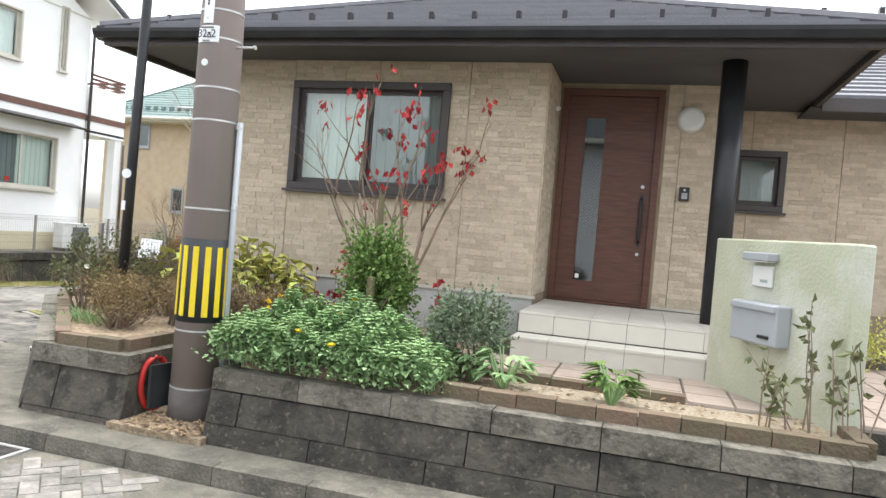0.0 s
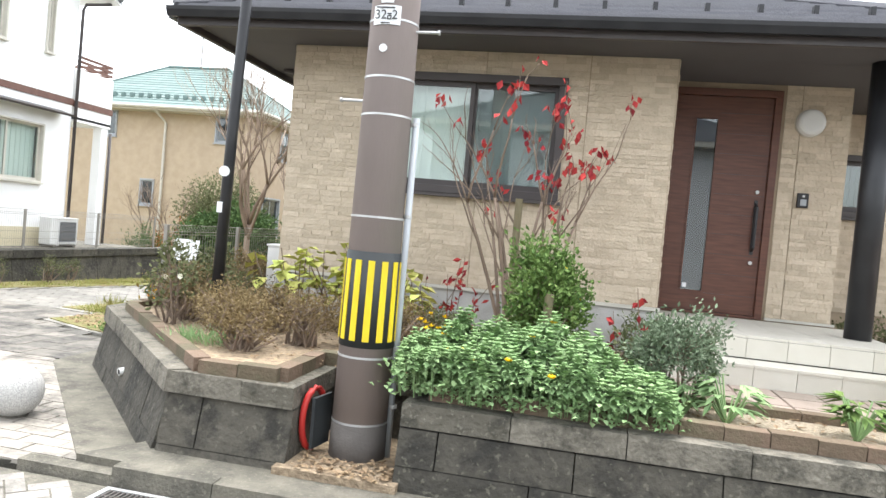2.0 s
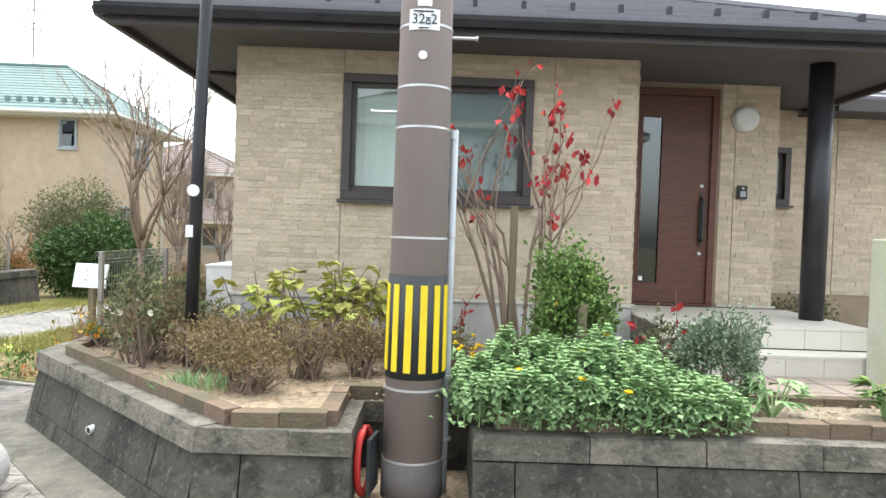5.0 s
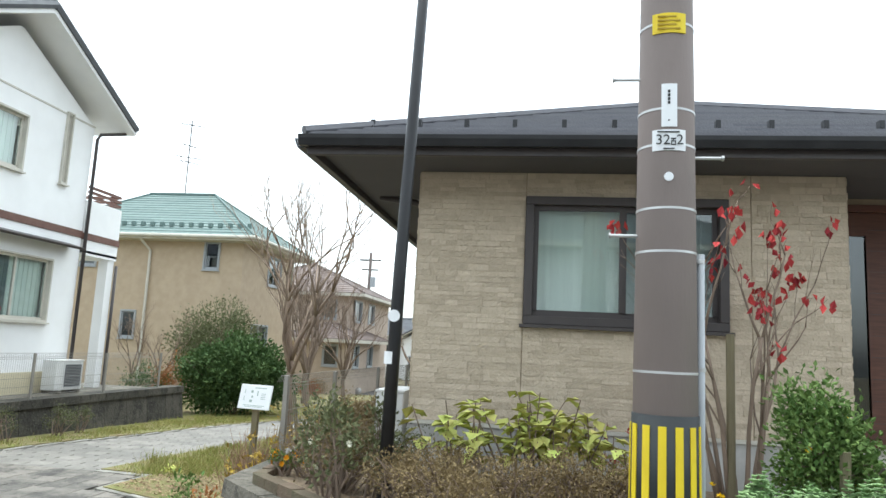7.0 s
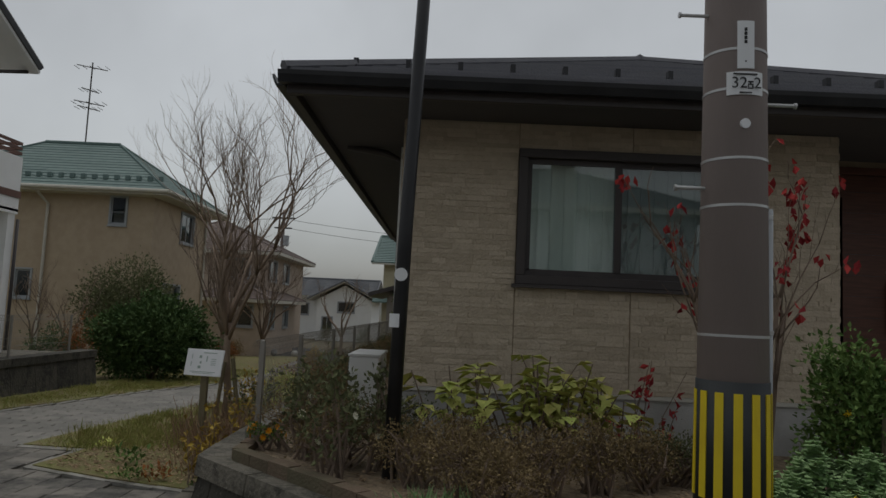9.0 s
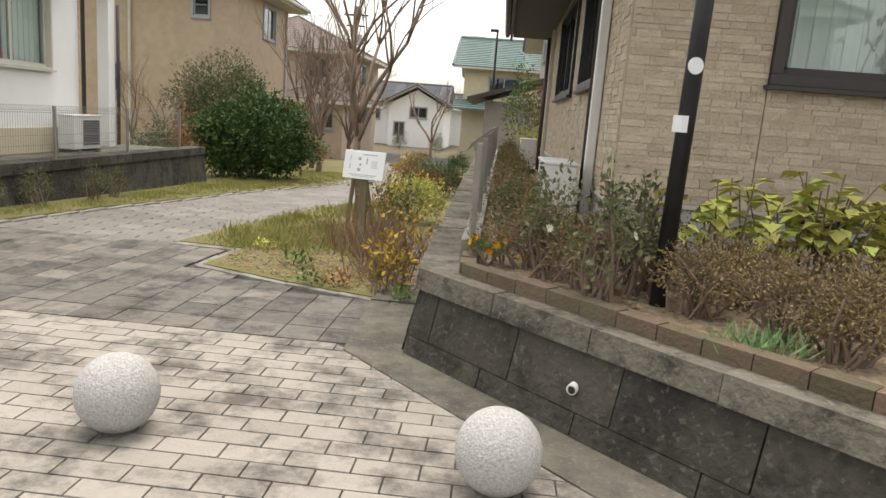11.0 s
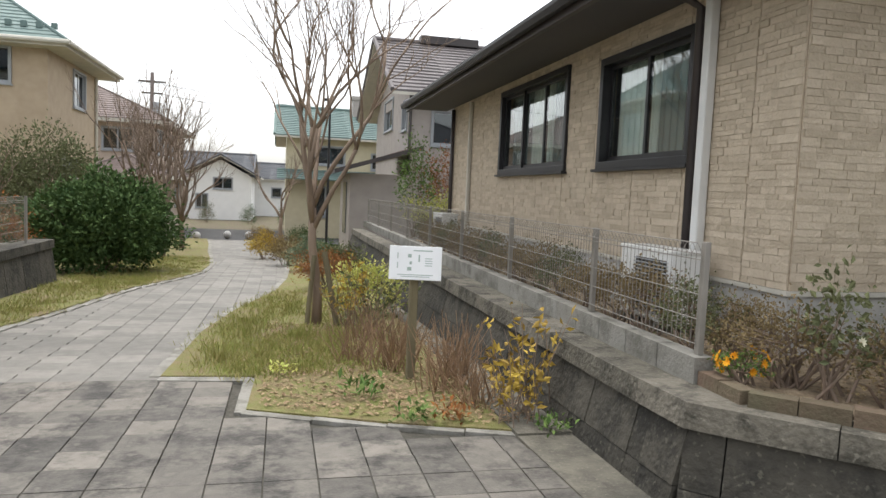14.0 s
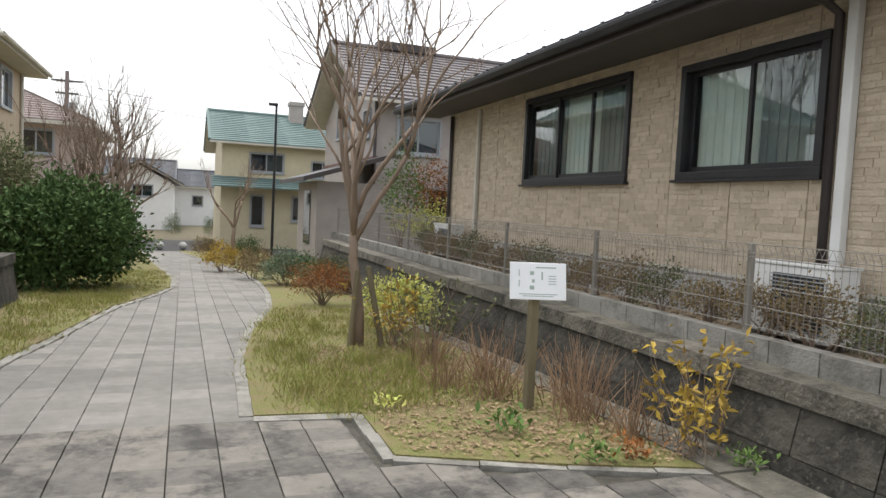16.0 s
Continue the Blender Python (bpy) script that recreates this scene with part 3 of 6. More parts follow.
garden_wall = thing("garden_retaining_wall", (-3, 5, 0), "weathered dark concrete block retaining wall with battered face and coping", "wall", kind="structure")


def run_wall(pts, parent, z0, top, end_faces=True):
    """Battered block courses with a proud coping, along a line whose outer side is on the left hand of travel."""
    for (ax, ay), (bx, by) in zip(pts, pts[1:]):
        a, b = Vector((ax, ay, 0)), Vector((bx, by, 0))
        d = b - a
        length = d.length
        d.normalize()
        o = Vector((d.y, -d.x, 0)) * -1
        o = Vector((-d.y, d.x, 0)) if (Vector((-d.y, d.x, 0))).dot(Vector((-1, -1, 0))) > 0 else Vector((d.y, -d.x, 0))
        n = max(1, round(length / 0.62))
        courses = [(z0 - 0.2, z0 + 0.10, 0.0), (z0 + 0.10, top - 0.135, 0.3)]
        if max(ay, by) > 7.0:
            courses.insert(0, (z0 - 0.75, z0 - 0.2, 0.5))
        for ci, (c0, c1, sh) in enumerate(courses):
            m = max(1, round(length / 0.75))
            for k in range(m + (1 if sh else 0)):
                s0 = max(0, (k - sh) / m * length)
                s1 = min(length, (k + 1 - sh) / m * length)
                if s1 - s0 < 0.05:
                    continue
                f0, f1 = 0.06 - 0.24 * (c0 - z0), 0.06 - 0.24 * (c1 - z0)
                j = rng.uniform(-0.004, 0.004)
                p = lambda s, f, z: a + d * s + o * f + Vector((0, 0, z))
                mb = MB().hexa([p(s0 + 0.004, -0.3, c0), p(s0 + 0.004, f0 + j, c0), p(s1 - 0.004, f0 + j, c0), p(s1 - 0.004, -0.3, c0)],
                               [p(s0 + 0.004, -0.3, c1 - 0.006), p(s0 + 0.004, f1 + j, c1 - 0.006), p(s1 - 0.004, f1 + j, c1 - 0.006), p(s1 - 0.004, -0.3, c1 - 0.006)])
                part("wall_block", mb, M["block"], parent)
        for k in range(n):
            s0, s1 = k / n * length, (k + 1) / n * length
            j = rng.uniform(-0.004, 0.004)
            p = lambda s, f, z: a + d * s + o * f + Vector((0, 0, z))
            mb = MB().hexa([p(s0 + 0.003, -0.34, top - 0.13), p(s0 + 0.003, -0.005 + j, top - 0.13), p(s1 - 0.003, -0.005 + j, top - 0.13), p(s1 - 0.003, -0.34, top - 0.13)],
                           [p(s0 + 0.003, -0.34, top + j), p(s0 + 0.003, -0.02 + j, top + j), p(s1 - 0.003, -0.02 + j, top + j), p(s1 - 0.003, -0.34, top + j)])
            part("coping_stone", mb, M["cap"], parent)


run_wall(OUT, garden_wall, 0.05, 0.575)
run_wall([(9.0, 4.90), (-1.42, 4.92)], garden_wall, 0.14, 0.575)
notch = MB().box(-2.35, -2.06, 4.98, 5.75, -0.2, 0.44).box(-2.3, -1.2, 5.62, 5.85, -0.2, 0.44).box(-1.41, -1.1, 4.98, 5.75, -0.2, 0.44)
part("notch_wall", notch, M["block"], garden_wall)
nc = MB().box(-2.38, -2.055, 4.91, 5.60, 0.445, 0.57).box(-2.38, -1.1, 5.60, 5.9, 0.445, 0.57)
part("notch_coping", nc, M["cap"], garden_wall)
ground_patch("pole_pit", [(-2.1, 4.8), (-1.38, 4.8), (-1.38, 5.65), (-2.1, 5.65)], -0.2, 0.15, "soil", "bare soil with dead leaves round the pole foot", "ground")
part("weep_pipe", MB().tube([(-3.84, 5.93, 0.26), (-3.874, 5.866, 0.255)], [0.028, 0.028], 14), M["white_plastic"], garden_wall, "white plastic weep pipe")
# solid black disc paints the shaded bore of the pipe
part("weep_hole", MB().tube([(-3.866, 5.875, 0.2555), (-3.877, 5.863, 0.2545)], [0.020, 0.020], 12), M["ink"], garden_wall)
ground_patch("wall_foot_strip", [(-2.95, 4.78), (-3.25, 4.70), (-5.2, 6.75), (-5.25, 7.95), (-4.8, 7.95), (-4.8, 7), (-2.9, 5.0)], -0.3, 0.03, "concrete", "mossy concrete strip at the foot of the garden wall", "pavement")
sloped_patch("verge_foot_strip", [(-5.25, 7.95), (-5.12, 22), (-4.9, 22), (-4.8, 7.95)], 0.055, "concrete", "mossy concrete strip along the foot of the path wall", "pavement")

# beds on top of the wall
ground_patch("garden_bed_soil", [(-2.2, 5.72), (-2.3, 5.05), (-2.68, 5.05), (-4.42, 6.85), (-4.40, 7.3), (-4.4, 18), (-3.4, 18), (-3.4, 7.75), (0.0, 7.75), (0.0, 6.6), (0.0, 5.2), (-1.3, 5.2), (-1.3, 5.72)], -0.2, 0.60, "soil", "garden bed with bark chips and dry leaves", "planting bed")
ground_patch("front_bed_gravel", [(-0.02, 5.2), (2.32, 5.2), (2.32, 5.72), (-0.02, 5.72)], -0.2, 0.60, "gravel", "narrow bed of pale gravel along the terrace", "planting bed")
ground_patch("terrace_base", [(0.0, 5.72), (9, 5.72), (9, 12), (0, 12)], -0.2, 0.585, "joint", "bedding of the entrance terrace", "terrace")
edging = thing("brick_edging", (-2.7, 5, 0.57), "mossy brown brick edging round the garden bed", "edging", kind="structure")
for pts in ([(-1.2, 5.68), (-2.2, 5.68), (-2.19, 5.02), (-2.69, 5.0), (-4.46, 6.78), (-4.46, 7.15)], [(-1.3, 5.12), (2.36, 5.12)], [(0.0, 5.76), (1.5, 5.76)], [(2.36, 5.12), (2.36, 5.8)]):
    for (ax, ay), (bx, by) in zip(pts, pts[1:]):
        d = Vector((bx - ax, by - ay, 0))
        n = max(1, round(d.length / 0.23))
        for k in range(n):
            c = Vector((ax, ay, 0)) + d * ((k + 0.5) / n)
            mb = MB().obox(Matrix.Translation((c.x, c.y, 0.602 + rng.uniform(-0.005, 0.005))) @ Matrix.Rotation(math.atan2(d.y, d.x) + rng.uniform(-0.01, 0.01), 4, "Z"), d.length / n - 0.006, 0.10, 0.10)
            part("edging_brick", mb, M["edging"], edging)

# ---- the beige bungalow ----
XW, YF, XR, YD = -3.5, 7.72, 0.16, 8.55
ZB, ZT = 1.03, 3.26
house = thing("bungalow", (-1, 12, 0.6), "beige stone-clad single-storey house with dark hipped roof", "house")
f_win = (-2.53, -0.80, 1.90, 3.04)
s_win2, s_win1 = (8.93, 10.66, 1.90, 3.04), (11.52, 14.1, 1.90, 3.14)
d_hole = (0.20, 1.22, 0.97, 3.19)
r_win = (2.05, 2.63, 2.10, 2.80)
wall("wall_front", "y", YF, -1, XW, XR, 0.5, ZT, 0.15, M["siding_base"], [f_win], house)
wall("wall_side", "x", XW, -1, YF + 0.15, 17.2, 0.5, ZT, 0.15, M["siding_base"], [s_win1, s_win2], house)
wall("wall_return", "x", XR, 1, YF + 0.15, YD, 0.5, ZT, 0.15, M["siding_base"], [], house)
wall("wall_door", "y", YD, -1, XR, 1.85, 0.5, ZT, 0.15, M["siding_base"], [d_hole], house)
wall("wall_return_east", "x", 1.85, 1, YD + 0.15, 9.8, 0.5, ZT, 0.15, M["siding_base"], [], house)
wall("wall_wing", "y", 9.8, -1, 1.7, 9.0, 0.5, ZT, 0.15, M["siding_base"], [r_win], house)
wall("wall_east", "x", 9.0, 1, 9.8, 17.2, 0.5, ZT, 0.15, M["siding_base"], [], house)
wall("wall_back", "y", 17.2, 1, XW, 9.0, 0.5, ZT, 0.15, M["siding_base"], [], house)
part("interior_floor", MB().box(XW + 0.2, 8.8, 9.9, 17.0, 0.9, 1.0), M["room_shade_grey"], house)
part("ceiling", MB().box(XW + 0.16, 8.8, 9.95, 17.0, 3.27, 3.33), M["room_shade_grey"], house)
siding(house, "y", YF, -1, XW + 0.0, XR, ZB, ZT, [f_win], 0.96, -2.53)
siding(house, "x", XW, -1, YF, 17.2, ZB, ZT, [s_win1, s_win2], 0.86, 8.20)
siding(house, "x", XR, 1, YF, YD, ZB, ZT, [], 0.9)
siding(house, "y", YD, -1, 1.27, 1.87, ZB - 0.05, ZT, [], 0.45, 1.42)
siding(house, "y", 9.8, -1, 1.9, 6.0, ZB, ZT, [r_win], 0.95, 3.2)
siding(house, "x", 1.85, 1, YD, 9.8, ZB, ZT, [], 0.9)
# plinth and drip trim
pl = MB().box(XW - 0.012, XR + 0.01, YF - 0.012, YF - 0.001, 0.5, ZB - 0.035).box(XW - 0.012, XW - 0.001, YF, 17.2, 0.5, ZB - 0.035)
part("plinth", pl, M["plinth"], house, "smooth pale grey plinth")
dt = MB().box(XW - 0.035, XR + 0.035, YF - 0.035, YF - 0.0, ZB - 0.033, ZB - 0.003).box(XW - 0.035, XW - 0.0, YF, 17.2, ZB - 0.033, ZB - 0.003).box(1.27, 1.9, YD - 0.03, YD, 0.955, 0.978)
part("drip_trim", dt, M["light_trim"], house)
window(house, "y", YF, -1, *f_win, panes=2, curtain=["curtain", "room_shade_grey"], w=0.075)
window(house, "x", XW, -1, *s_win2, panes=2, frame="black_metal", curtain=["room_shade_grey", "curtain"], w=0.075)
window(house, "x", XW, -1, *s_win1, panes=3, frame="black_metal", curtain=["room_shade_grey", "curtain", "room_shade_grey"], w=0.075)
window(house, "y", 9.8, -1, *r_win, panes=1, curtain=["room_shade_grey"], w=0.07)
# front door
df = MB()
for r in ((0.20, 1.24, 3.13, 3.20), (0.20, 0.27, 0.97, 3.13), (1.17, 1.24, 0.97, 3.13), (0.20, 1.24, 0.95, 0.975)):
    df.box(r[0], r[1], YD - 0.03, YD + 0.08, r[2], r[3])
door = part("front_door", df, M["door_wood"], house, "closed brown wood-grain front door with glass strip", bevel=0.005)
gz = (0.46, 0.66, 1.18, 2.90)
for r in split(0.272, 1.168, 0.98, 3.125, [gz]):
    part("door_leaf", MB().box(r[0], r[1], YD + 0.005, YD + 0.05, r[2] + 0.0, r[3]), M["door_wood"], door)
for k in range(10):
    part("door_groove", MB().box(0.68, 1.16, YD + 0.002, YD + 0.006, 1.16 + 0.2 * k, 1.164 + 0.2 * k), M["brown_metal"], door)
part("glass_strip", MB().box(gz[0], gz[1], YD + 0.02, YD + 0.026, gz[2], gz[3]), M["glass_dark"], door)
part("glass_backing", MB().box(gz[0], gz[1], YD + 0.055, YD + 0.06, gz[2], gz[3]), M["teal_blind"], door)
part("glass_trim", MB().box(0.445, 0.46, YD - 0.004, YD + 0.02, 1.17, 2.91).box(0.66, 0.675, YD - 0.004, YD + 0.02, 1.17, 2.91), M["door_wood"], door)
part("door_handle", MB().tube([(1.09, YD, 1.62), (1.09, YD - 0.06, 1.65), (1.09, YD - 0.065, 2.05), (1.09, YD, 2.08)], 0.016, 8).box(1.075, 1.105, YD - 0.01, YD + 0.006, 1.58, 2.12), M["black_metal"], door, "tall black pull handle")
part("door_lock", MB().tube([(1.09, YD + 0.01, 1.50), (1.09, YD - 0.015, 1.50)], 0.018, 12).tube([(1.09, YD + 0.01, 2.2), (1.09, YD - 0.015, 2.2)], 0.018, 12), M["steel"], door)
part("door_sticker", MB().box(0.475, 0.515, YD + 0.014, YD + 0.018, 1.2, 1.245), M["paper"], door)
# entrance fittings
wl_lamp = thing("wall_lamp", (1.5, YD - 0.02, 2.9), "round white flush wall lamp beside the front door", "lamp")
part("diffuser", MB().tube([(1.5, YD - 0.02, 2.9), (1.5, YD - 0.05, 2.9), (1.5, YD - 0.10, 2.9), (1.5, YD - 0.118, 2.9)], [0.128, 0.13, 0.122, 0.095], 32), M["white_plastic"], wl_lamp, smooth=False, bevel=0.01)
part("base_ring", MB().tube([(1.5, YD - 0.018, 2.9), (1.5, YD - 0.034, 2.9)], [0.137, 0.135], 32), M["light_trim"], wl_lamp)
ic = thing("intercom", (1.5, YD - 0.02, 2.15), "black door intercom with camera eye", "intercom")
part("housing", MB().box(1.45, 1.55, YD - 0.055, YD - 0.015, 2.08, 2.22), M["black_metal"], ic, bevel=0.006)
part("panel", MB().box(1.475, 1.53, YD - 0.06, YD - 0.05, 2.10, 2.16), M["grey_plastic"], ic)
part("eye", MB().tube([(1.50, YD - 0.05, 2.19), (1.50, YD - 0.062, 2.19)], 0.012, 12), M["steel"], ic)
part("sensor", MB().ball((0.19, YD - 0.3, 2.93), 0.03), M["white_plastic"], house)
# porch pillar, soffit, fascia, gutters, roof
part("porch_pillar", MB().tube([(1.79, 7.62, 0.95), (1.79, 7.62, 3.26)], 0.105, 28), M["black_metal"], house, "round black porch pillar", smooth=True)
EX0, EX1, EY0, EY1, EZ = -4.34, 2.80, 6.95, 18.0, 3.36
for r in ((EX0 + 0.06, EX1 - 0.06, EY0 + 0.06, YF - 0.002, 3.262, 3.29), (EX0 + 0.06, XW, YF, EY1 - 0.06, 3.262, 3.29), (XR, EX1 - 0.06, YF, 9.8, 3.262, 3.29), (2.7, 9.8, 9.16, 9.8, 3.18, 3.2)):
    part("soffit", MB().box(*r), M["soffit"], house)
for r in ((EX0, EX1, EY0, EY0 + 0.055, 3.20, 3.345), (EX0, EX0 + 0.055, EY0 + 0.055, EY1, 3.20, 3.345), (EX1 - 0.055, EX1, EY0 + 0.055, 9.3, 3.20, 3.345), (2.8, 9.8, 9.1, 9.155, 3.14, 3.28)):
    part("fascia", MB().box(*r), M["brown_metal"], house, bevel=0.006)


def gutter(p0, p1, out):
    a, b = Vector(p0), Vector(p1)
    o = Vector(out)
    mb = MB()
    prof = [(0, 0.0), (0.02, -0.07), (0.085, -0.075), (0.11, -0.02), (0.115, 0.012), (0.10, 0.012), (0.095, -0.015), (0.075, -0.06), (0.03, -0.055), (0.012, 0.0)]
    lo = [a + o * x + Vector((0, 0, z)) for x, z in prof]
    hi = [b + o * x + Vector((0, 0, z)) for x, z in prof]
    return mb.hexa(lo, hi)


part("gutter", gutter((EX0 - 0.05, EY0 - 0.002, EZ - 0.03), (EX1 + 0.05, EY0 - 0.002, EZ - 0.03), (0, -1, 0)), M["black_metal"], house)
part("gutter", gutter((EX0 - 0.002, EY0, EZ - 0.03), (EX0 - 0.002, EY1, EZ - 0.03), (-1, 0, 0)), M["black_metal"], house)
part("downpipe", MB().tube([(-4.15, 8.85, 3.26), (-3.75, 8.83, 3.2), (-3.58, 8.83, 3.12), (-3.575, 8.83, 0.62)], 0.037, 10), M["brown_metal"], house, "dark brown downpipe", smooth=True)
part("pipe_cover", MB().box(-3.60, -3.52, 8.66, 8.75, 0.7, 3.24), M["white_plastic"], house, "white air-conditioner pipe duct", bevel=0.012)
part("pipe_cover", MB().box(-3.58, -3.52, 15.75, 15.83, 0.7, 3.2), M["light_trim"], house, bevel=0.01)
part("downpipe", MB().tube([(-3.56, 17.05, 3.2), (-3.56, 17.05, 0.6)], 0.037, 10), M["brown_metal"], house, smooth=True)


def hip_roof(parent, x0, x1, y0, y1, ze, pitch, material, courses=20, thick=0.03, overlap=0.014, along="y", name="roof"):
    """Hipped roof of stepped courses; each course steps proud of the one above."""
    half = min(x1 - x0, y1 - y0) / 2
    mb = MB()
    for k in range(courses):
        s0, s1 = half * k / courses, half * (k + 1) / courses
        q0 = [(x0 + s0, y0 + s0), (x1 - s0, y0 + s0), (x1 - s0, y1 - s0), (x0 + s0, y1 - s0)]
        q1 = [(x0 + s1, y0 + s1), (x1 - s1, y0 + s1), (x1 - s1, y1 - s1), (x0 + s1, y1 - s1)]
        za, zb = ze + s0 * pitch, ze + s1 * pitch
        for i in range(4):
            j = (i + 1) % 4
            a, b, c, d = q0[i], q0[j], q1[j], q1[i]
            ln = max(1, round(math.dist(a, b) / 3.0))
            for m in range(ln):
                t0, t1 = m / ln, (m + 1) / ln
                L = lambda p, q, t: (p[0] + (q[0] - p[0]) * t, p[1] + (q[1] - p[1]) * t)
                A, B, C, D = L(a, b, t0), L(a, b, t1), L(d, c, t1), L(d, c, t0)
                lo = [(*A, za - 0.01), (*B, za - 0.01), (*C, zb - 0.02), (*D, zb - 0.02)]
                hi = [(*A, za + overlap + 0.012), (*B, za + overlap + 0.012), (*C, zb + 0.0), (*D, zb + 0.0)]
                mb.hexa(lo, hi)
    rf = part(name, mb, material, parent)
    zt = ze + half * pitch
    cap = MB()
    if y1 - y0 > x1 - x0:
        xm = (x0 + x1) / 2
        ends = [(xm, y0 + half, zt + 0.03), (xm, y1 - half, zt + 0.03)]
    else:
        ym = (y0 + y1) / 2
        ends = [(x0 + half, ym, zt + 0.03), (x1 - half, ym, zt + 0.03)]
    cap.tube(ends, 0.07, 6)
    for cx, cy, e in ((x0, y0, ends[0]), (x1, y0, ends[0] if y1 - y0 > x1 - x0 else ends[1]), (x1, y1, ends[1]), (x0, y1, ends[1] if y1 - y0 > x1 - x0 else ends[0])):
        cap.tube([(cx, cy, ze + 0.03), e], 0.045, 6)
    part("ridge_cap", cap, material, rf)
    return rf


part("roof_board", MB().hexa([(EX0, EY0, 3.345), (EX1, EY0, 3.345), (EX1, EY1, 3.345), (EX0, EY1, 3.345)], [(EX0 + 0.1, EY0 + 0.1, 3.36), (EX1 - 0.1, EY0 + 0.1, 3.36), (EX1 - 0.1, EY1 - 0.1, 3.36), (EX0 + 0.1, EY1 - 0.1, 3.36)]), M["brown_metal"], house)
roof = hip_roof(house, EX0 - 0.03, EX1 + 0.03, EY0 - 0.03, EY1 + 0.03, 3.365, 0.43, M["roof_dark"], 20)
for i in range(17):
    part("snow_guard", MB().box(EX0 + 0.42 + 0.42 * i, EX0 + 0.46 + 0.42 * i, EY0 + 0.40, EY0 + 0.46, 3.55, 3.64).box(EX0 + 0.43 + 0.42 * i, EX0 + 0.45 + 0.42 * i, EY0 + 0.38, EY0 + 0.6, 3.56, 3.58), M["black_metal"], roof)
for i in range(22):
    part("snow_guard", MB().box(EX0 + 0.40, EX0 + 0.46, EY0 + 1.0 + 0.45 * i, EY0 + 1.05 + 0.45 * i, 3.55, 3.64), M["black_metal"], roof)
hip_roof(house, 1.2, 9.8, 9.1, 17.6, 3.29, 0.42, M["roof_dark"], 18, name="wing_roof")
part("solar_panel", MB().hexa([(EX0 + 0.9, 11.0, 3.80), (EX0 + 0.9, 16.0, 3.80), (EX0 + 2.3, 15.6, 4.46), (EX0 + 2.3, 11.4, 4.46)], [(EX0 + 0.88, 11.0, 3.86), (EX0 + 0.88, 16.0, 3.86), (EX0 + 2.28, 15.6, 4.52), (EX0 + 2.28, 11.4, 4.52)]), M["black_metal"], roof, "black solar panels with pale rim")

# porch and steps
porch = thing("porch_steps", (1, 7.6, 0.6), "cream tiled porch with two steps up to the front door", "steps", kind="structure")
part("core", MB().box(0.17, 2.0, 6.98, 8.55, 0.5, 0.925).box(0.17, 2.0, 6.68, 7.0, 0.5, 0.745), M["concrete"], porch)
t1 = MB().box(-0.148, 0.148, -0.148, 0.148, 0, 0.02).mesh("porch_tile", M["porch"])
t2 = MB().box(-0.148, 0.148, -0.012, 0.008, -0.148, 0.0).mesh("riser_tile", M["porch"])
for ix in range(6):
    x = 0.335 + 0.3 * ix
    for iy in range(5):
        piece("porch_tile", t1, porch, x, 7.12 + 0.3 * iy, 0.928)
    piece("porch_tile", t1, porch, x, 6.80, 0.748)
    piece("riser_tile", t2, porch, x, 6.972, 0.925)
    piece("riser_tile", t2, porch, x, 6.672, 0.747)
terrace = thing("terrace_paving", (1, 6.2, 0.585), "pinkish terrace slabs before the entrance steps", "paving", kind="structure")
ts = MB().hexa([(-0.146, -0.146, 0), (0.146, -0.146, 0), (0.146, 0.146, 0), (-0.146, 0.146, 0)], [(-0.14, -0.14, 0.02), (0.14, -0.14, 0.02), (0.14, 0.14, 0.02), (-0.14, 0.14, 0.02)]).mesh("terrace_slab", M["terrace"])
for ix in range(22):
    for iy in range(3 if ix < 7 else 9):
        piece("terrace_slab", ts, terrace, 0.16 + 0.3 * ix, 5.95 + 0.3 * iy, 0.586)

# gate wall with mailbox
A, B = Vector((1.68, 6.62, 0)), Vector((2.32, 5.48, 0))
gd = (B - A).normalized()
go = Vector((gd.y, -gd.x, 0))
gate = thing("gate_wall", (2.0, 6.05, 0.58), "free-standing pale green plaster gate wall with peeling base", "wall", kind="structure")
gm = Matrix(((gd.x, -go.x, 0, (A.x + B.x) / 2 - go.x * 0.07), (gd.y, -go.y, 0, (A.y + B.y) / 2 - go.y * 0.07), (0, 0, 1, 1.13), (0, 0, 0, 1)))
part("wall_body", MB().obox(gm, (B - A).length, 0.14, 1.12), M["gate_wall"], gate, bevel=0.012)


def on_gate(s, z, d):
    p = A + gd * s + go * d
    return Matrix(((gd.x, -go.x, 0, p.x), (gd.y, -go.y, 0, p.y), (0, 0, 1, z), (0, 0, 0, 1)))


mbx = thing("mailbox", (2.05, 6.0, 1.15), "grey plastic letterbox on the plaster gate wall", "mailbox")
part("box_body", MB().obox(on_gate(0.62, 1.14, 0.055), 0.46, 0.11, 0.27), M["grey_plastic"], mbx, bevel=0.012)
part("flap", MB().obox(on_gate(0.62, 1.245, 0.065), 0.44, 0.13, 0.045), M["grey_plastic"], mbx, "pale slot flap", bevel=0.008)
part("latch", MB().obox(on_gate(0.74, 1.06, 0.115), 0.10, 0.012, 0.02), M["black_metal"], mbx)
nl = thing("name_lamp", (2.0, 6.0, 1.58), "grey gate lamp above the name plate", "lamp")
part("lamp_hood", MB().obox(on_gate(0.56, 1.575, 0.045), 0.26, 0.09, 0.055), M["grey_plastic"], nl, bevel=0.008)
part("lamp_glass", MB().obox(on_gate(0.56, 1.543, 0.045), 0.22, 0.06, 0.008), M["white_plastic"], nl)
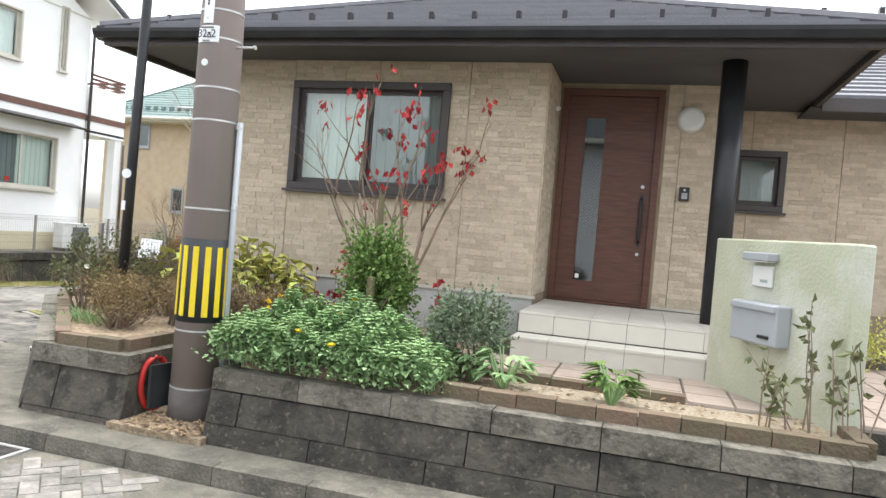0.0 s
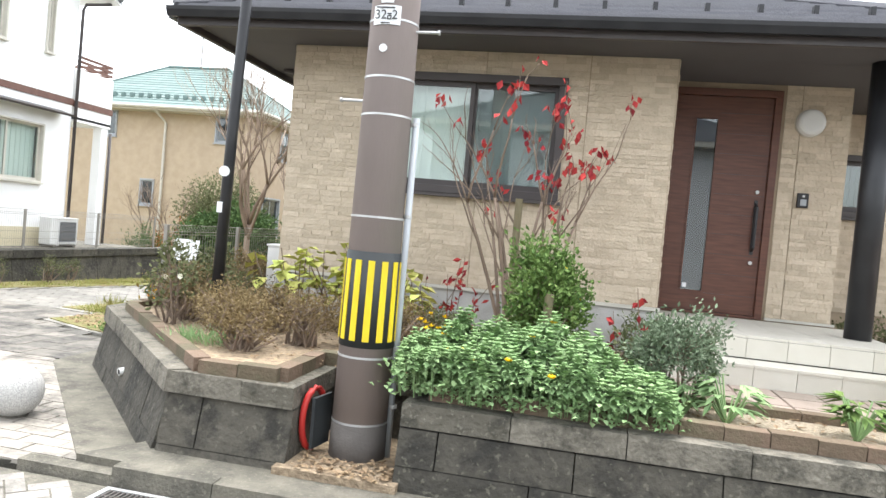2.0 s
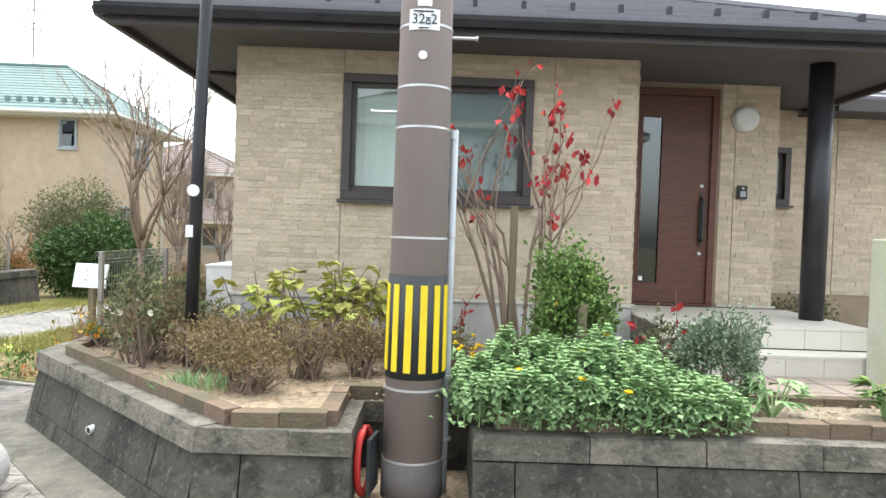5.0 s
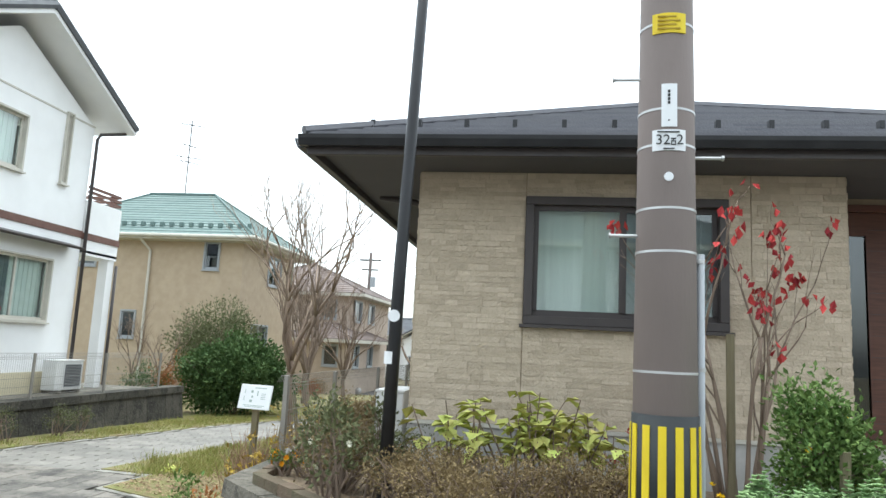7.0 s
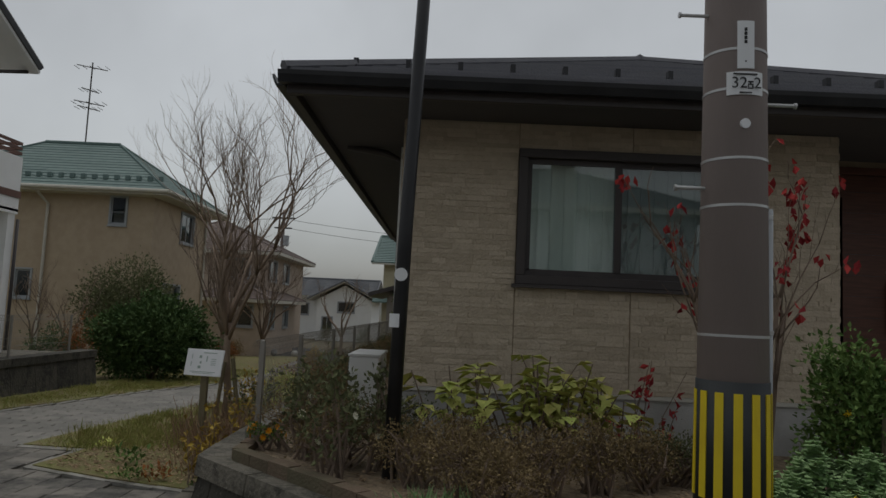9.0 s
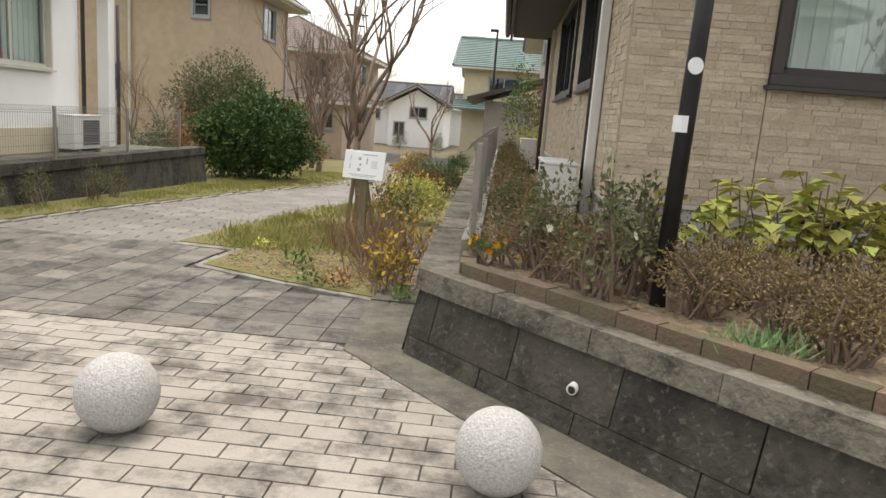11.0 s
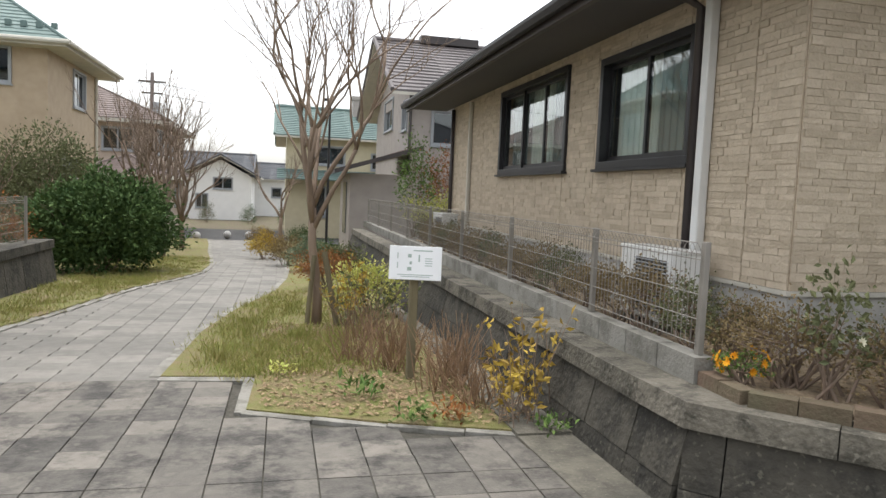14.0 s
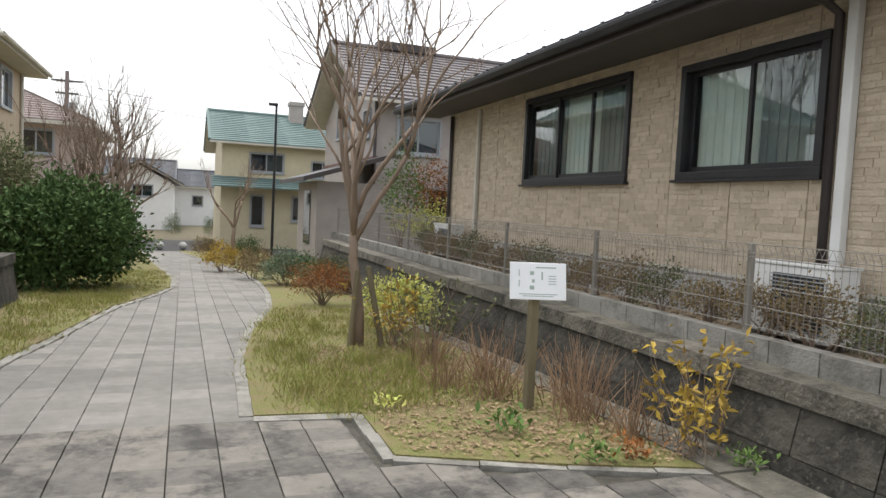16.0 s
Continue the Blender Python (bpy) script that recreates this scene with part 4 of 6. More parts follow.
npl = thing("name_plate", (2.0, 6.0, 1.43), "white glazed name plate with a small mark", "sign")
part("plate", MB().obox(on_gate(0.56, 1.445, 0.012), 0.19, 0.02, 0.14), M["white_plastic"], npl, bevel=0.005)
part("mark", MB().obox(on_gate(0.585, 1.415, 0.024), 0.07, 0.003, 0.02), M["green_ink"], npl)

# ---- utility pole ----
PX, PY = -1.742, 5.225
up = thing("utility_pole", (PX, PY, 0.15), "brown painted concrete utility pole with step bolts and plates", "utility pole")
pr = lambda z: 0.172 - 0.0098 * z
part("shaft", MB().tube([(PX, PY, 0.36), (PX, PY, 3), (PX, PY, 9.5)], [pr(0.36), pr(3), pr(9.5)], 40), M["pole"], up, smooth=True)
part("foot", MB().tube([(PX, PY, 0.05), (PX, PY, 0.36)], [pr(0) + 0.003, pr(0.36) + 0.003], 40), M["pole_base"], up, smooth=True)
for z in (0.365, 0.76, 1.59, 2.19, 2.41, 2.74, 2.93, 3.40, 4.50):
    part("steel_band", MB().tube([(PX, PY, z - 0.006), (PX, PY, z + 0.006)], pr(z) + 0.003, 40), M["steel"], up)
part("guard_sleeve", MB().tube([(PX, PY, 0.82), (PX, PY, 1.385)], [pr(0.82) + 0.005, pr(1.385) + 0.005], 40), M["black_rubber"], up, "black and yellow striped pole guard", smooth=True)
guard = up.children[-1]
for k in range(13):
    a = 2 * math.pi * k / 13 + 0.12
    lo, hi = [], []
    for z, dst in ((0.86, lo), (1.335, hi)):
        for da, rr in ((-0.115, 0.004), (-0.115, 0.010), (0.0, 0.0115), (0.115, 0.010), (0.115, 0.004)):
            r = pr(z) + rr
            dst.append((PX + r * math.cos(a + da), PY + r * math.sin(a + da), z))
    part("yellow_stripe", MB().hexa(lo, hi), M["yellow"], guard)


def pole_plate(z0, z1, w, key, name, label="", shift=0.0):
    mb = MB()
    lo, hi = [], []
    c = -math.pi / 2 - 0.06 + shift
    for z, dst in ((z0, lo), (z1, hi)):
        n = 8
        r = pr(z)
        for i in range(n + 1):
            a = c + (i / n - 0.5) * w / r
            dst.append((PX + (r + 0.007) * math.cos(a), PY + (r + 0.007) * math.sin(a), z))
        for i in range(n, -1, -1):
            a = c + (i / n - 0.5) * w / r
            dst.append((PX + (r + 0.001) * math.cos(a), PY + (r + 0.001) * math.sin(a), z))
    return part(name, mb.hexa(lo, hi), M[key], up, label)


pole_plate(2.705, 2.815, 0.165, "paper", "number_plate", "white plate numbered 32 2 in black")
pole_plate(2.83, 3.06, 0.075, "paper", "strip_plate", "narrow white plate with small writing")
pole_plate(3.34, 3.45, 0.17, "yellow", "yellow_plate", "small yellow notice plate")


def flat_text(body, m, size, key, parent, name="lettering"):
    cu = bpy.data.curves.new(name, "FONT")
    cu.body, cu.size, cu.align_x, cu.align_y, cu.extrude = body, size, "CENTER", "CENTER", 0.0006
    cu.materials.append(M[key])
    ob = new(name, cu)
    ob.matrix_basis = m
    ob.parent = parent
    ob.matrix_parent_inverse = PLACE.get(parent, Matrix()).inverted()
    return ob


fy = PY - pr(2.75) - 0.010
fx = PX - 0.009
flat_text("32", pose(fx - 0.032, fy + 0.001, 2.757, 90, 0, -5), 0.075, "ink", up)
flat_text("2", pose(fx + 0.052, fy + 0.001, 2.757, 90, 0, 5), 0.075, "ink", up)
part("plate_mark", MB().box(fx + 0.008, fx + 0.032, fy - 0.001, fy + 0.004, 2.762, 2.768).box(fx + 0.008, fx + 0.032, fy - 0.001, fy + 0.004, 2.732, 2.737).box(fx + 0.008, fx + 0.012, fy - 0.001, fy + 0.004, 2.737, 2.755).box(fx + 0.028, fx + 0.032, fy - 0.001, fy + 0.004, 2.737, 2.755).box(fx + 0.012, fx + 0.028, fy - 0.001, fy + 0.004, 2.751, 2.755).box(fx + 0.018, fx + 0.022, fy - 0.001, fy + 0.004, 2.755, 2.762), M["ink"], up)
part("plate_caption", MB().box(fx - 0.06, fx + 0.05, fy - 0.001, fy + 0.006, 2.798, 2.804).box(fx - 0.03, fx + 0.025, fy - 0.001, fy + 0.006, 2.711, 2.716), M["ink"], up)
fy2 = PY - pr(2.95) - 0.0095
part("strip_caption", MB().box(fx - 0.008, fx + 0.004, fy2, fy2 + 0.004, 2.95, 2.965).box(fx - 0.008, fx + 0.004, fy2, fy2 + 0.004, 2.97, 2.985).box(fx - 0.008, fx + 0.004, fy2, fy2 + 0.004, 2.99, 3.005).box(fx - 0.008, fx + 0.004, fy2, fy2 + 0.004, 3.01, 3.025).box(fx - 0.006, fx + 0.002, fy2, fy2 + 0.004, 2.86, 2.866), M["ink"], up)
for i in range(4):
    part("notice_line", MB().box(fx - 0.06, fx + 0.055 - 0.02 * (i % 2), PY - pr(3.4) - 0.0095, PY - pr(3.4) - 0.002, 3.358 + 0.022 * i, 3.366 + 0.022 * i), M["amber_ink"], up)
part("round_tag", MB().tube([(fx - 0.002, PY - pr(2.57) - 0.008, 2.568), (fx - 0.002, PY - pr(2.57) + 0.01, 2.568)], 0.023, 20), M["paper"], up)
for z, sx in ((2.28, -1), (2.70, 1), (3.13, -1), (3.60, 1), (4.0, -1), (4.38, 1), (4.42, -1), (4.9, 1), (5.3, -1)):
    part("step_bolt", MB().tube([(PX + sx * pr(z) * 0.9, PY - 0.02, z), (PX + sx * (pr(z) + 0.13), PY - 0.02, z), (PX + sx * (pr(z) + 0.132), PY - 0.02, z), (PX + sx * (pr(z) + 0.142), PY - 0.02, z)], [0.009, 0.009, 0.015, 0.015], 8), M["steel"], up)
part("cable_duct", MB().tube([(PX + pr(1.5) + 0.022, PY + 0.03, 0.15), (PX + pr(1.5) + 0.022, PY + 0.03, 2.2)], 0.021, 12), M["grey_plastic"], up, "pale grey cable duct", smooth=True)
for z in (0.45, 0.8, 1.6, 2.15):
    part("duct_clip", MB().tube([(PX + pr(z) + 0.022, PY + 0.03, z), (PX + pr(z) + 0.022, PY + 0.03, z + 0.02)], 0.026, 12), M["steel"], up)
part("bracket", MB().box(PX - 0.03, PX + 0.05, PY - pr(4.55) - 0.06, PY - pr(4.55) + 0.02, 4.34, 4.62).tube([(PX + 0.08, PY - pr(4.5), 4.35), (PX + 0.09, PY - pr(4.5) - 0.02, 4.9)], 0.014, 8), M["pole_base"], up)
part("perforated_strap", MB().tube([(PX, PY, 4.375), (PX, PY, 4.405)], pr(4.4) + 0.006, 40), M["pole_base"], up)
part("cable", MB().tube([(PX - 9.9 * s, PY + 4.95 * s, 8.4 - 1.75 * s - 0.25 * s * (1 - s)) for s in [i / 24 for i in range(25)]], 0.012, 6), M["black_rubber"], up)
redsign = thing("red_sign_frame", (-2.0, 5.15, 0.17), "red plastic ring frame leaning behind the pole", "sign")
rp = [(-2.0 + 0.03 * math.cos(a), 5.12 + 0.10 * math.cos(a), 0.36 + 0.18 * math.sin(a)) for a in [2 * math.pi * i / 20 for i in range(21)]]
part("ring", MB().tube(rp, 0.02, 8), M["red"], redsign, smooth=True)
part("back_plate", MB().hexa([(-1.98, 5.03, 0.2), (-1.96, 5.03, 0.2), (-1.93, 5.22, 0.2), (-1.95, 5.22, 0.2)], [(-1.98, 5.03, 0.5), (-1.96, 5.03, 0.5), (-1.93, 5.22, 0.5), (-1.95, 5.22, 0.5)]), M["black_rubber"], redsign)

# ---- lamp pole with dish ----
LX, LY = -3.40, 6.36
lp = thing("street_lamp", (LX, LY, 0.6), "slim black lamp pole with white bands and a satellite dish", "street lamp")
part("pole", MB().tube([(LX, LY, 0.55), (LX + 0.028, LY, 2.2), (LX + 0.17, LY, 7.2)], [0.047, 0.045, 0.036], 20), M["black_metal"], lp, smooth=True)
part("reflector", MB().tube([(LX + 0.013, LY - 0.048, 1.863), (LX + 0.015, LY - 0.055, 1.863)], 0.042, 20), M["paper"], lp, "round white reflector")
part("white_band", MB().tube([(LX, LY, 1.53), (LX, LY, 1.615)], 0.049, 20), M["paper"], lp)
LT = LX + 0.115
dc, da_ = Vector((LT + 0.16, LY - 0.03, 4.97)), Vector((0.82, 0.48, 0.25)).normalized()
dish = part("dish", MB().tube([dc + da_ * (0.075 * (k / 6) ** 2) for k in range(7)] + [dc + da_ * (0.069 * (k / 6) ** 2 - 0.0) for k in range(6, -1, -1)],
                              [0.005 + 0.22 * k / 6 for k in range(7)] + [0.001 + 0.219 * k / 6 for k in range(6, -1, -1)], 32), M["light_trim"], lp, "pale satellite dish seen from behind", smooth=True)
part("dish_rib", MB().tube([dc + Vector((-0.10, 0.05, -0.14)), dc - da_ * 0.03, dc + Vector((0.08, -0.08, 0.15))], 0.012, 6), M["grey_plastic"], dish)
part("dish_arm", MB().tube([dc + Vector((0.02, 0, -0.22)), dc + Vector((0.16, 0.10, -0.30)), dc + Vector((0.30, 0.20, -0.27))], 0.012, 8).tube([dc + Vector((0.27, 0.18, -0.28)), dc + Vector((0.31, 0.21, -0.22))], 0.03, 10), M["light_trim"], dish)
part("dish_cable", MB().tube([dc + Vector((0.0, -0.03, 0.0)), dc + Vector((0.03, -0.03, -0.28)), dc + Vector((0.15, 0.06, -0.40)), dc + Vector((0.27, 0.18, -0.29))], 0.006, 6), M["black_rubber"], dish)
part("dish_mount", MB().tube([(LT, LY, 4.99), dc - da_ * 0.01], 0.032, 10).tube([(LT - 0.002, LY, 4.92), (LT + 0.002, LY, 5.06)], 0.062, 16), M["steel"], dish)
for z, w in ((5.22, 0.055), (5.37, 0.068), (5.52, 0.055), (5.66, 0.06)):
    part("clamp", MB().tube([(LT + 0.005, LY, z), (LT + 0.006, LY, z + 0.05)], w, 14).box(LT + 0.02, LT + 0.12, LY - 0.05, LY + 0.03, z, z + 0.04), M["pole_base"], lp)
part("junction_box", MB().box(LT + 0.10, LT + 0.17, LY - 0.07, LY, 5.38, 5.55), M["black_rubber"], lp, bevel=0.01)
part("wire", MB().tube([(LT + 0.13, LY - 0.05, 5.4), (LT + 0.2, LY - 0.08, 5.62), (LT + 0.30, LY - 0.1, 5.70), (LT + 0.24, LY - 0.06, 5.9)], 0.008, 6).tube([(LT + 0.02, LY - 0.06, 5.2), (LT + 0.12, LY - 0.08, 5.28), (LT + 0.14, LY - 0.05, 5.4)], 0.007, 6), M["black_rubber"], lp)

# ---- sphere bollards ----
first = None
for x, y in ((-4.22, 5.26), (-5.93, 5.42)):
    if first is None:
        first = thing("sphere_bollard", (x, y, 0.02), "round rough granite ball bollard on the pavers", "bollard", "granite balls along the pavement")
        part("ball", MB().ball((x, y, 0.195), 0.18, 40, 26), M["stone_ball"], first, smooth=True)
        part("foot", MB().tube([(x, y, 0.005), (x, y, 0.05)], 0.09, 20), M["concrete"], first)
    else:
        copy_thing(first, pose(x, y, 0.02))

for x, y in ((-10.4, 36.5), (-9.16, 37.6), (-8.2, 37.6), (-11.6, 37.2)):
    copy_thing(first, pose(x, y, -0.93))

# ---- mesh fence on the garden wall ----
def mesh_fence(name, x0, ys, zb, zt, label, side, mat_key="fence"):
    fn = thing(name, (x0, ys[0], zb), label, "fence")
    for y in ys:
        part("post", MB().box(x0 - 0.018, x0 + 0.018, y - 0.022, y + 0.022, zb - 0.05, zt), M[mat_key], fn, bevel=0.004)
    for a, b in zip(ys, ys[1:]):
        w = MB()
        n = max(2, round((b - a) / 0.05))
        xo = x0 + side * 0.026
        for k in range(n + 1):
            y = a + (b - a) * k / n
            w.tube([(xo, y, zb + 0.04), (xo, y, zt - 0.06), (xo + side * 0.03, y, zt - 0.005), (xo + side * 0.06, y, zt - 0.06)], 0.0022, 3)
        for z in (zb + 0.06, zb + 0.2, zb + 0.34, zt - 0.10, zt - 0.07):
            w.tube([(xo, a, z), (xo, b, z)], 0.0032, 4)
        w.tube([(xo + side * 0.03, a, zt - 0.005), (xo + side * 0.03, b, zt - 0.005)], 0.003, 4)
        part("mesh_panel", w, M[mat_key], fn)
    return fn


mesh_fence("mesh_fence", -4.46, [7.23, 8.63, 10.6, 12.6, 14.6, 16.6, 18.6, 20.6, 22.6], 0.73, 1.365, "beige steel mesh fence on the garden wall", -1)
fk = thing("fence_kerb", (-4.46, 8, 0.57), "grey concrete blocks under the mesh fence", "kerb", kind="structure")
fkm = MB().box(-0.06, 0.06, -0.195, 0.195, 0, 0.155).mesh("kerb_block", M["pale_concrete"])
for i in range(40):
    piece("kerb_block", fkm, fk, -4.47, 7.35 + 0.4 * i, 0.572)

# air-conditioner units
def aircon(x, y, z, rz, label):
    t = thing("air_conditioner", (x, y, z), label, "air conditioner", "outdoor air conditioners")
    base = Matrix.Translation((x, y, z)) @ Matrix.Rotation(radians(rz), 4, "Z")
    part("casing", MB().obox(base @ Matrix.Translation((0, 0, 0.33)), 0.28, 0.78, 0.54), M["white_plastic"], t, bevel=0.015)
    part("top_cover", MB().obox(base @ Matrix.Translation((0, 0, 0.61)), 0.30, 0.80, 0.025), M["white_plastic"], t, bevel=0.006)
    gm2 = base @ Matrix.Translation((-0.145, -0.1, 0.33))
    for k in range(15):
        part("grille_bar", MB().obox(gm2 @ Matrix.Translation((0, 0, -0.2 + 0.0285 * k)), 0.012, 0.5, 0.008), M["grey_plastic"], t)
    # no opening: a black sheet paints the dark behind the bars
    part("grille_hole", MB().obox(gm2 @ Matrix.Translation((0.004, 0, 0)), 0.004, 0.46, 0.42), M["ink"], t)
    for s in (-0.28, 0.28):
        part("foot", MB().obox(base @ Matrix.Translation((0, s, 0.03)), 0.34, 0.08, 0.06), M["concrete"], t)
    return t


aircon(-3.82, 8.78, 0.60, 0, "white outdoor air-conditioner unit behind the mesh fence")
aircon(-3.82, 16.3, 0.60, 0, "white outdoor air-conditioner unit by the far downpipe")

# information sign
sg = thing("information_sign", (-5.67, 9.5, 0.04), "white information board on a weathered wooden post", "sign")
sm = Matrix.Translation((-5.665, 9.505, 0.98)) @ Matrix.Rotation(radians(-13), 4, "Z") @ Matrix.Rotation(radians(-12), 4, "X")
board = part("board", MB().obox(sm, 0.44, 0.016, 0.285), M["paper"], sg, bevel=0.004)
for (u, v, w, h) in ((0.06, 0.105, 0.16, 0.009), (-0.15, 0.06, 0.008, 0.05), (-0.15, -0.02, 0.008, 0.05), (-0.05, 0.06, 0.03, 0.03), (-0.04, 0.0, 0.02, 0.025), (-0.05, -0.05, 0.035, 0.03), (0.03, 0.04, 0.012, 0.06), (0.11, 0.04, 0.06, 0.006), (0.11, 0.02, 0.06, 0.006), (0.11, 0.0, 0.06, 0.006), (0.11, -0.02, 0.06, 0.006), (0.0, -0.1, 0.30, 0.006), (0.0, -0.115, 0.24, 0.005)):
    part("print", MB().obox(sm @ Matrix.Translation((u, -0.0085, v)), w, 0.002, h), M["green_ink"], board)
part("post", MB().box(-5.70, -5.63, 9.52, 9.59, -0.2, 1.06), M["post_wood"], sg, bevel=0.008)

# ---- left side: low block wall, fence, white house ----
lw = thing("side_block_wall", (-10.8, 12, 0), "low mossy dark block wall along the lawn strip", "wall", kind="structure")
for i in range(15):
    y0 = 6.0 + 0.75 * i
    part("wall_block", MB().hexa([(-10.95, y0 + 0.005, -0.5), (-10.56, y0 + 0.005, -0.5), (-10.56, y0 + 0.745, -0.5), (-10.95, y0 + 0.745, -0.5)], [(-10.95, y0 + 0.005, 0.33), (-10.68, y0 + 0.005, 0.33), (-10.68, y0 + 0.745, 0.33), (-10.95, y0 + 0.745, 0.33)]), M["block"], lw)
    part("coping_stone", MB().box(-11.0, -10.64, y0 + 0.004, y0 + 0.746, 0.335, 0.48), M["block"], lw)
ground_patch("house_apron", [(-30, 6.5), (-10.95, 6.5), (-10.95, 16.5), (-30, 16.5)], -0.5, 0.46, "concrete", "pale concrete apron round the white house", "ground")
mesh_fence("side_mesh_fence", -10.82, [6.4, 8.4, 10.4, 12.4, 14.4, 16.4], 0.48, 1.24, "grey steel mesh fence on the low block wall", -1)

wh = thing("white_house", (-14, 12, 0.46), "white stuccoed two-storey house with blue-grey tiled gable roof", "house")
w_low, w_up, w_slit = (11.9, 13.66, 1.77, 2.98), (10.9, 12.56, 4.42, 5.47), (13.55, 13.74, 4.46, 5.9)
wall("wall_east", "x", -11.7, 1, 9.9, 14.42, 0.4, 5.85, 0.15, M["white_wall"], [w_low, w_up, w_slit], wh)
gb = MB().hexa([(-11.85, 9.9, 5.85), (-11.7, 9.9, 5.85), (-11.7, 14.42, 5.85), (-11.85, 14.42, 5.85)], [(-11.85, 12.1, 6.98), (-11.7, 12.1, 6.98), (-11.7, 12.2, 6.98), (-11.85, 12.2, 6.98)])
part("gable_wall", gb, M["white_wall"], wh)
wall("wall_north", "y", 14.42, 1, -20, -11.85, 0.4, 5.85, 0.15, M["white_wall"], [], wh)
wall("wall_south", "y", 9.9, -1, -20, -11.85, 0.4, 5.85, 0.15, M["white_wall"], [], wh)
wall("wall_west", "x", -20, -1, 9.9, 14.42, 0.4, 5.85, 0.15, M["white_wall"], [], wh)
part("belt_line", MB().box(-11.705, -11.685, 9.9, 14.43, 5.84, 5.87), M["light_trim"], wh)
part("brown_band", MB().box(-11.705, -11.68, 9.9, 14.43, 3.52, 3.66), M["band_brown"], wh, "brown horizontal trim band")
window(wh, "x", -11.7, 1, *w_low, frame="light_trim", w=0.035, curtain=["room_shade_grey", "curtain"], glass="glass")
window(wh, "x", -11.7, 1, *w_up, frame="light_trim", w=0.04, curtain=["curtain"])
window(wh, "x", -11.7, 1, *w_slit, panes=1, frame="light_trim", curtain=["curtain"], w=0.03)
part("awning", MB().hexa([(-11.7, 11.6, 3.3), (-11.35, 11.6, 3.22), (-11.35, 14.1, 3.22), (-11.7, 14.1, 3.3)], [(-11.7, 11.6, 3.36), (-11.33, 11.6, 3.26), (-11.33, 14.1, 3.26), (-11.7, 14.1, 3.36)]), M["brown_metal"], wh)


def slope_tiles(mb, p0, p1, run, pitch, ze, courses, tile=0.3, thick=0.035):
    """Tile rows climbing from the eave p0-p1 along run."""
    a, b, r = Vector(p0), Vector(p1), Vector(run)
    ln = max(1, round((b - a).length / tile))
    for k in range(courses):
        q0, q1 = r * (k / courses), r * ((k + 1.08) / courses)
        z0, z1 = ze + pitch * q0.length, ze + pitch * q1.length
        for m in range(ln):
            u0, u1 = a.lerp(b, m / ln), a.lerp(b, (m + 1) / ln)
            j = thick * (0.5 + 0.5 * (m % 2))
            lo = [(u0 + q0) + Vector((0, 0, z0 - 0.02)), (u1 + q0) + Vector((0, 0, z0 - 0.02)), (u1 + q1) + Vector((0, 0, z1 - 0.04)), (u0 + q1) + Vector((0, 0, z1 - 0.04))]
            hi = [(u0 + q0) + Vector((0, 0, z0 + j + 0.02)), (u1 + q0) + Vector((0, 0, z0 + thick + 0.02)), (u1 + q1) + Vector((0, 0, z1 + 0.005)), (u0 + q1) + Vector((0, 0, z1 + 0.005))]
            mb.hexa(lo, hi)
    return mb


def gable_roof(parent, axis, a0, a1, b0, b1, ze, zr, material, soffit="white_wall", courses=14, tile=0.9, base=0.0):
    """Ridge along axis from a0 to a1; eaves at b0 and b1."""
    bm_ = (b0 + b1) / 2
    half = bm_ - b0
    pitch = (zr - ze) / half
    P = (lambda a, b: (a, b, 0)) if axis == "x" else (lambda a, b: (b, a, 0))
    mb = MB()
    slope_tiles(mb, P(a0, b0), P(a1, b0), Vector(P(0, half)), pitch, ze, courses, tile)
    slope_tiles(mb, P(a1, b1), P(a0, b1), Vector(P(0, -half)), pitch, ze, courses, tile)
    rf = part("roof", mb, material, parent)
    up_ = Vector((0, 0, 1))
    s = MB()
    for bb in (b0, b1):
        e0, e1 = Vector(P(a0, bb)) + up_ * (ze - 0.02), Vector(P(a1, bb)) + up_ * (ze - 0.02)
        r0, r1 = Vector(P(a0, bm_)) + up_ * (zr - 0.03), Vector(P(a1, bm_)) + up_ * (zr - 0.03)
        dn = up_ * -0.09
        s.hexa([e0 + dn, e1 + dn, r1 + dn, r0 + dn], [e0, e1, r1, r0])
    part("soffit", s, M[soffit], rf)
    rc = MB().tube([Vector(P(a0, bm_)) + up_ * (zr + 0.04), Vector(P(a1, bm_)) + up_ * (zr + 0.04)], 0.10, 8)
    part("ridge_cap", rc, material, rf)
    vg = MB()
    for a in (a0, a1):
        for bb in (b0, b1):
            vg.tube([Vector(P(a, bb)) + up_ * (ze + 0.02), Vector(P(a, bm_)) + up_ * (zr + 0.04)], 0.075, 6)
    part("verge_tile", vg, material, rf)
    return rf


gable_roof(wh, "x", -20.5, -11.1, 9.35, 14.95, 5.95, 7.35, M["grey_roof"], tile=0.28)
part("gutter", MB().tube([(-20.4, 15.0, 5.92), (-11.15, 15.0, 5.92)], 0.05, 8), M["black_metal"], wh)
part("downpipe", MB().tube([(-11.3, 14.9, 5.86), (-11.6, 14.5, 5.72), (-11.64, 14.47, 5.6), (-11.64, 14.47, 0.5)], 0.035, 10), M["brown_metal"], wh, smooth=True)
bal = part("balcony", MB().box(-13.2, -11.75, 14.6, 15.75, 3.25, 4.35).box(-13.2, -11.75, 14.6, 15.75, 3.2, 3.3), M["white_wall"], wh, "white balcony with brown railing")
part("balcony_band", MB().box(-13.22, -11.73, 14.58, 15.77, 3.52, 3.66), M["band_brown"], bal)
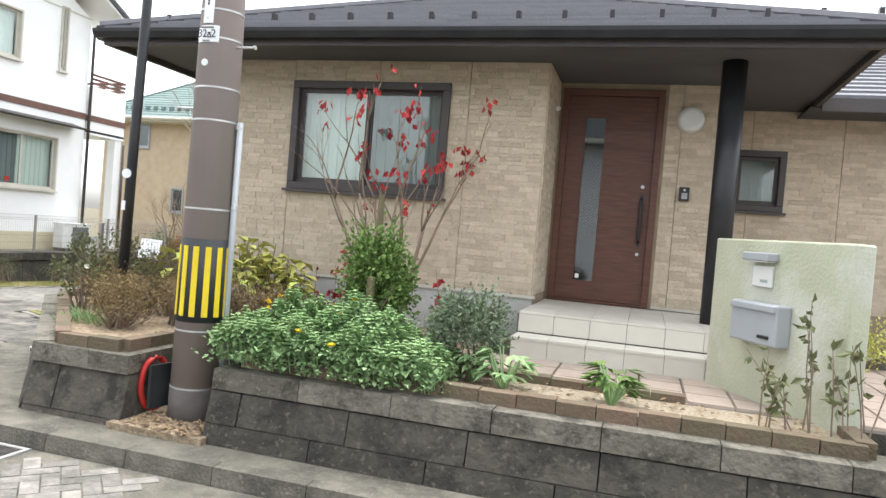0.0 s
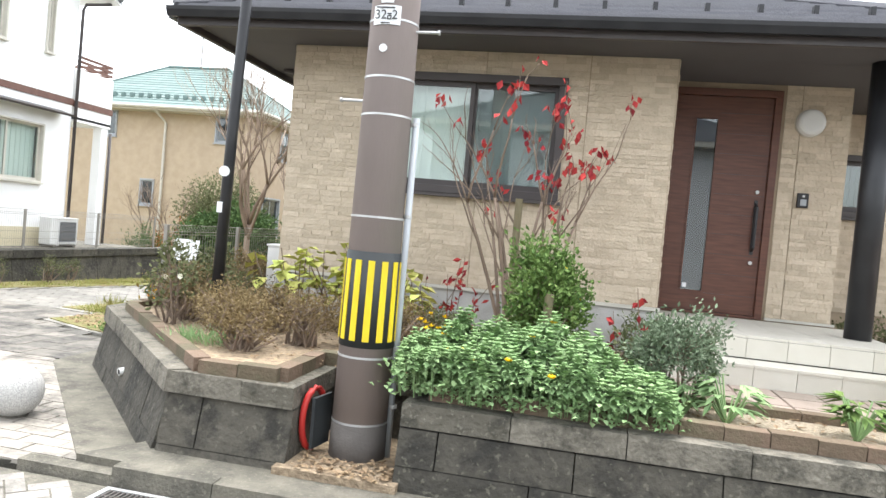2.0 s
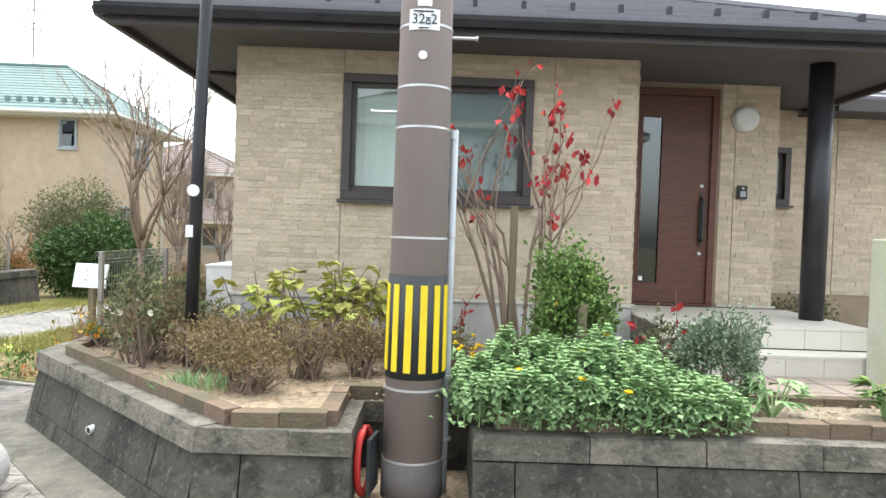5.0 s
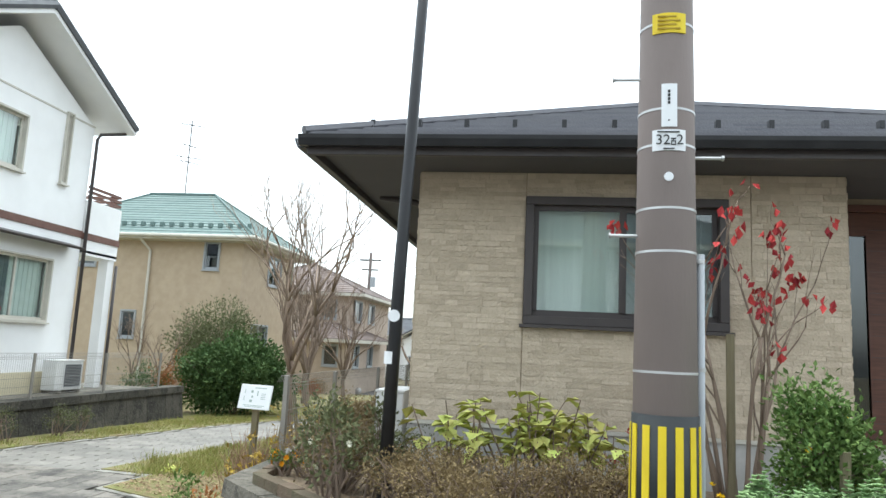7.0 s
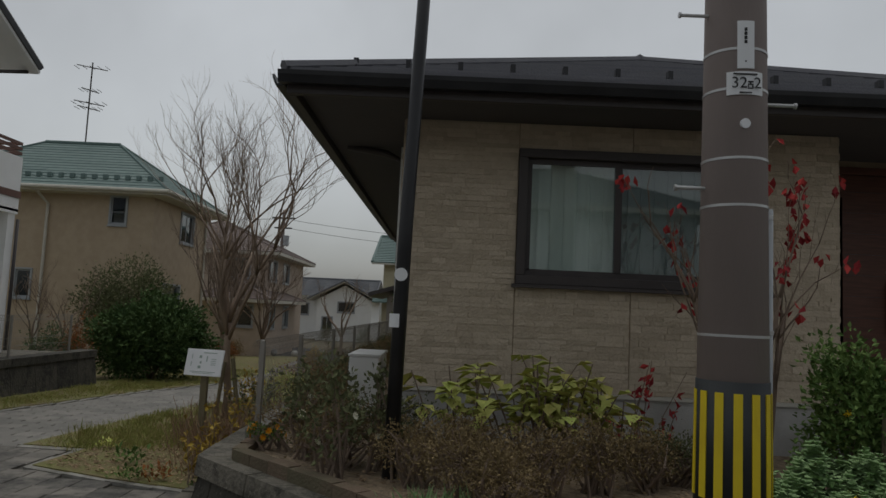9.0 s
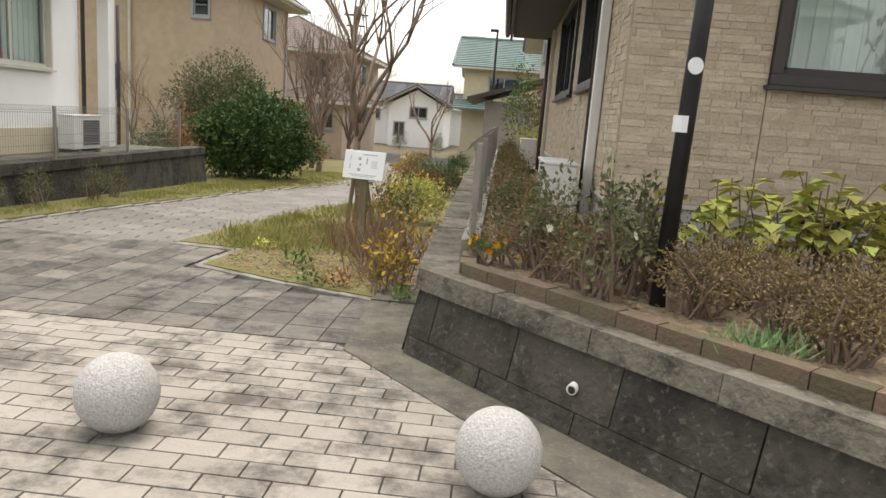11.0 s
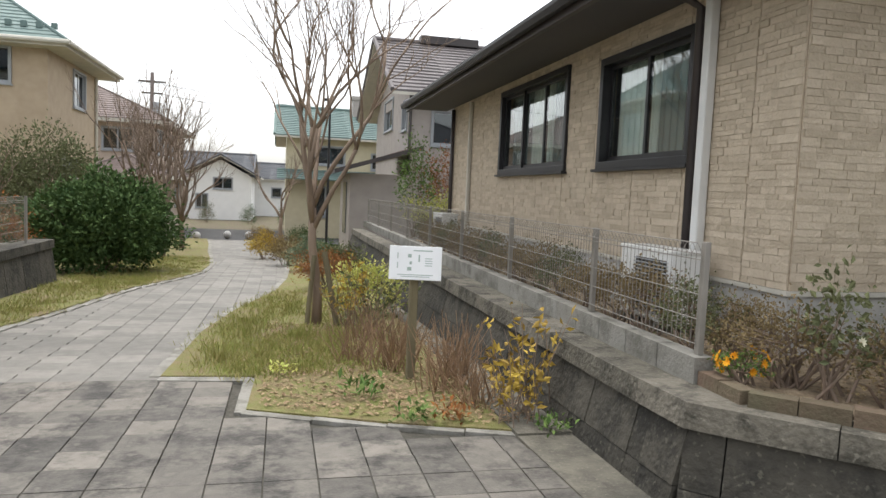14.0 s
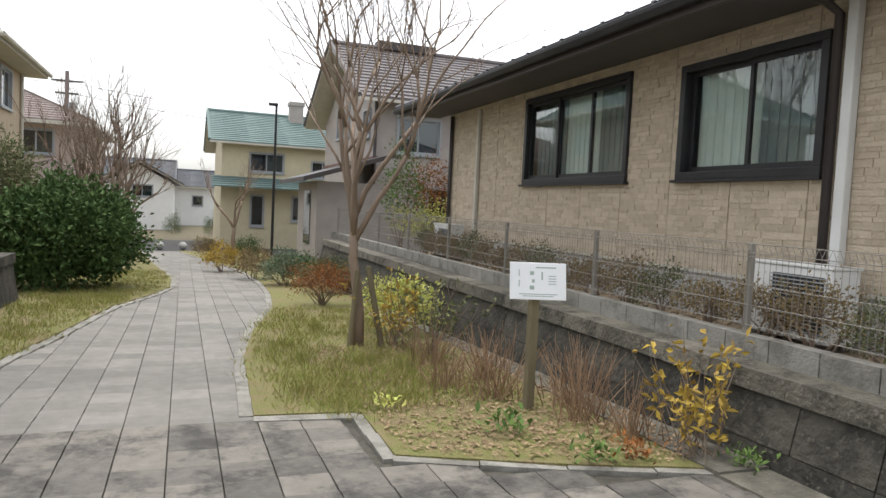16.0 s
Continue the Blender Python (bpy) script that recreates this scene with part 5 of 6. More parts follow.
for k in range(3):
    part("rail", MB().box(-13.2, -11.77, 15.70, 15.74, 4.40 + 0.1 * k, 4.46 + 0.1 * k).box(-11.81, -11.77, 14.6, 15.7, 4.40 + 0.1 * k, 4.46 + 0.1 * k), M["band_brown"], bal)
part("porch_column", MB().box(-12.0, -11.78, 15.5, 15.72, 0.4, 3.25), M["white_wall"], wh)
part("downpipe", MB().tube([(-11.74, 15.76, 3.1), (-11.74, 15.76, 0.5)], 0.033, 10), M["brown_metal"], wh, smooth=True)
part("yellow_plinth", MB().box(-11.7, -11.68, 9.9, 14.0, 0.46, 0.85), M["yellow_wall"], wh)
part("red_tag", MB().box(-11.62, -11.61, 12.3, 12.42, 1.9, 1.99), M["red"], wh)
aircon(-11.4, 13.95, 0.46, 180, "white outdoor air-conditioner unit at the white house")


def simple_house(name, label, x0, x1, y0, y1, zb, ze, wallm, roofm, pitch, wins, roof_kind="hip", ridge=None, over=0.65):
    h = thing(name, ((x0 + x1) / 2, (y0 + y1) / 2, zb), label, "house")
    holes = {"s": [], "e": [], "w": []}
    for s, *r in wins:
        holes[s].append(tuple(r))
    wall("wall_south", "y", y0, -1, x0, x1, zb, ze, 0.2, M[wallm], holes["s"], h)
    wall("wall_east", "x", x1, 1, y0 + 0.2, y1 - 0.2, zb, ze, 0.2, M[wallm], holes["e"], h)
    wall("wall_west", "x", x0, -1, y0 + 0.2, y1 - 0.2, zb, ze, 0.2, M[wallm], holes["w"], h)
    wall("wall_north", "y", y1, 1, x0, x1, zb, ze, 0.2, M[wallm], [], h)
    for s, *r in wins:
        ax, pl, o = {"s": ("y", y0, -1), "e": ("x", x1, 1), "w": ("x", x0, -1)}[s]
        window(h, ax, pl, o, *r, panes=2 if r[1] - r[0] > 0.9 else 1, frame="grey_plastic", glass="glass_dark", curtain=["room_shade_grey", "curtain"], sill=True)
    if roof_kind == "hip":
        hip_roof(h, x0 - over, x1 + over, y0 - over, y1 + over, ze + 0.05, pitch, M[roofm], 16)
        part("eave_board", MB().box(x0 - over, x1 + over, y0 - over, y1 + over, ze - 0.12, ze + 0.035), M["light_trim"], h)
    else:
        ax = roof_kind[-1]
        if ax == "x":
            gable_roof(h, "x", x0 - over, x1 + over, y0 - over, y1 + over, ze, ridge, M[roofm], soffit="light_trim", courses=16)
            for xx in (x0, x1 - 0.2):
                part("gable_wall", MB().hexa([(xx, y0, ze), (xx + 0.2, y0, ze), (xx + 0.2, y1, ze), (xx, y1, ze)], [(xx, (y0 + y1) / 2 - 0.05, ridge - 0.35), (xx + 0.2, (y0 + y1) / 2 - 0.05, ridge - 0.35), (xx + 0.2, (y0 + y1) / 2 + 0.05, ridge - 0.35), (xx, (y0 + y1) / 2 + 0.05, ridge - 0.35)]), M[wallm], h)
        else:
            gable_roof(h, "y", y0 - over, y1 + over, x0 - over, x1 + over, ze, ridge, M[roofm], soffit="light_trim", courses=16)
            xm = (x0 + x1) / 2
            part("gable_wall", MB().hexa([(x0, y0, ze), (x1, y0, ze), (x1, y0 + 0.2, ze), (x0, y0 + 0.2, ze)], [(xm - 0.05, y0, ridge - 0.35), (xm + 0.05, y0, ridge - 0.35), (xm + 0.05, y0 + 0.2, ridge - 0.35), (xm - 0.05, y0 + 0.2, ridge - 0.35)]), M[wallm], h)
    return h


tan = simple_house("tan_house", "tan two-storey house with green tiled hipped roof", -21.2, -13.15, 25.4, 30.6, -0.9, 5.2, "tan_wall", "green_roof", 0.66,
                   [("s", -14.67, -14.04, 4.05, 5.12), ("s", -19.6, -18.9, 4.05, 5.1), ("s", -17.7, -17.08, 1.45, 2.5), ("e", 27.8, 29.2, 3.75, 4.95), ("e", 26.6, 28.2, 0.6, 2.2)])
for i in range(22):
    part("snow_guard", MB().box(-21.0 + 0.38 * i, -20.85 + 0.38 * i, 25.25, 25.35, 5.62, 5.78), M["green_roof"], tan)
part("gutter", MB().tube([(-21.8, 24.68, 5.2), (-12.4, 24.68, 5.2)], 0.07, 8).tube([(-12.42, 24.7, 5.2), (-12.42, 31.2, 5.2)], 0.07, 8), M["light_trim"], tan)
part("downpipe", MB().tube([(-16.9, 24.8, 5.1), (-16.73, 25.3, 4.7), (-16.73, 25.32, -0.8)], 0.05, 8), M["light_trim"], tan)
part("downpipe", MB().tube([(-13.1, 30.45, 5.05), (-13.08, 30.45, -0.8)], 0.05, 8), M["light_trim"], tan)
ant = thing("roof_antenna", (-17.1, 28.0, 7.4), "thin metal television antenna on the green roof", "antenna")
part("mast", MB().tube([(-17.1, 28.0, 7.2), (-17.1, 28.0, 10.6)], 0.03, 6), M["pole_base"], ant)
for z, w in ((10.4, 1.2), (9.5, 0.7), (9.0, 1.2), (8.8, 0.9)):
    part("element", MB().tube([(-17.1 - w / 2, 28.0, z + 0.1), (-17.1 + w / 2, 28.0, z - 0.1)], 0.02, 5), M["pole_base"], ant)
    for k in range(5):
        part("rod", MB().tube([(-17.1 - w / 2 + w * k / 4, 27.8, z), (-17.1 - w / 2 + w * k / 4, 28.2, z)], 0.012, 4), M["pole_base"], ant)
simple_house("pink_house", "pinkish two-storey house with reddish tiled roof", -20, -12.4, 38.5, 47, -1.0, 4.3, "pink_wall", "red_roof", 0.45,
             [("s", -14.8, -13.4, 2.9, 4.0), ("e", 38.5, 40, 2.8, 4.0), ("e", 41.5, 43, 2.8, 4.0), ("e", 38, 39, 0.2, 1.9), ("s", -14.8, -13.2, 0.6, 1.8)])
simple_house("porch_annex", "single-storey pinkish annex with reddish tiled roof", -14.6, -11.7, 34.8, 42, -1.0, 1.8, "pink_wall", "red_roof", 0.4,
             [("s", -12.9, -12.1, 0.5, 1.6), ("e", 36.0, 37.2, 0.4, 1.6), ("e", 39.0, 40.2, 0.4, 1.6)], over=0.5)
simple_house("far_white_house", "white two-storey house with dark grey gable roof", -13.2, -8.9, 57, 64, -1.2, 2.2, "white_wall", "grey_roof", 0.4,
             [("s", -11.6, -10.2, 1.2, 2.1), ("s", -12.8, -11.9, -0.2, 0.9)], "gable_y", 3.7, 0.7)
simple_house("far_grey_roof_house", "low house with a wide dark grey roof", -21.5, -9.5, 59, 66, -1.2, 2.5, "white_wall", "grey_roof", 0.4, [("s", -18.0, -16.5, 0.9, 1.9), ("s", -15.6, -14.2, 0.9, 1.9)], "gable_x", 4.0, 0.7)
simple_house("distant_house", "distant pale house with grey roof", -9.0, -3.6, 66, 72, -1.2, 2.2, "white_wall", "grey_roof", 0.4, [("s", -7.6, -6.7, 0.6, 1.5)], "gable_x", 3.6, 0.6)
yh = simple_house("cream_house", "cream two-storey house with green tiled roof", -6.55, 0.5, 40, 48, -1.0, 4.15, "yellow_wall", "green_roof", 0.4,
                  [("s", -5.3, -3.6, 2.75, 3.75), ("s", -2.3, -1.1, 2.6, 3.5), ("s", -5.2, -4.5, 0.1, 1.7), ("s", -3.2, -2.0, 0.4, 1.7)], "gable_x", 6.0, 0.6)
pr_ = slope_tiles(MB(), (-7.0, 38.9, 0), (0.8, 38.9, 0), (0, 1.15, 0), 0.45, 2.0, 5, 0.8)
part("skirt_roof", pr_, M["green_roof"], yh, "green lower skirt roof")
part("chimney", MB().box(-3.0, -2.3, 43.0, 43.7, 5.2, 6.7).box(-3.06, -2.24, 42.94, 43.76, 6.55, 6.75), M["grey_wall"], yh)
gh = simple_house("taupe_house", "taupe stuccoed two-storey house with mauve-brown gable roof", -3.0, 7.5, 24.7, 32.6, -0.2, 4.5, "grey_wall", "purple_roof", 0.5,
                  [("w", 28.3, 30.3, 3.75, 4.9), ("w", 27.8, 30.2, 1.2, 2.15), ("w", 25.4, 26.3, 3.5, 4.4), ("s", -2.4, -1.0, 3.0, 4.1), ("s", -1.4, 0.6, 0.9, 2.1)], "gable_x", 6.85, 0.72)
part("bay_beam", MB().box(-3.06, -2.95, 24.6, 32.6, 2.75, 2.9), M["band_brown"], gh)
part("downpipe", MB().tube([(-3.05, 24.65, 4.5), (-3.05, 24.65, -0.1)], 0.05, 8), M["brown_metal"], gh)
part("porch_wall", MB().box(-4.9, -3.0, 23.4, 26.6, -0.4, 2.05), M["grey_wall"], gh)
part("porch_roof", MB().hexa([(-5.4, 22.6, 2.0), (-3.0, 22.6, 2.75), (-3.0, 27.2, 2.75), (-5.4, 27.2, 2.0)], [(-5.4, 22.6, 2.12), (-3.0, 22.6, 2.87), (-3.0, 27.2, 2.87), (-5.4, 27.2, 2.12)]), M["brown_metal"], gh)
part("porch_window", MB().box(-4.93, -4.88, 24.3, 25.3, 0.3, 1.8), M["glass_dark"], gh)
part("ridge_vent", MB().box(-2.1, 0.0, 28.4, 28.9, 6.85, 7.12), M["brown_metal"], gh)
simple_house("house_across_street", "plain white house across the street", -6, 5, -16, -9, -0.1, 5.2, "white_wall", "grey_roof", 0.45, [], "hip")

# far street lamp, utility pole and wires
fp = thing("far_lamp_pole", (-4.9, 33, -0.1), "slim black lamp pole by the far crossing", "street lamp")
part("pole", MB().tube([(-4.9, 33, -1.0), (-4.9, 33, 5.2)], [0.06, 0.045], 10), M["black_metal"], fp)
part("lamp_head", MB().box(-5.2, -4.85, 32.9, 33.1, 5.15, 5.25), M["black_metal"], fp)
fu = thing("far_utility_pole", (-14.6, 50, -0.2), "grey utility pole with crossarms and wires", "utility pole")
part("shaft", MB().tube([(-14.6, 50, -1.0), (-14.6, 50, 8.2)], [0.17, 0.11], 10), M["pole"], fu)
part("crossarm", MB().box(-15.4, -13.8, 49.95, 50.05, 7.6, 7.7).box(-15.2, -14.0, 49.95, 50.05, 6.9, 7.0), M["pole_base"], fu)
part("transformer", MB().tube([(-14.3, 49.8, 5.7), (-14.3, 49.8, 6.4)], 0.2, 12), M["grey_plastic"], fu)
for z0, x2, y2, z2 in ((7.6, 8, 52, 7.2), (7.0, 8, 52, 6.4), (7.6, -45, 48, 7.5)):
    part("wire", MB().tube([(-14.6 + (x2 + 14.6) * s, 50 + (y2 - 50) * s, z0 + (z2 - z0) * s - 1.2 * s * (1 - s) * 2) for s in [i / 14 for i in range(15)]], 0.014, 4), M["black_rubber"], fu)

# ---- planting in the garden beds ----
rg = random.Random(3)
mum = thing("chrysanthemum_bed", (-0.8, 5.35, 0.6), "dense low green chrysanthemums with a few yellow flowers", "plant")
lf, fl, st = MB(), MB(), MB()
for k in range(520):
    u = rg.random()
    x, y = -1.52 + 1.56 * u, 5.04 + rg.random() * 0.66
    h = 0.11 + 0.16 * math.sin(math.pi * min(1, max(0.06, (u * 0.84 + 0.12)))) * rg.uniform(0.65, 1.15) * (0.6 + 0.9 * min(1, (y - 5.0) / 0.4))
    h *= 1.0 + 0.55 * noise.noise(Vector((x * 5.5, y * 5.5, 1.7)))
    p = Vector((x, y - 0.07, 0.60 + h))
    st.tube([(x, y, 0.58), p], 0.004, 4)
    for lvl in range(5):
        for j in range(6):
            a = j * 1.05 + lvl * 0.5 + rg.gauss(0, 0.2)
            d = Vector((math.cos(a), math.sin(a), -0.45 + 0.3 * lvl + rg.gauss(0, 0.12))).normalized()
            s = rg.uniform(0.8, 1.2) * (1.15 - 0.15 * lvl)
            q = p + Vector((0, 0, 0.02 * lvl - 0.03))
            lf.leaf(q, d, Vector((0, 0, 1)), 0.050 * s, 0.044 * s)
    for j in range(12):
        q = Vector((x + rg.gauss(0, 0.04), y - 0.05 + rg.gauss(0, 0.05), 0.6 + rg.random() * h))
        lf.leaf(q, (rand_dir(rg, -0.6) + Vector((0, -0.5, 0.1))).normalized(), Vector((0, 0, 1)), 0.042, 0.036)
    if k % 60 == 0:
        for j in range(16):
            a = j * 0.7
            fl.leaf(p + Vector((0, -0.04, 0.03)), Vector((math.cos(a), math.sin(a) - 0.4, 0.5 + 0.3 * (j % 2))).normalized(), Vector((0, 0, 1)), 0.032, 0.016)
part("woody_stem", st, M["leaf_mum"], mum)
part("foliage", lf, M["leaf_mum"], mum)
part("flower_cluster", fl, M["petal_yellow"], mum)
fl2 = MB()
ym = thing("yellow_flower_tuft", (-1.5, 5.75, 0.6), "small tuft of bright yellow chrysanthemums by the pole", "plant")
for k in range(14):
    p = Vector((-1.42 + rg.gauss(0, 0.07), 5.75 + rg.gauss(0, 0.05), 0.86 + rg.gauss(0, 0.05)))
    for j in range(12):
        fl2.leaf(p, (rand_dir(rg, 0) + Vector((0, -0.4, 0.2))).normalized(), Vector((0, 0, 1)), 0.03, 0.014)
part("flower_cluster", fl2, M["petal_yellow"], ym)
l2 = MB()
crown(l2, (-1.42, 5.75, 0.72), (0.13, 0.1, 0.12), 20, 14, 0.05, 0.03, rg)
part("foliage", l2, M["leaf_mum"], ym)

sh1 = shrub("clipped_shrub", (-0.74, 5.95, 0.60), (0.24, 0.22, 0.43), "upright clipped evergreen shrub with yellowish new leaves", "leaf_green", 220, 22, 0.042, 0.024, 9, 11, boxy=0.6, lift=1.12, flowers="petal_yellow", nflow=7, fsize=0.028)
part("stake", MB().tube([(-0.72, 5.74, 0.5), (-0.70, 5.73, 1.2)], 0.03, 8), M["post_wood"], sh1, "weathered wooden stake")
shrub("grey_leaved_shrub", (0.08, 5.55, 0.58), (0.25, 0.22, 0.24), "rounded grey-green small-leaved shrub by the steps", "leaf_grey", 210, 20, 0.034, 0.016, 9, 12, lift=1.45, sigma=0.15)
dry_clump("nandina", (-0.12, 5.9, 0.58), 0.8, 3, "slender nandina with reddish leaf tips", 5, "bark", 0.14, "leaf_red")
shrub("nandina_foliage", (-0.12, 5.9, 0.60), (0.13, 0.12, 0.24), "loose dull green nandina foliage near the steps", "leaf_olive", 40, 12, 0.05, 0.018, 5, 13, lift=1.2)
dry_clump("small_nandina", (-1.62, 7.25, 0.58), 0.75, 8, "small bare nandina with pale red leaves by the plinth", 6, "bark", 0.22, "leaf_red")

dog = thing("dogwood_tree", (-0.99, 6.8, 0.58), "multi-stemmed dogwood with few red autumn leaves and a stake", "tree")
wood, tips = MB(), []
for k in range(9):
    a = 2 * math.pi * k / 9
    d = Vector((math.cos(a) * 0.21 - 0.02, math.sin(a) * 0.12, 1)).normalized()
    limb(wood, Vector((-0.99 + 0.10 * math.cos(a), 6.8 + 0.07 * math.sin(a), 0.55)), d, rg.uniform(0.98, 1.32), 0.019, 3, rg, tips, 0.5, 0.25, (2, 3), 0.46, 6, 0.07)
part("trunk", wood, M["bark"], dog, smooth=True)
rl = MB()
for q, d in tips:
    if q.z < 1.2:
        continue
    if rg.random() < (0.26 if q.x < -0.95 else 0.42):
        for j in range(rg.randint(2, 5)):
            rl.leaf(q + Vector((rg.gauss(0, 0.03), rg.gauss(0, 0.03), rg.gauss(0, 0.03))), (Vector((rg.gauss(0, 0.4), rg.gauss(0, 0.4), -0.8))).normalized(), rand_dir(rg), rg.uniform(0.06, 0.088), rg.uniform(0.04, 0.058))
part("crown", rl, M["leaf_red"], dog)
part("stake", MB().tube([(-1.05, 6.7, 0.5), (-1.05, 6.7, 1.85)], 0.03, 8), M["post_wood"], dog)

hy = thing("hydrangea", (-2.45, 6.9, 0.58), "hydrangea with broad lime and yellowing leaves", "shrub")
wood, lf = MB(), MB()
for k in range(46):
    b = Vector((-2.4 + rg.gauss(0, 0.40), 6.95 + rg.gauss(0, 0.12), 0.57))
    t = b + Vector((rg.gauss(0, 0.15), rg.gauss(0, 0.1) - 0.05, rg.uniform(0.42, 0.80)))
    wood.tube([b, b.lerp(t, 0.5) + Vector((0.02, 0, 0)), t], [0.008, 0.007, 0.004], 5)
    for j in range(8):
        w = b.lerp(t, rg.uniform(0.55, 1.03))
        a = rg.random() * 6.28
        lf.leaf(w, Vector((math.cos(a), math.sin(a), rg.uniform(-0.9, 0.25))).normalized(), Vector((0, 0, 1)), rg.uniform(0.10, 0.17), rg.uniform(0.08, 0.125))
part("woody_stem", wood, M["bark"], hy)
part("foliage", lf, M["leaf_lime"], hy)

az = (("leaf_brown", -4.05, 7.0, 0.34, 0.24), ("leaf_brown", -3.75, 6.55, 0.30, 0.24), ("leaf_olive", -3.45, 6.75, 0.3, 0.25), ("leaf_brown", -3.25, 6.2, 0.27, 0.21), ("leaf_brown", -2.95, 5.85, 0.28, 0.22),
      ("leaf_brown", -2.75, 5.62, 0.22, 0.2), ("leaf_brown", -2.5, 6.05, 0.25, 0.22), ("leaf_brown", -2.15, 6.2, 0.24, 0.22), ("leaf_brown", -1.85, 6.35, 0.24, 0.2), ("leaf_olive", -1.55, 6.5, 0.22, 0.18), ("leaf_brown", -2.95, 6.5, 0.3, 0.22), ("leaf_brown", -4.0, 7.5, 0.26, 0.22))
for i, (mk, x, y, r, h) in enumerate(az):
    shrub("azalea_shrub", (x, y, 0.59), (r, r * 0.9, h), "twiggy brownish winter azalea in the garden bed", mk, 95, 20, 0.022, 0.012, 26, 40 + i, group="azaleas in the garden bed", lift=1.0, sigma=0.17, inner=0.35)
for i, (x, y) in enumerate(((-3.75, 6.1), (-3.5, 6.35), (-4.0, 6.6))):
    shrub("rose_bush", (x, y + 0.15, 0.59), (0.2, 0.18, 0.33), "green rose bush with a few cream blooms", "leaf_olive", 30, 12, 0.045, 0.026, 9, 70 + i, group="rose bushes", flowers="petal_white", nflow=3, fsize=0.03)
lil = thing("iris_clump", (-3.1, 5.62, 0.6), "low clump of strap-like green leaves", "plant")
lf = MB()
for k in range(110):
    b = Vector((-3.12 + rg.gauss(0, 0.11), 5.66 + rg.gauss(0, 0.06), 0.59))
    d = Vector((rg.gauss(0, 0.5), rg.gauss(0, 0.5) - 0.2, 1)).normalized()
    lf.leaf(b, d, rand_dir(rg), rg.uniform(0.10, 0.19), 0.012)
part("foliage", lf, M["leaf_mum"], lil)
shrub("marigold", (-4.33, 7.02, 0.60), (0.15, 0.12, 0.11), "small orange marigolds at the bed corner", "leaf_green", 40, 10, 0.03, 0.012, 8, 81, category="flower", flowers="petal_orange", nflow=28, fsize=0.03)
for i, (x, y, s) in enumerate(((0.38, 5.42, 1.0), (1.05, 5.40, 0.9), (0.15, 5.5, 0.8))):
    hb = thing("hellebore", (x, y, 0.6), "hellebore with long drooping green leaves", "plant", "hellebores in the gravel bed")
    lf, wood = MB(), MB()
    for k in range(22):
        a = rg.random() * 6.28
        e = Vector((x + math.cos(a) * 0.1 * s, y + math.sin(a) * 0.08 * s, 0.6 + rg.uniform(0.1, 0.26) * s))
        wood.tube([(x, y, 0.58), e], 0.005, 4)
        for j in range(4):
            b = a + (j - 1.5) * 0.5
            lf.leaf(e, Vector((math.cos(b), math.sin(b), rg.uniform(-0.45, 0.15))).normalized(), Vector((0, 0, 1)), rg.uniform(0.10, 0.17) * s, rg.uniform(0.03, 0.05) * s)
    part("woody_stem", wood, M["leaf_mum"], hb)
    part("foliage", lf, M["leaf_green" if i == 1 else "leaf_mum"], hb)
dry_clump("bare_rose_twigs", (1.95, 5.3, 0.58), 0.55, 6, "bare thorny rose twigs with a few leaves", 21, "bark", 0.2, "leaf_olive")
dry_clump("bare_rose_twigs", (2.28, 5.38, 0.58), 0.75, 10, "bare thorny rose twigs with a few leaves", 22, "bark", 0.12, "leaf_olive")
shrub("far_shrub", (2.35, 8.9, 0.55), (0.4, 0.3, 0.25), "low olive shrub behind the porch", "leaf_olive", 60, 14, 0.04, 0.025, 6, 90)
shrub("far_shrub", (3.3, 8.6, 0.55), (0.35, 0.3, 0.22), "low yellowish shrub behind the gate wall", "leaf_lime", 50, 14, 0.04, 0.025, 6, 91)
for i in range(17):
    y = 7.75 + 0.55 * i
    shrub("hedge_shrub", (-4.17, y, 0.59), (0.19, 0.31, 0.25 + 0.03 * math.sin(i * 1.7)), "brownish clipped hedge shrub behind the mesh fence", "leaf_brown" if i % 4 else "leaf_olive", 80, 16, 0.028, 0.016, 8, 100 + i, group="hedge behind the fence", boxy=0.3)

# ---- planting along the path ----
def bare_tree(name, base, h, r, seed, label, depth=5, lean=(0, 0), spread=0.5, bark="bark_pale", trunk=0.32, forks=3, flare=0.36):
    rr = random.Random(seed)
    base = settle(base)
    t = thing(name, base, label, "tree", "bare winter trees")
    wd, tips = MB(), []
    b = Vector(base) + Vector((0, 0, -0.05))
    top = b + Vector((lean[0], lean[1], h * trunk))
    wd.tube([b, b.lerp(top, 0.3) + Vector((0.03, 0, 0)), b.lerp(top, 0.7) + Vector((-0.02, 0.02, 0)), top], [r * 1.2, r, r * 0.9, r * 0.8], 9)
    part("trunk", wd, M[bark], t, smooth=True)
    cr = MB()
    for k in range(forks):
        a = 2 * math.pi * k / forks + 0.6
        d = Vector((math.cos(a) * flare, math.sin(a) * flare, 1)).normalized()
        limb(cr, top - Vector((0, 0, 0.05 * k)), d, h * rr.uniform(0.19, 0.25), r * 0.6, depth, rr, tips, spread, 0.22, (2, 3), 0.72, 6, 0.10, 0.64)
    part("crown", cr, M[bark], t, smooth=True)
    return t


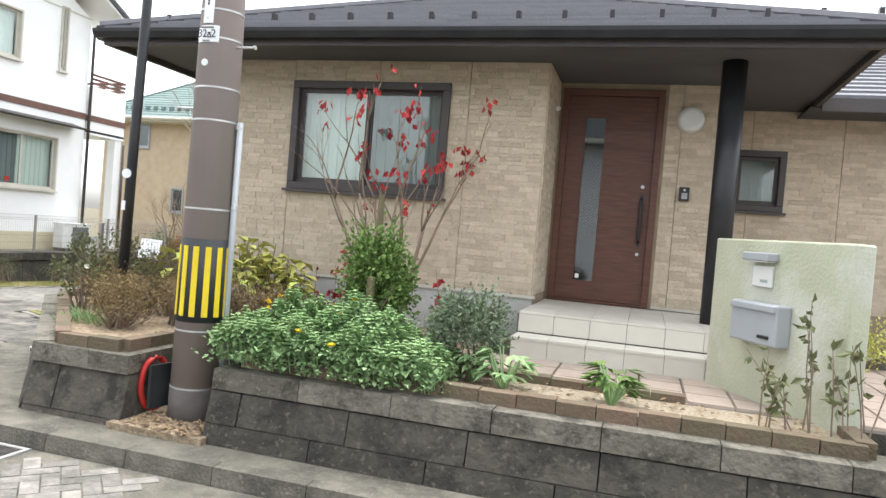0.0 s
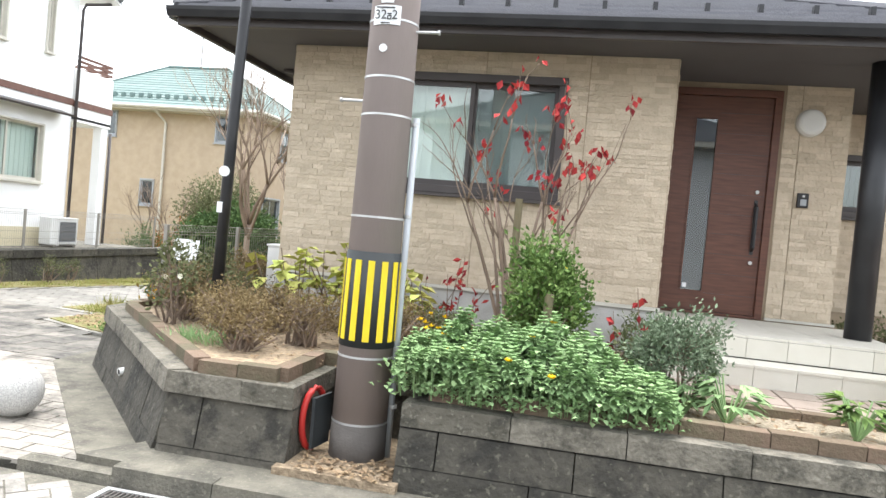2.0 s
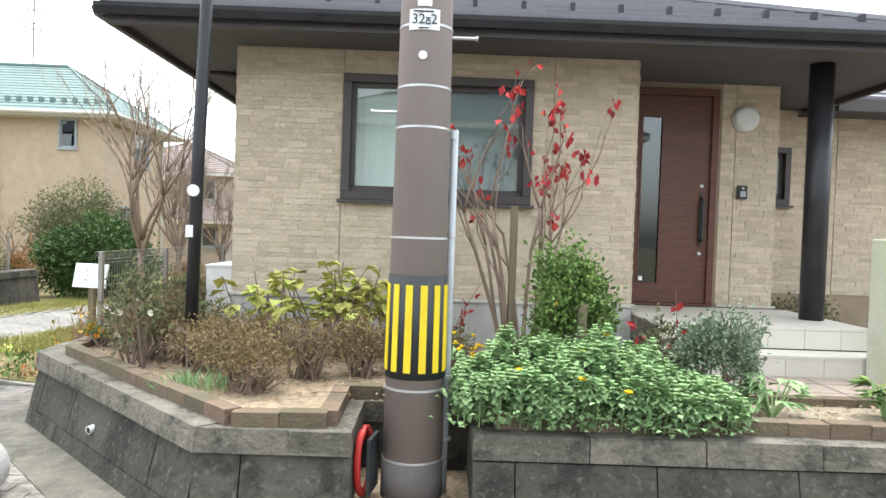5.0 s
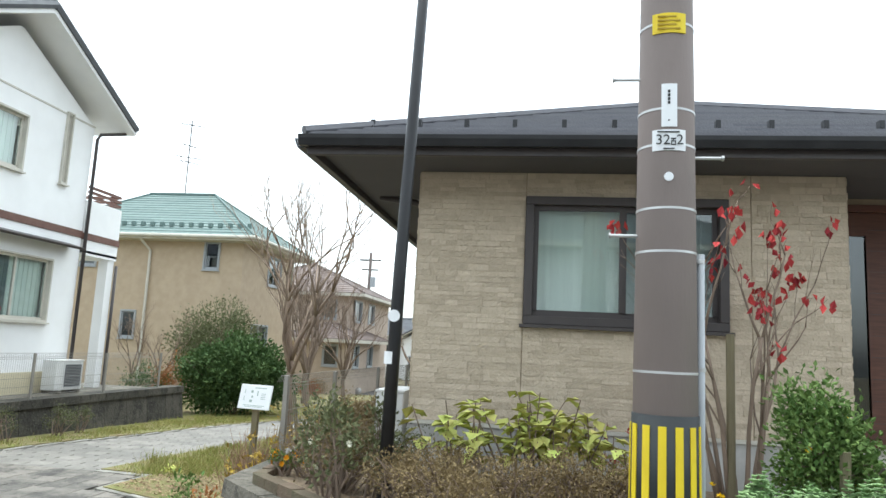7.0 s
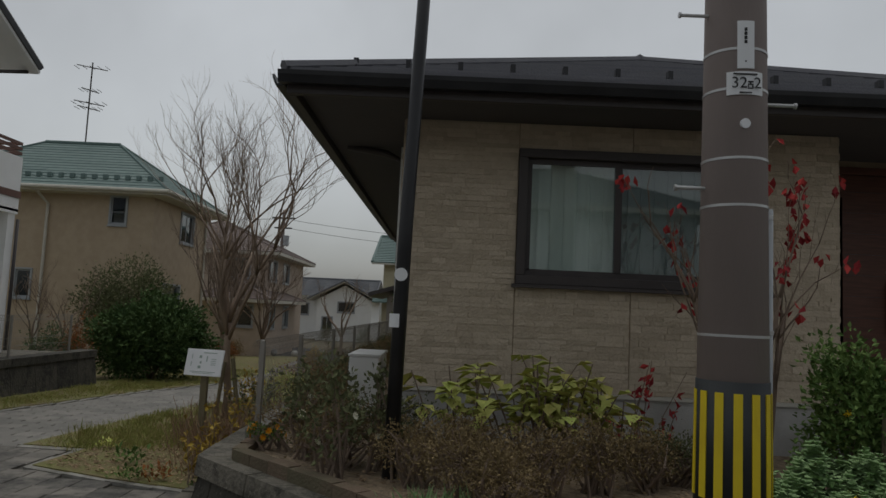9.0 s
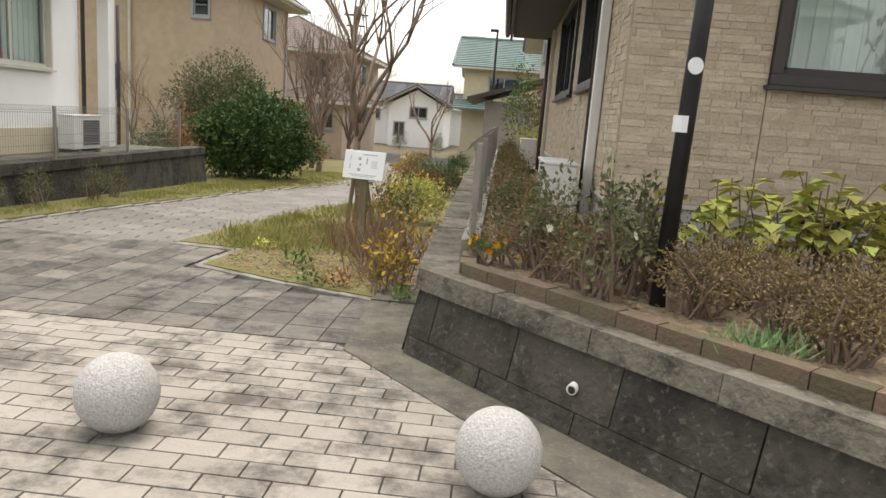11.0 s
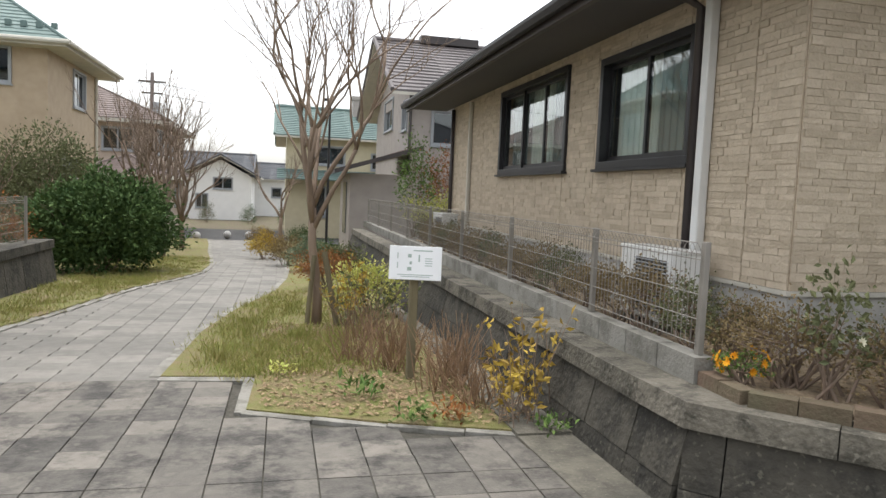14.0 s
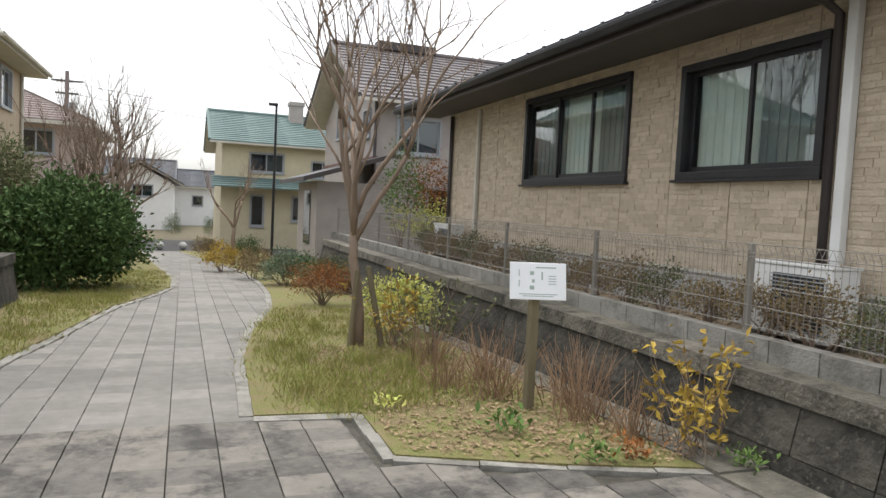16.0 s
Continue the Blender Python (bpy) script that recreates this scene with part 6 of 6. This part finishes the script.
cm = bare_tree("crape_myrtle", (-6.31, 12.5, 0.04), 6.0, 0.058, 17, "bare crape myrtle with smooth pale trunk in the verge bed", 6, (-0.08, 0.1), 0.52, trunk=0.25, forks=7, flare=0.30)
part("support_stake", MB().tube([(-6.05, 12.35, -0.2), (-6.24, 12.45, 0.8)], 0.035, 8).tube([(-6.44, 12.4, -0.2), (-6.36, 12.45, 0.75)], 0.03, 8), M["post_wood"], cm)
bare_tree("verge_tree", (-6.75, 27, -0.08), 4.2, 0.07, 8, "small bare tree further along the path", 4, (0, 0), 0.5)
for i, (x, y, h) in enumerate(((-9.9, 23.9, 6.0), (-10.7, 26.0, 6.2), (-10.0, 28.6, 5.6))):
    bare_tree("bare_tree", (x, y, -0.02), h, 0.085, 30 + i, "tall bare twiggy tree beside the path", 5, (0, 0), 0.42, "bark", 0.22, 7)
shrub("camellia_bush", (-10.3, 19.3, 0.04), (1.25, 1.2, 0.95), "large rounded dark green camellia bush on the lawn", "leaf_dark", 900, 26, 0.105, 0.055, 18, 50, lift=0.98, sigma=0.10, inner=0.6, zmin=-0.85)
shrub("osmanthus", (-12.3, 22.2, 0.04), (1.25, 1.2, 1.45), "tall olive-green evergreen behind the camellia", "leaf_olive", 420, 26, 0.10, 0.04, 16, 51, lift=1.1, sigma=0.12)
shrub("conifer_shrub", (-11.8, 17.6, 0.04), (0.55, 0.5, 0.6), "small clipped evergreen by the side fence", "leaf_dark", 90, 18, 0.06, 0.03, 7, 52)
shrub("orange_conifer", (-11.5, 17.9, 0.04), (0.4, 0.45, 0.6), "rusty orange winter conifer by the side fence", "leaf_orange", 90, 18, 0.05, 0.02, 7, 53)
bare_tree("red_berry_tree", (-13.2, 20.6, 0.2), 3.2, 0.05, 54, "small bare tree with reddish twigs before the tan house", 4, (0, 0), 0.55, "bark", 0.2, 3)
bare_tree("garden_tree", (-14.6, 21.5, 0.2), 3.4, 0.05, 57, "small bare tree before the tan house", 4, (0, 0), 0.5, "bark", 0.2, 3)
dry_clump("red_leaf_shrub", (-12.9, 20.3, 0.2), 1.6, 40, "bare shrub with russet leaves before the tan house", 55, "bark", 0.4, "leaf_orange")
for i, (x, y) in enumerate(((-10.35, 10.3), (-10.4, 11.4), (-10.3, 12.5), (-10.35, 13.1))):
    shrub("wall_foot_shrub", (x, y, 0.04), (0.22, 0.24, 0.26), "small brownish shrub at the foot of the block wall", "leaf_olive", 45, 14, 0.03, 0.015, 8, 60 + i, group="shrubs below the block wall")
shrub("orange_spirea", (-5.95, 16.5, 0.04), (0.55, 0.55, 0.36), "rusty orange winter spirea in the verge bed", "leaf_orange", 150, 20, 0.035, 0.018, 16, 66)
for i, (x, y, mk) in enumerate(((-5.5, 18.5, "leaf_olive"), (-6.1, 20.2, "leaf_grey"), (-6.6, 22.0, "leaf_brown"), (-7.2, 24.5, "leaf_yellow"), (-7.4, 30, "leaf_brown"), (-6.0, 31, "leaf_dark"), (-5.6, 13.3, "leaf_lime"), (-5.7, 20.5, "leaf_dark"), (-11.5, 29, "leaf_orange"), (-12, 31.5, "leaf_brown"), (-8.8, 52, "leaf_dark"), (-6.5, 53, "leaf_dark"), (-11.5, 52, "leaf_olive"))):
    shrub("verge_shrub", (x, y, -0.02), (0.5, 0.5, 0.4 if y < 50 else 0.9), "mixed winter shrub along the footpath", mk, 110, 20, 0.055, 0.026, 8, 130 + i, group="shrubs along the path")
shrub("round_topiary", (-3.4, 18.6, 0.6), (0.7, 0.6, 0.5), "rounded yellow-green clipped shrub behind the fence", "leaf_lime", 110, 18, 0.05, 0.03, 8, 150)
shrub("young_tree", (-3.9, 18.9, 0.6), (0.5, 0.5, 1.1), "slender green young tree behind the fence", "leaf_green", 90, 14, 0.07, 0.035, 8, 151)
shrub("autumn_tree", (-3.2, 19.0, 0.6), (0.5, 0.45, 0.85), "orange autumn maple behind the fence", "leaf_orange", 90, 14, 0.06, 0.03, 8, 152, lift=1.4)
dry_clump("yellow_leaf_shrub", (-5.05, 8.35, 0.04), 0.78, 16, "young shrub with yellow and olive leaves by the wall", 31, "bark", 0.22, "leaf_yellow")
dry_clump("yellow_leaf_shrub", (-5.2, 8.2, 0.04), 0.6, 12, "young shrub with yellow and olive leaves by the wall", 39, "bark", 0.3, "leaf_yellow")
for i, (x, y, h, n) in enumerate(((-5.35, 8.7, 0.45, 45), (-5.45, 9.15, 0.6, 60), (-5.25, 9.6, 0.55, 50), (-5.75, 9.9, 0.6, 50), (-6.05, 10.3, 0.45, 45), (-5.55, 10.6, 0.5, 45), (-5.9, 11.3, 0.5, 40))):
    dry_clump("dry_perennial", (x, y, 0.04), h, n, "clump of dry brown perennial stalks", 200 + i, "dry", 0.33, None, "dry perennials in the verge bed")
for x, y, h in ((-7.3, 10.3, 0.24), (-7.1, 11.6, 0.2), (-6.5, 11.4, 0.22), (-6.2, 11.1, 0.2), (-7.15, 12.4, 0.18), (-6.6, 13.4, 0.2)):
    gt = thing("grass_clump", settle((x, y, 0.04)), "upright clump of fresh green grass in the verge bed", "grass", "green grass clumps")
    lf = MB()
    for k in range(90):
        b = Vector((x + rg.gauss(0, 0.08), y + rg.gauss(0, 0.08), 0.035 + fall(y)))
        lf.leaf(b, Vector((rg.gauss(0, 0.28), rg.gauss(0, 0.28), 1)).normalized(), rand_dir(rg), h * rg.uniform(0.5, 1.1), 0.009)
    part("foliage", lf, M["blade"], gt)
for i, (x, y, mk) in enumerate(((-5.9, 12.3, "leaf_yellow"), (-5.7, 11.8, "leaf_olive"))):
    dry_clump("bed_shrub", (x, y, 0.04), 0.9, 22, "loose half-bare shrub in the verge bed", 230 + i, "bark", 0.3, mk)
for i, (x, y, mk, s) in enumerate(((-6.15, 8.95, "leaf_green", 1.0), (-5.85, 8.32, "leaf_green", 0.8), (-5.6, 8.3, "leaf_orange", 0.75), (-6.75, 9.75, "leaf_lime", 0.6), (-5.0, 8.0, "leaf_green", 0.7))):
    lw_ = thing("ground_cover_plant", (x, y, 0.04), {"leaf_green": "low rosette of bright green leaves", "leaf_lime": "low pale green leafy weed", "leaf_orange": "low plant with dying russet leaves"}[mk], "plant")
    zg = 0.05 + fall(y)
    lf = MB()
    for k in range(60):
        p = Vector((x + rg.gauss(0, 0.09) * s, y + rg.gauss(0, 0.09) * s, zg + rg.random() * 0.14 * s))
        lf.leaf(p, (rand_dir(rg, -0.1) + Vector((0, 0, 0.2))).normalized(), Vector((0, 0, 1)), rg.uniform(0.05, 0.10) * s, rg.uniform(0.025, 0.045) * s)
    part("foliage", lf, M[mk], lw_)

# grass blades and leaf litter
gr_ = MB()
tuft = [(rg.uniform(-7.6, -5.6), rg.uniform(9.8, 16)) for _ in range(420)] + [(rg.uniform(-7.2, -6.2), rg.uniform(9.6, 11.5)) for _ in range(110)] + [(rg.uniform(-10.4, -9.0), rg.uniform(8.6, 18)) for _ in range(420)] + [(rg.uniform(-10.6, -8.5), rg.uniform(16, 24)) for _ in range(420)]
for x, y in tuft:
    if x < -8.5:
        if x > lerp_tab(EDGE_L, y) - 0.1:
            continue
    elif x < lerp_tab(EDGE_R, y) + 0.1:
        continue
    for k in range(26):
        b = Vector((x + rg.gauss(0, 0.09), y + rg.gauss(0, 0.09), 0.035 + fall(y)))
        gr_.leaf(b, Vector((rg.gauss(0, 0.5), rg.gauss(0, 0.5), 1)).normalized(), rand_dir(rg), rg.uniform(0.04, 0.11), 0.008)
solo("grass", gr_, M["blade"], "short tufts of mossy green and straw grass", "grass", kind="stuff")
lt = MB()
for k in range(5600):
    if k < 4500:
        x, y, z = rg.uniform(-6.9, -4.95), rg.uniform(8.2, 12.5), 0.05
        z += fall(y)
        if y < 8.75 - (x + 7) * 0.36 + 0.02:
            continue
    elif k < 5200:
        x, y, z = rg.uniform(-4.0, -1.4), rg.uniform(5.4, 7.3), 0.605
        if y < 5.2 + max(0, (-x - 2.7)) * 1.02 + 0.1:
            continue
    elif k < 5400:
        x, y, z = rg.uniform(0.0, 2.2), rg.uniform(5.25, 5.7), 0.605
    else:
        x, y, z = rg.uniform(-2.0, -1.42), rg.uniform(4.8, 5.1), 0.153
    a = rg.random() * 6.28
    lt.leaf(Vector((x, y, z + rg.random() * 0.012)), Vector((math.cos(a), math.sin(a), rg.uniform(-0.05, 0.25))).normalized(), Vector((rg.gauss(0, 0.3), rg.gauss(0, 0.3), 1)), rg.uniform(0.025, 0.06), rg.uniform(0.012, 0.03))
solo("leaf_litter", lt, M["litter"], "scattered dry brown leaves and straw", "leaf litter", kind="stuff")

# ---- paving pieces ----
def block_mesh(name, lx, ly, h, key):
    e = 0.003
    return MB().hexa([(-lx / 2, -ly / 2, 0), (lx / 2, -ly / 2, 0), (lx / 2, ly / 2, 0), (-lx / 2, ly / 2, 0)], [(-lx / 2 + e, -ly / 2 + e, h), (lx / 2 - e, -ly / 2 + e, h), (lx / 2 - e, ly / 2 - e, h), (-lx / 2 + e, ly / 2 - e, h)]).mesh(name, M[key])


def clipped(lx, ly, x, y, h, edge):
    """A block cut along the line a*x + b*y = c, keeping the smaller side; None if nothing is left."""
    a, b, c = edge
    e = 0.002
    ring = [(x - lx / 2 + e, y - ly / 2 + e), (x + lx / 2 - e, y - ly / 2 + e), (x + lx / 2 - e, y + ly / 2 - e), (x - lx / 2 + e, y + ly / 2 - e)]
    side = [a * p + b * q - c for p, q in ring]
    if max(side) <= 0:
        return "whole"
    if min(side) > -0.03:
        return None
    out = []
    for k in range(4):
        p, q, u, v = ring[k], ring[(k + 1) % 4], side[k], side[(k + 1) % 4]
        if u <= 0:
            out.append(p)
        if (u <= 0) != (v <= 0):
            w = u / (u - v)
            out.append((p[0] + (q[0] - p[0]) * w, p[1] + (q[1] - p[1]) * w))
    return out


WALL_EDGE = (0.713, 0.701, 0.713 * -2.87 + 0.701 * 4.90 - 0.34)
paving = thing("pavement_pavers", (-6, 5.8, 0.01), "pale weathered rectangular pavers in running bond", "paving", kind="structure")
pv = block_mesh("paver", 0.284, 0.1295, 0.026, "paver")
rest_pavers = MB()
for j in range(17):
    for i in range(26):
        x, y = -10.3 + 0.288 * i + (0.144 if j % 2 else 0), 4.66 + 0.1335 * j
        cut = clipped(0.284, 0.1295, x, y, 0.02, WALL_EDGE)
        if cut is None:
            continue
        z = -0.004 + rng.uniform(-0.0015, 0.0015)
        if cut != "whole":
            part("paver", MB().prism(cut, z, z + 0.026), M["paver"], paving)
        elif x > -8.6:
            piece("paver", pv, paving, x, y, z, rng.uniform(-0.3, 0.3))
        else:
            rest_pavers.box(x - 0.142, x + 0.142, y - 0.0645, y + 0.0645, z, z + 0.026)
tagged(part("outer_pavers", rest_pavers, M["paver"], paving), kind="stuff")
slabs = thing("forecourt_slabs", (-7, 7.8, 0.01), "dark stained square slabs at the mouth of the path", "paving", kind="structure")
sl = block_mesh("slab", 0.283, 0.283, 0.024, "slab")
for j in range(10):
    for i in range(18):
        x, y = -10.13 + 0.2865 * i, 7.02 + 0.2865 * j
        if x > -5.2 or (x > -7.05 and y > 8.58 - (x + 7) * 0.36) or (x > -7.76 and y > 9.75) or x < lerp_tab(EDGE_L, max(7.7, y)) - 0.1:
            continue
        piece("slab", sl, slabs, x, y, -0.004 + fall(y) + rng.uniform(-0.0015, 0.0015), rng.uniform(-0.3, 0.3))
path = thing("footpath_slabs", (-8.3, 14, 0), "pale grey square slabs of the winding footpath", "paving", kind="structure")
ps = block_mesh("path_slab", 0.2845, 0.2845, 0.024, "pathslab")
rest = MB()
for i in range(1, 20, 2):
    x = -11.849 + 0.2865 * i
    if lerp_tab(EDGE_L, 9.9) - 0.08 < x < lerp_tab(EDGE_R, 9.9) + 0.1:
        part("path_slab", MB().box(x - 0.1415, x + 0.1415, 9.75, 9.883, -0.09, 0.019 + fall(9.8)), M["pathslab"], path)
for j in range(92):
    for i in range(20):
        x = -11.849 + 0.2865 * i
        y = 9.885 + 0.2865 * j + (0.143 if i % 2 else 0.0)
        if y > 36.3 or not lerp_tab(EDGE_L, y) - 0.08 < x < lerp_tab(EDGE_R, y) + 0.1:
            continue
        z = -0.005 + fall(y) + rng.uniform(-0.0015, 0.0015)
        if y < 18.0:
            piece("path_slab", ps, path, x, y, z, rng.uniform(-0.3, 0.3))
        else:
            rest.box(x - 0.141, x + 0.141, y - 0.141, y + 0.141, z - 0.02, z + 0.024)
tagged(part("distant_slabs", rest, M["pathslab_far"], path), kind="stuff")
bord = thing("path_border", (-7.3, 12, 0), "pale concrete border stones edging the footpath", "kerb", kind="structure")
for tab, y0, y1 in ((EDGE_L, 8.4, 35), (EDGE_R, 9.85, 35)):
    y = y0
    while y < y1:
        a, b = Vector((lerp_tab(tab, y), y, 0)), Vector((lerp_tab(tab, y + 0.58), y + 0.58, 0))
        d = b - a
        part("border_stone", MB().obox(Matrix.Translation(((a.x + b.x) / 2, (a.y + b.y) / 2, fall(a.y + 0.29) - 0.01)) @ Matrix.Rotation(math.atan2(d.y, d.x), 4, "Z"), d.length - 0.008, 0.1, 0.09), M["pale_concrete"], bord)
        y += 0.58
for (ax, ay), (bx, by) in (((-7.72, 9.75), (-6.98, 9.68)), ((-6.98, 9.68), (-7.0, 8.72)), ((-7.0, 8.72), (-6.04, 8.33)), ((-6.04, 8.33), (-5.05, 7.98))):
    d = Vector((bx - ax, by - ay, 0))
    n = max(1, round(d.length / 0.55))
    for k in range(n):
        c = Vector((ax, ay, 0)) + d * ((k + 0.5) / n)
        part("border_stone", MB().obox(Matrix.Translation((c.x, c.y, -0.012 + fall(c.y))) @ Matrix.Rotation(math.atan2(d.y, d.x), 4, "Z"), d.length / n - 0.008, 0.12, 0.09), M["pale_concrete"], bord)
# herringbone pavers in the roadside strip
herring = thing("roadside_pavers", (-3.3, 3.9, 0), "worn grey brick pavers in herringbone along the street", "paving", kind="structure")
hb1 = block_mesh("brick_paver", 0.196, 0.096, 0.02, "brick_paver")
for a in range(-40, 40):
    for b in range(-40, 40):
        k = (a - b) % 4
        if k not in (0, 3):
            continue
        u, v, rot = (a + 1.0, b + 0.5, 0) if k == 0 else (a + 0.5, b + 1.0, 90)
        x, y = -3.2 + 0.07071 * (u - v), 3.85 + 0.07071 * (u + v)
        if -5.2 < x < -1.35 and 3.28 < y < 4.43 and not (-3.0 < x < -2.25 and 4.03 < y):
            piece("brick_paver", hb1, herring, x, y, -0.009 + rng.uniform(-0.002, 0.002), rot + 45)
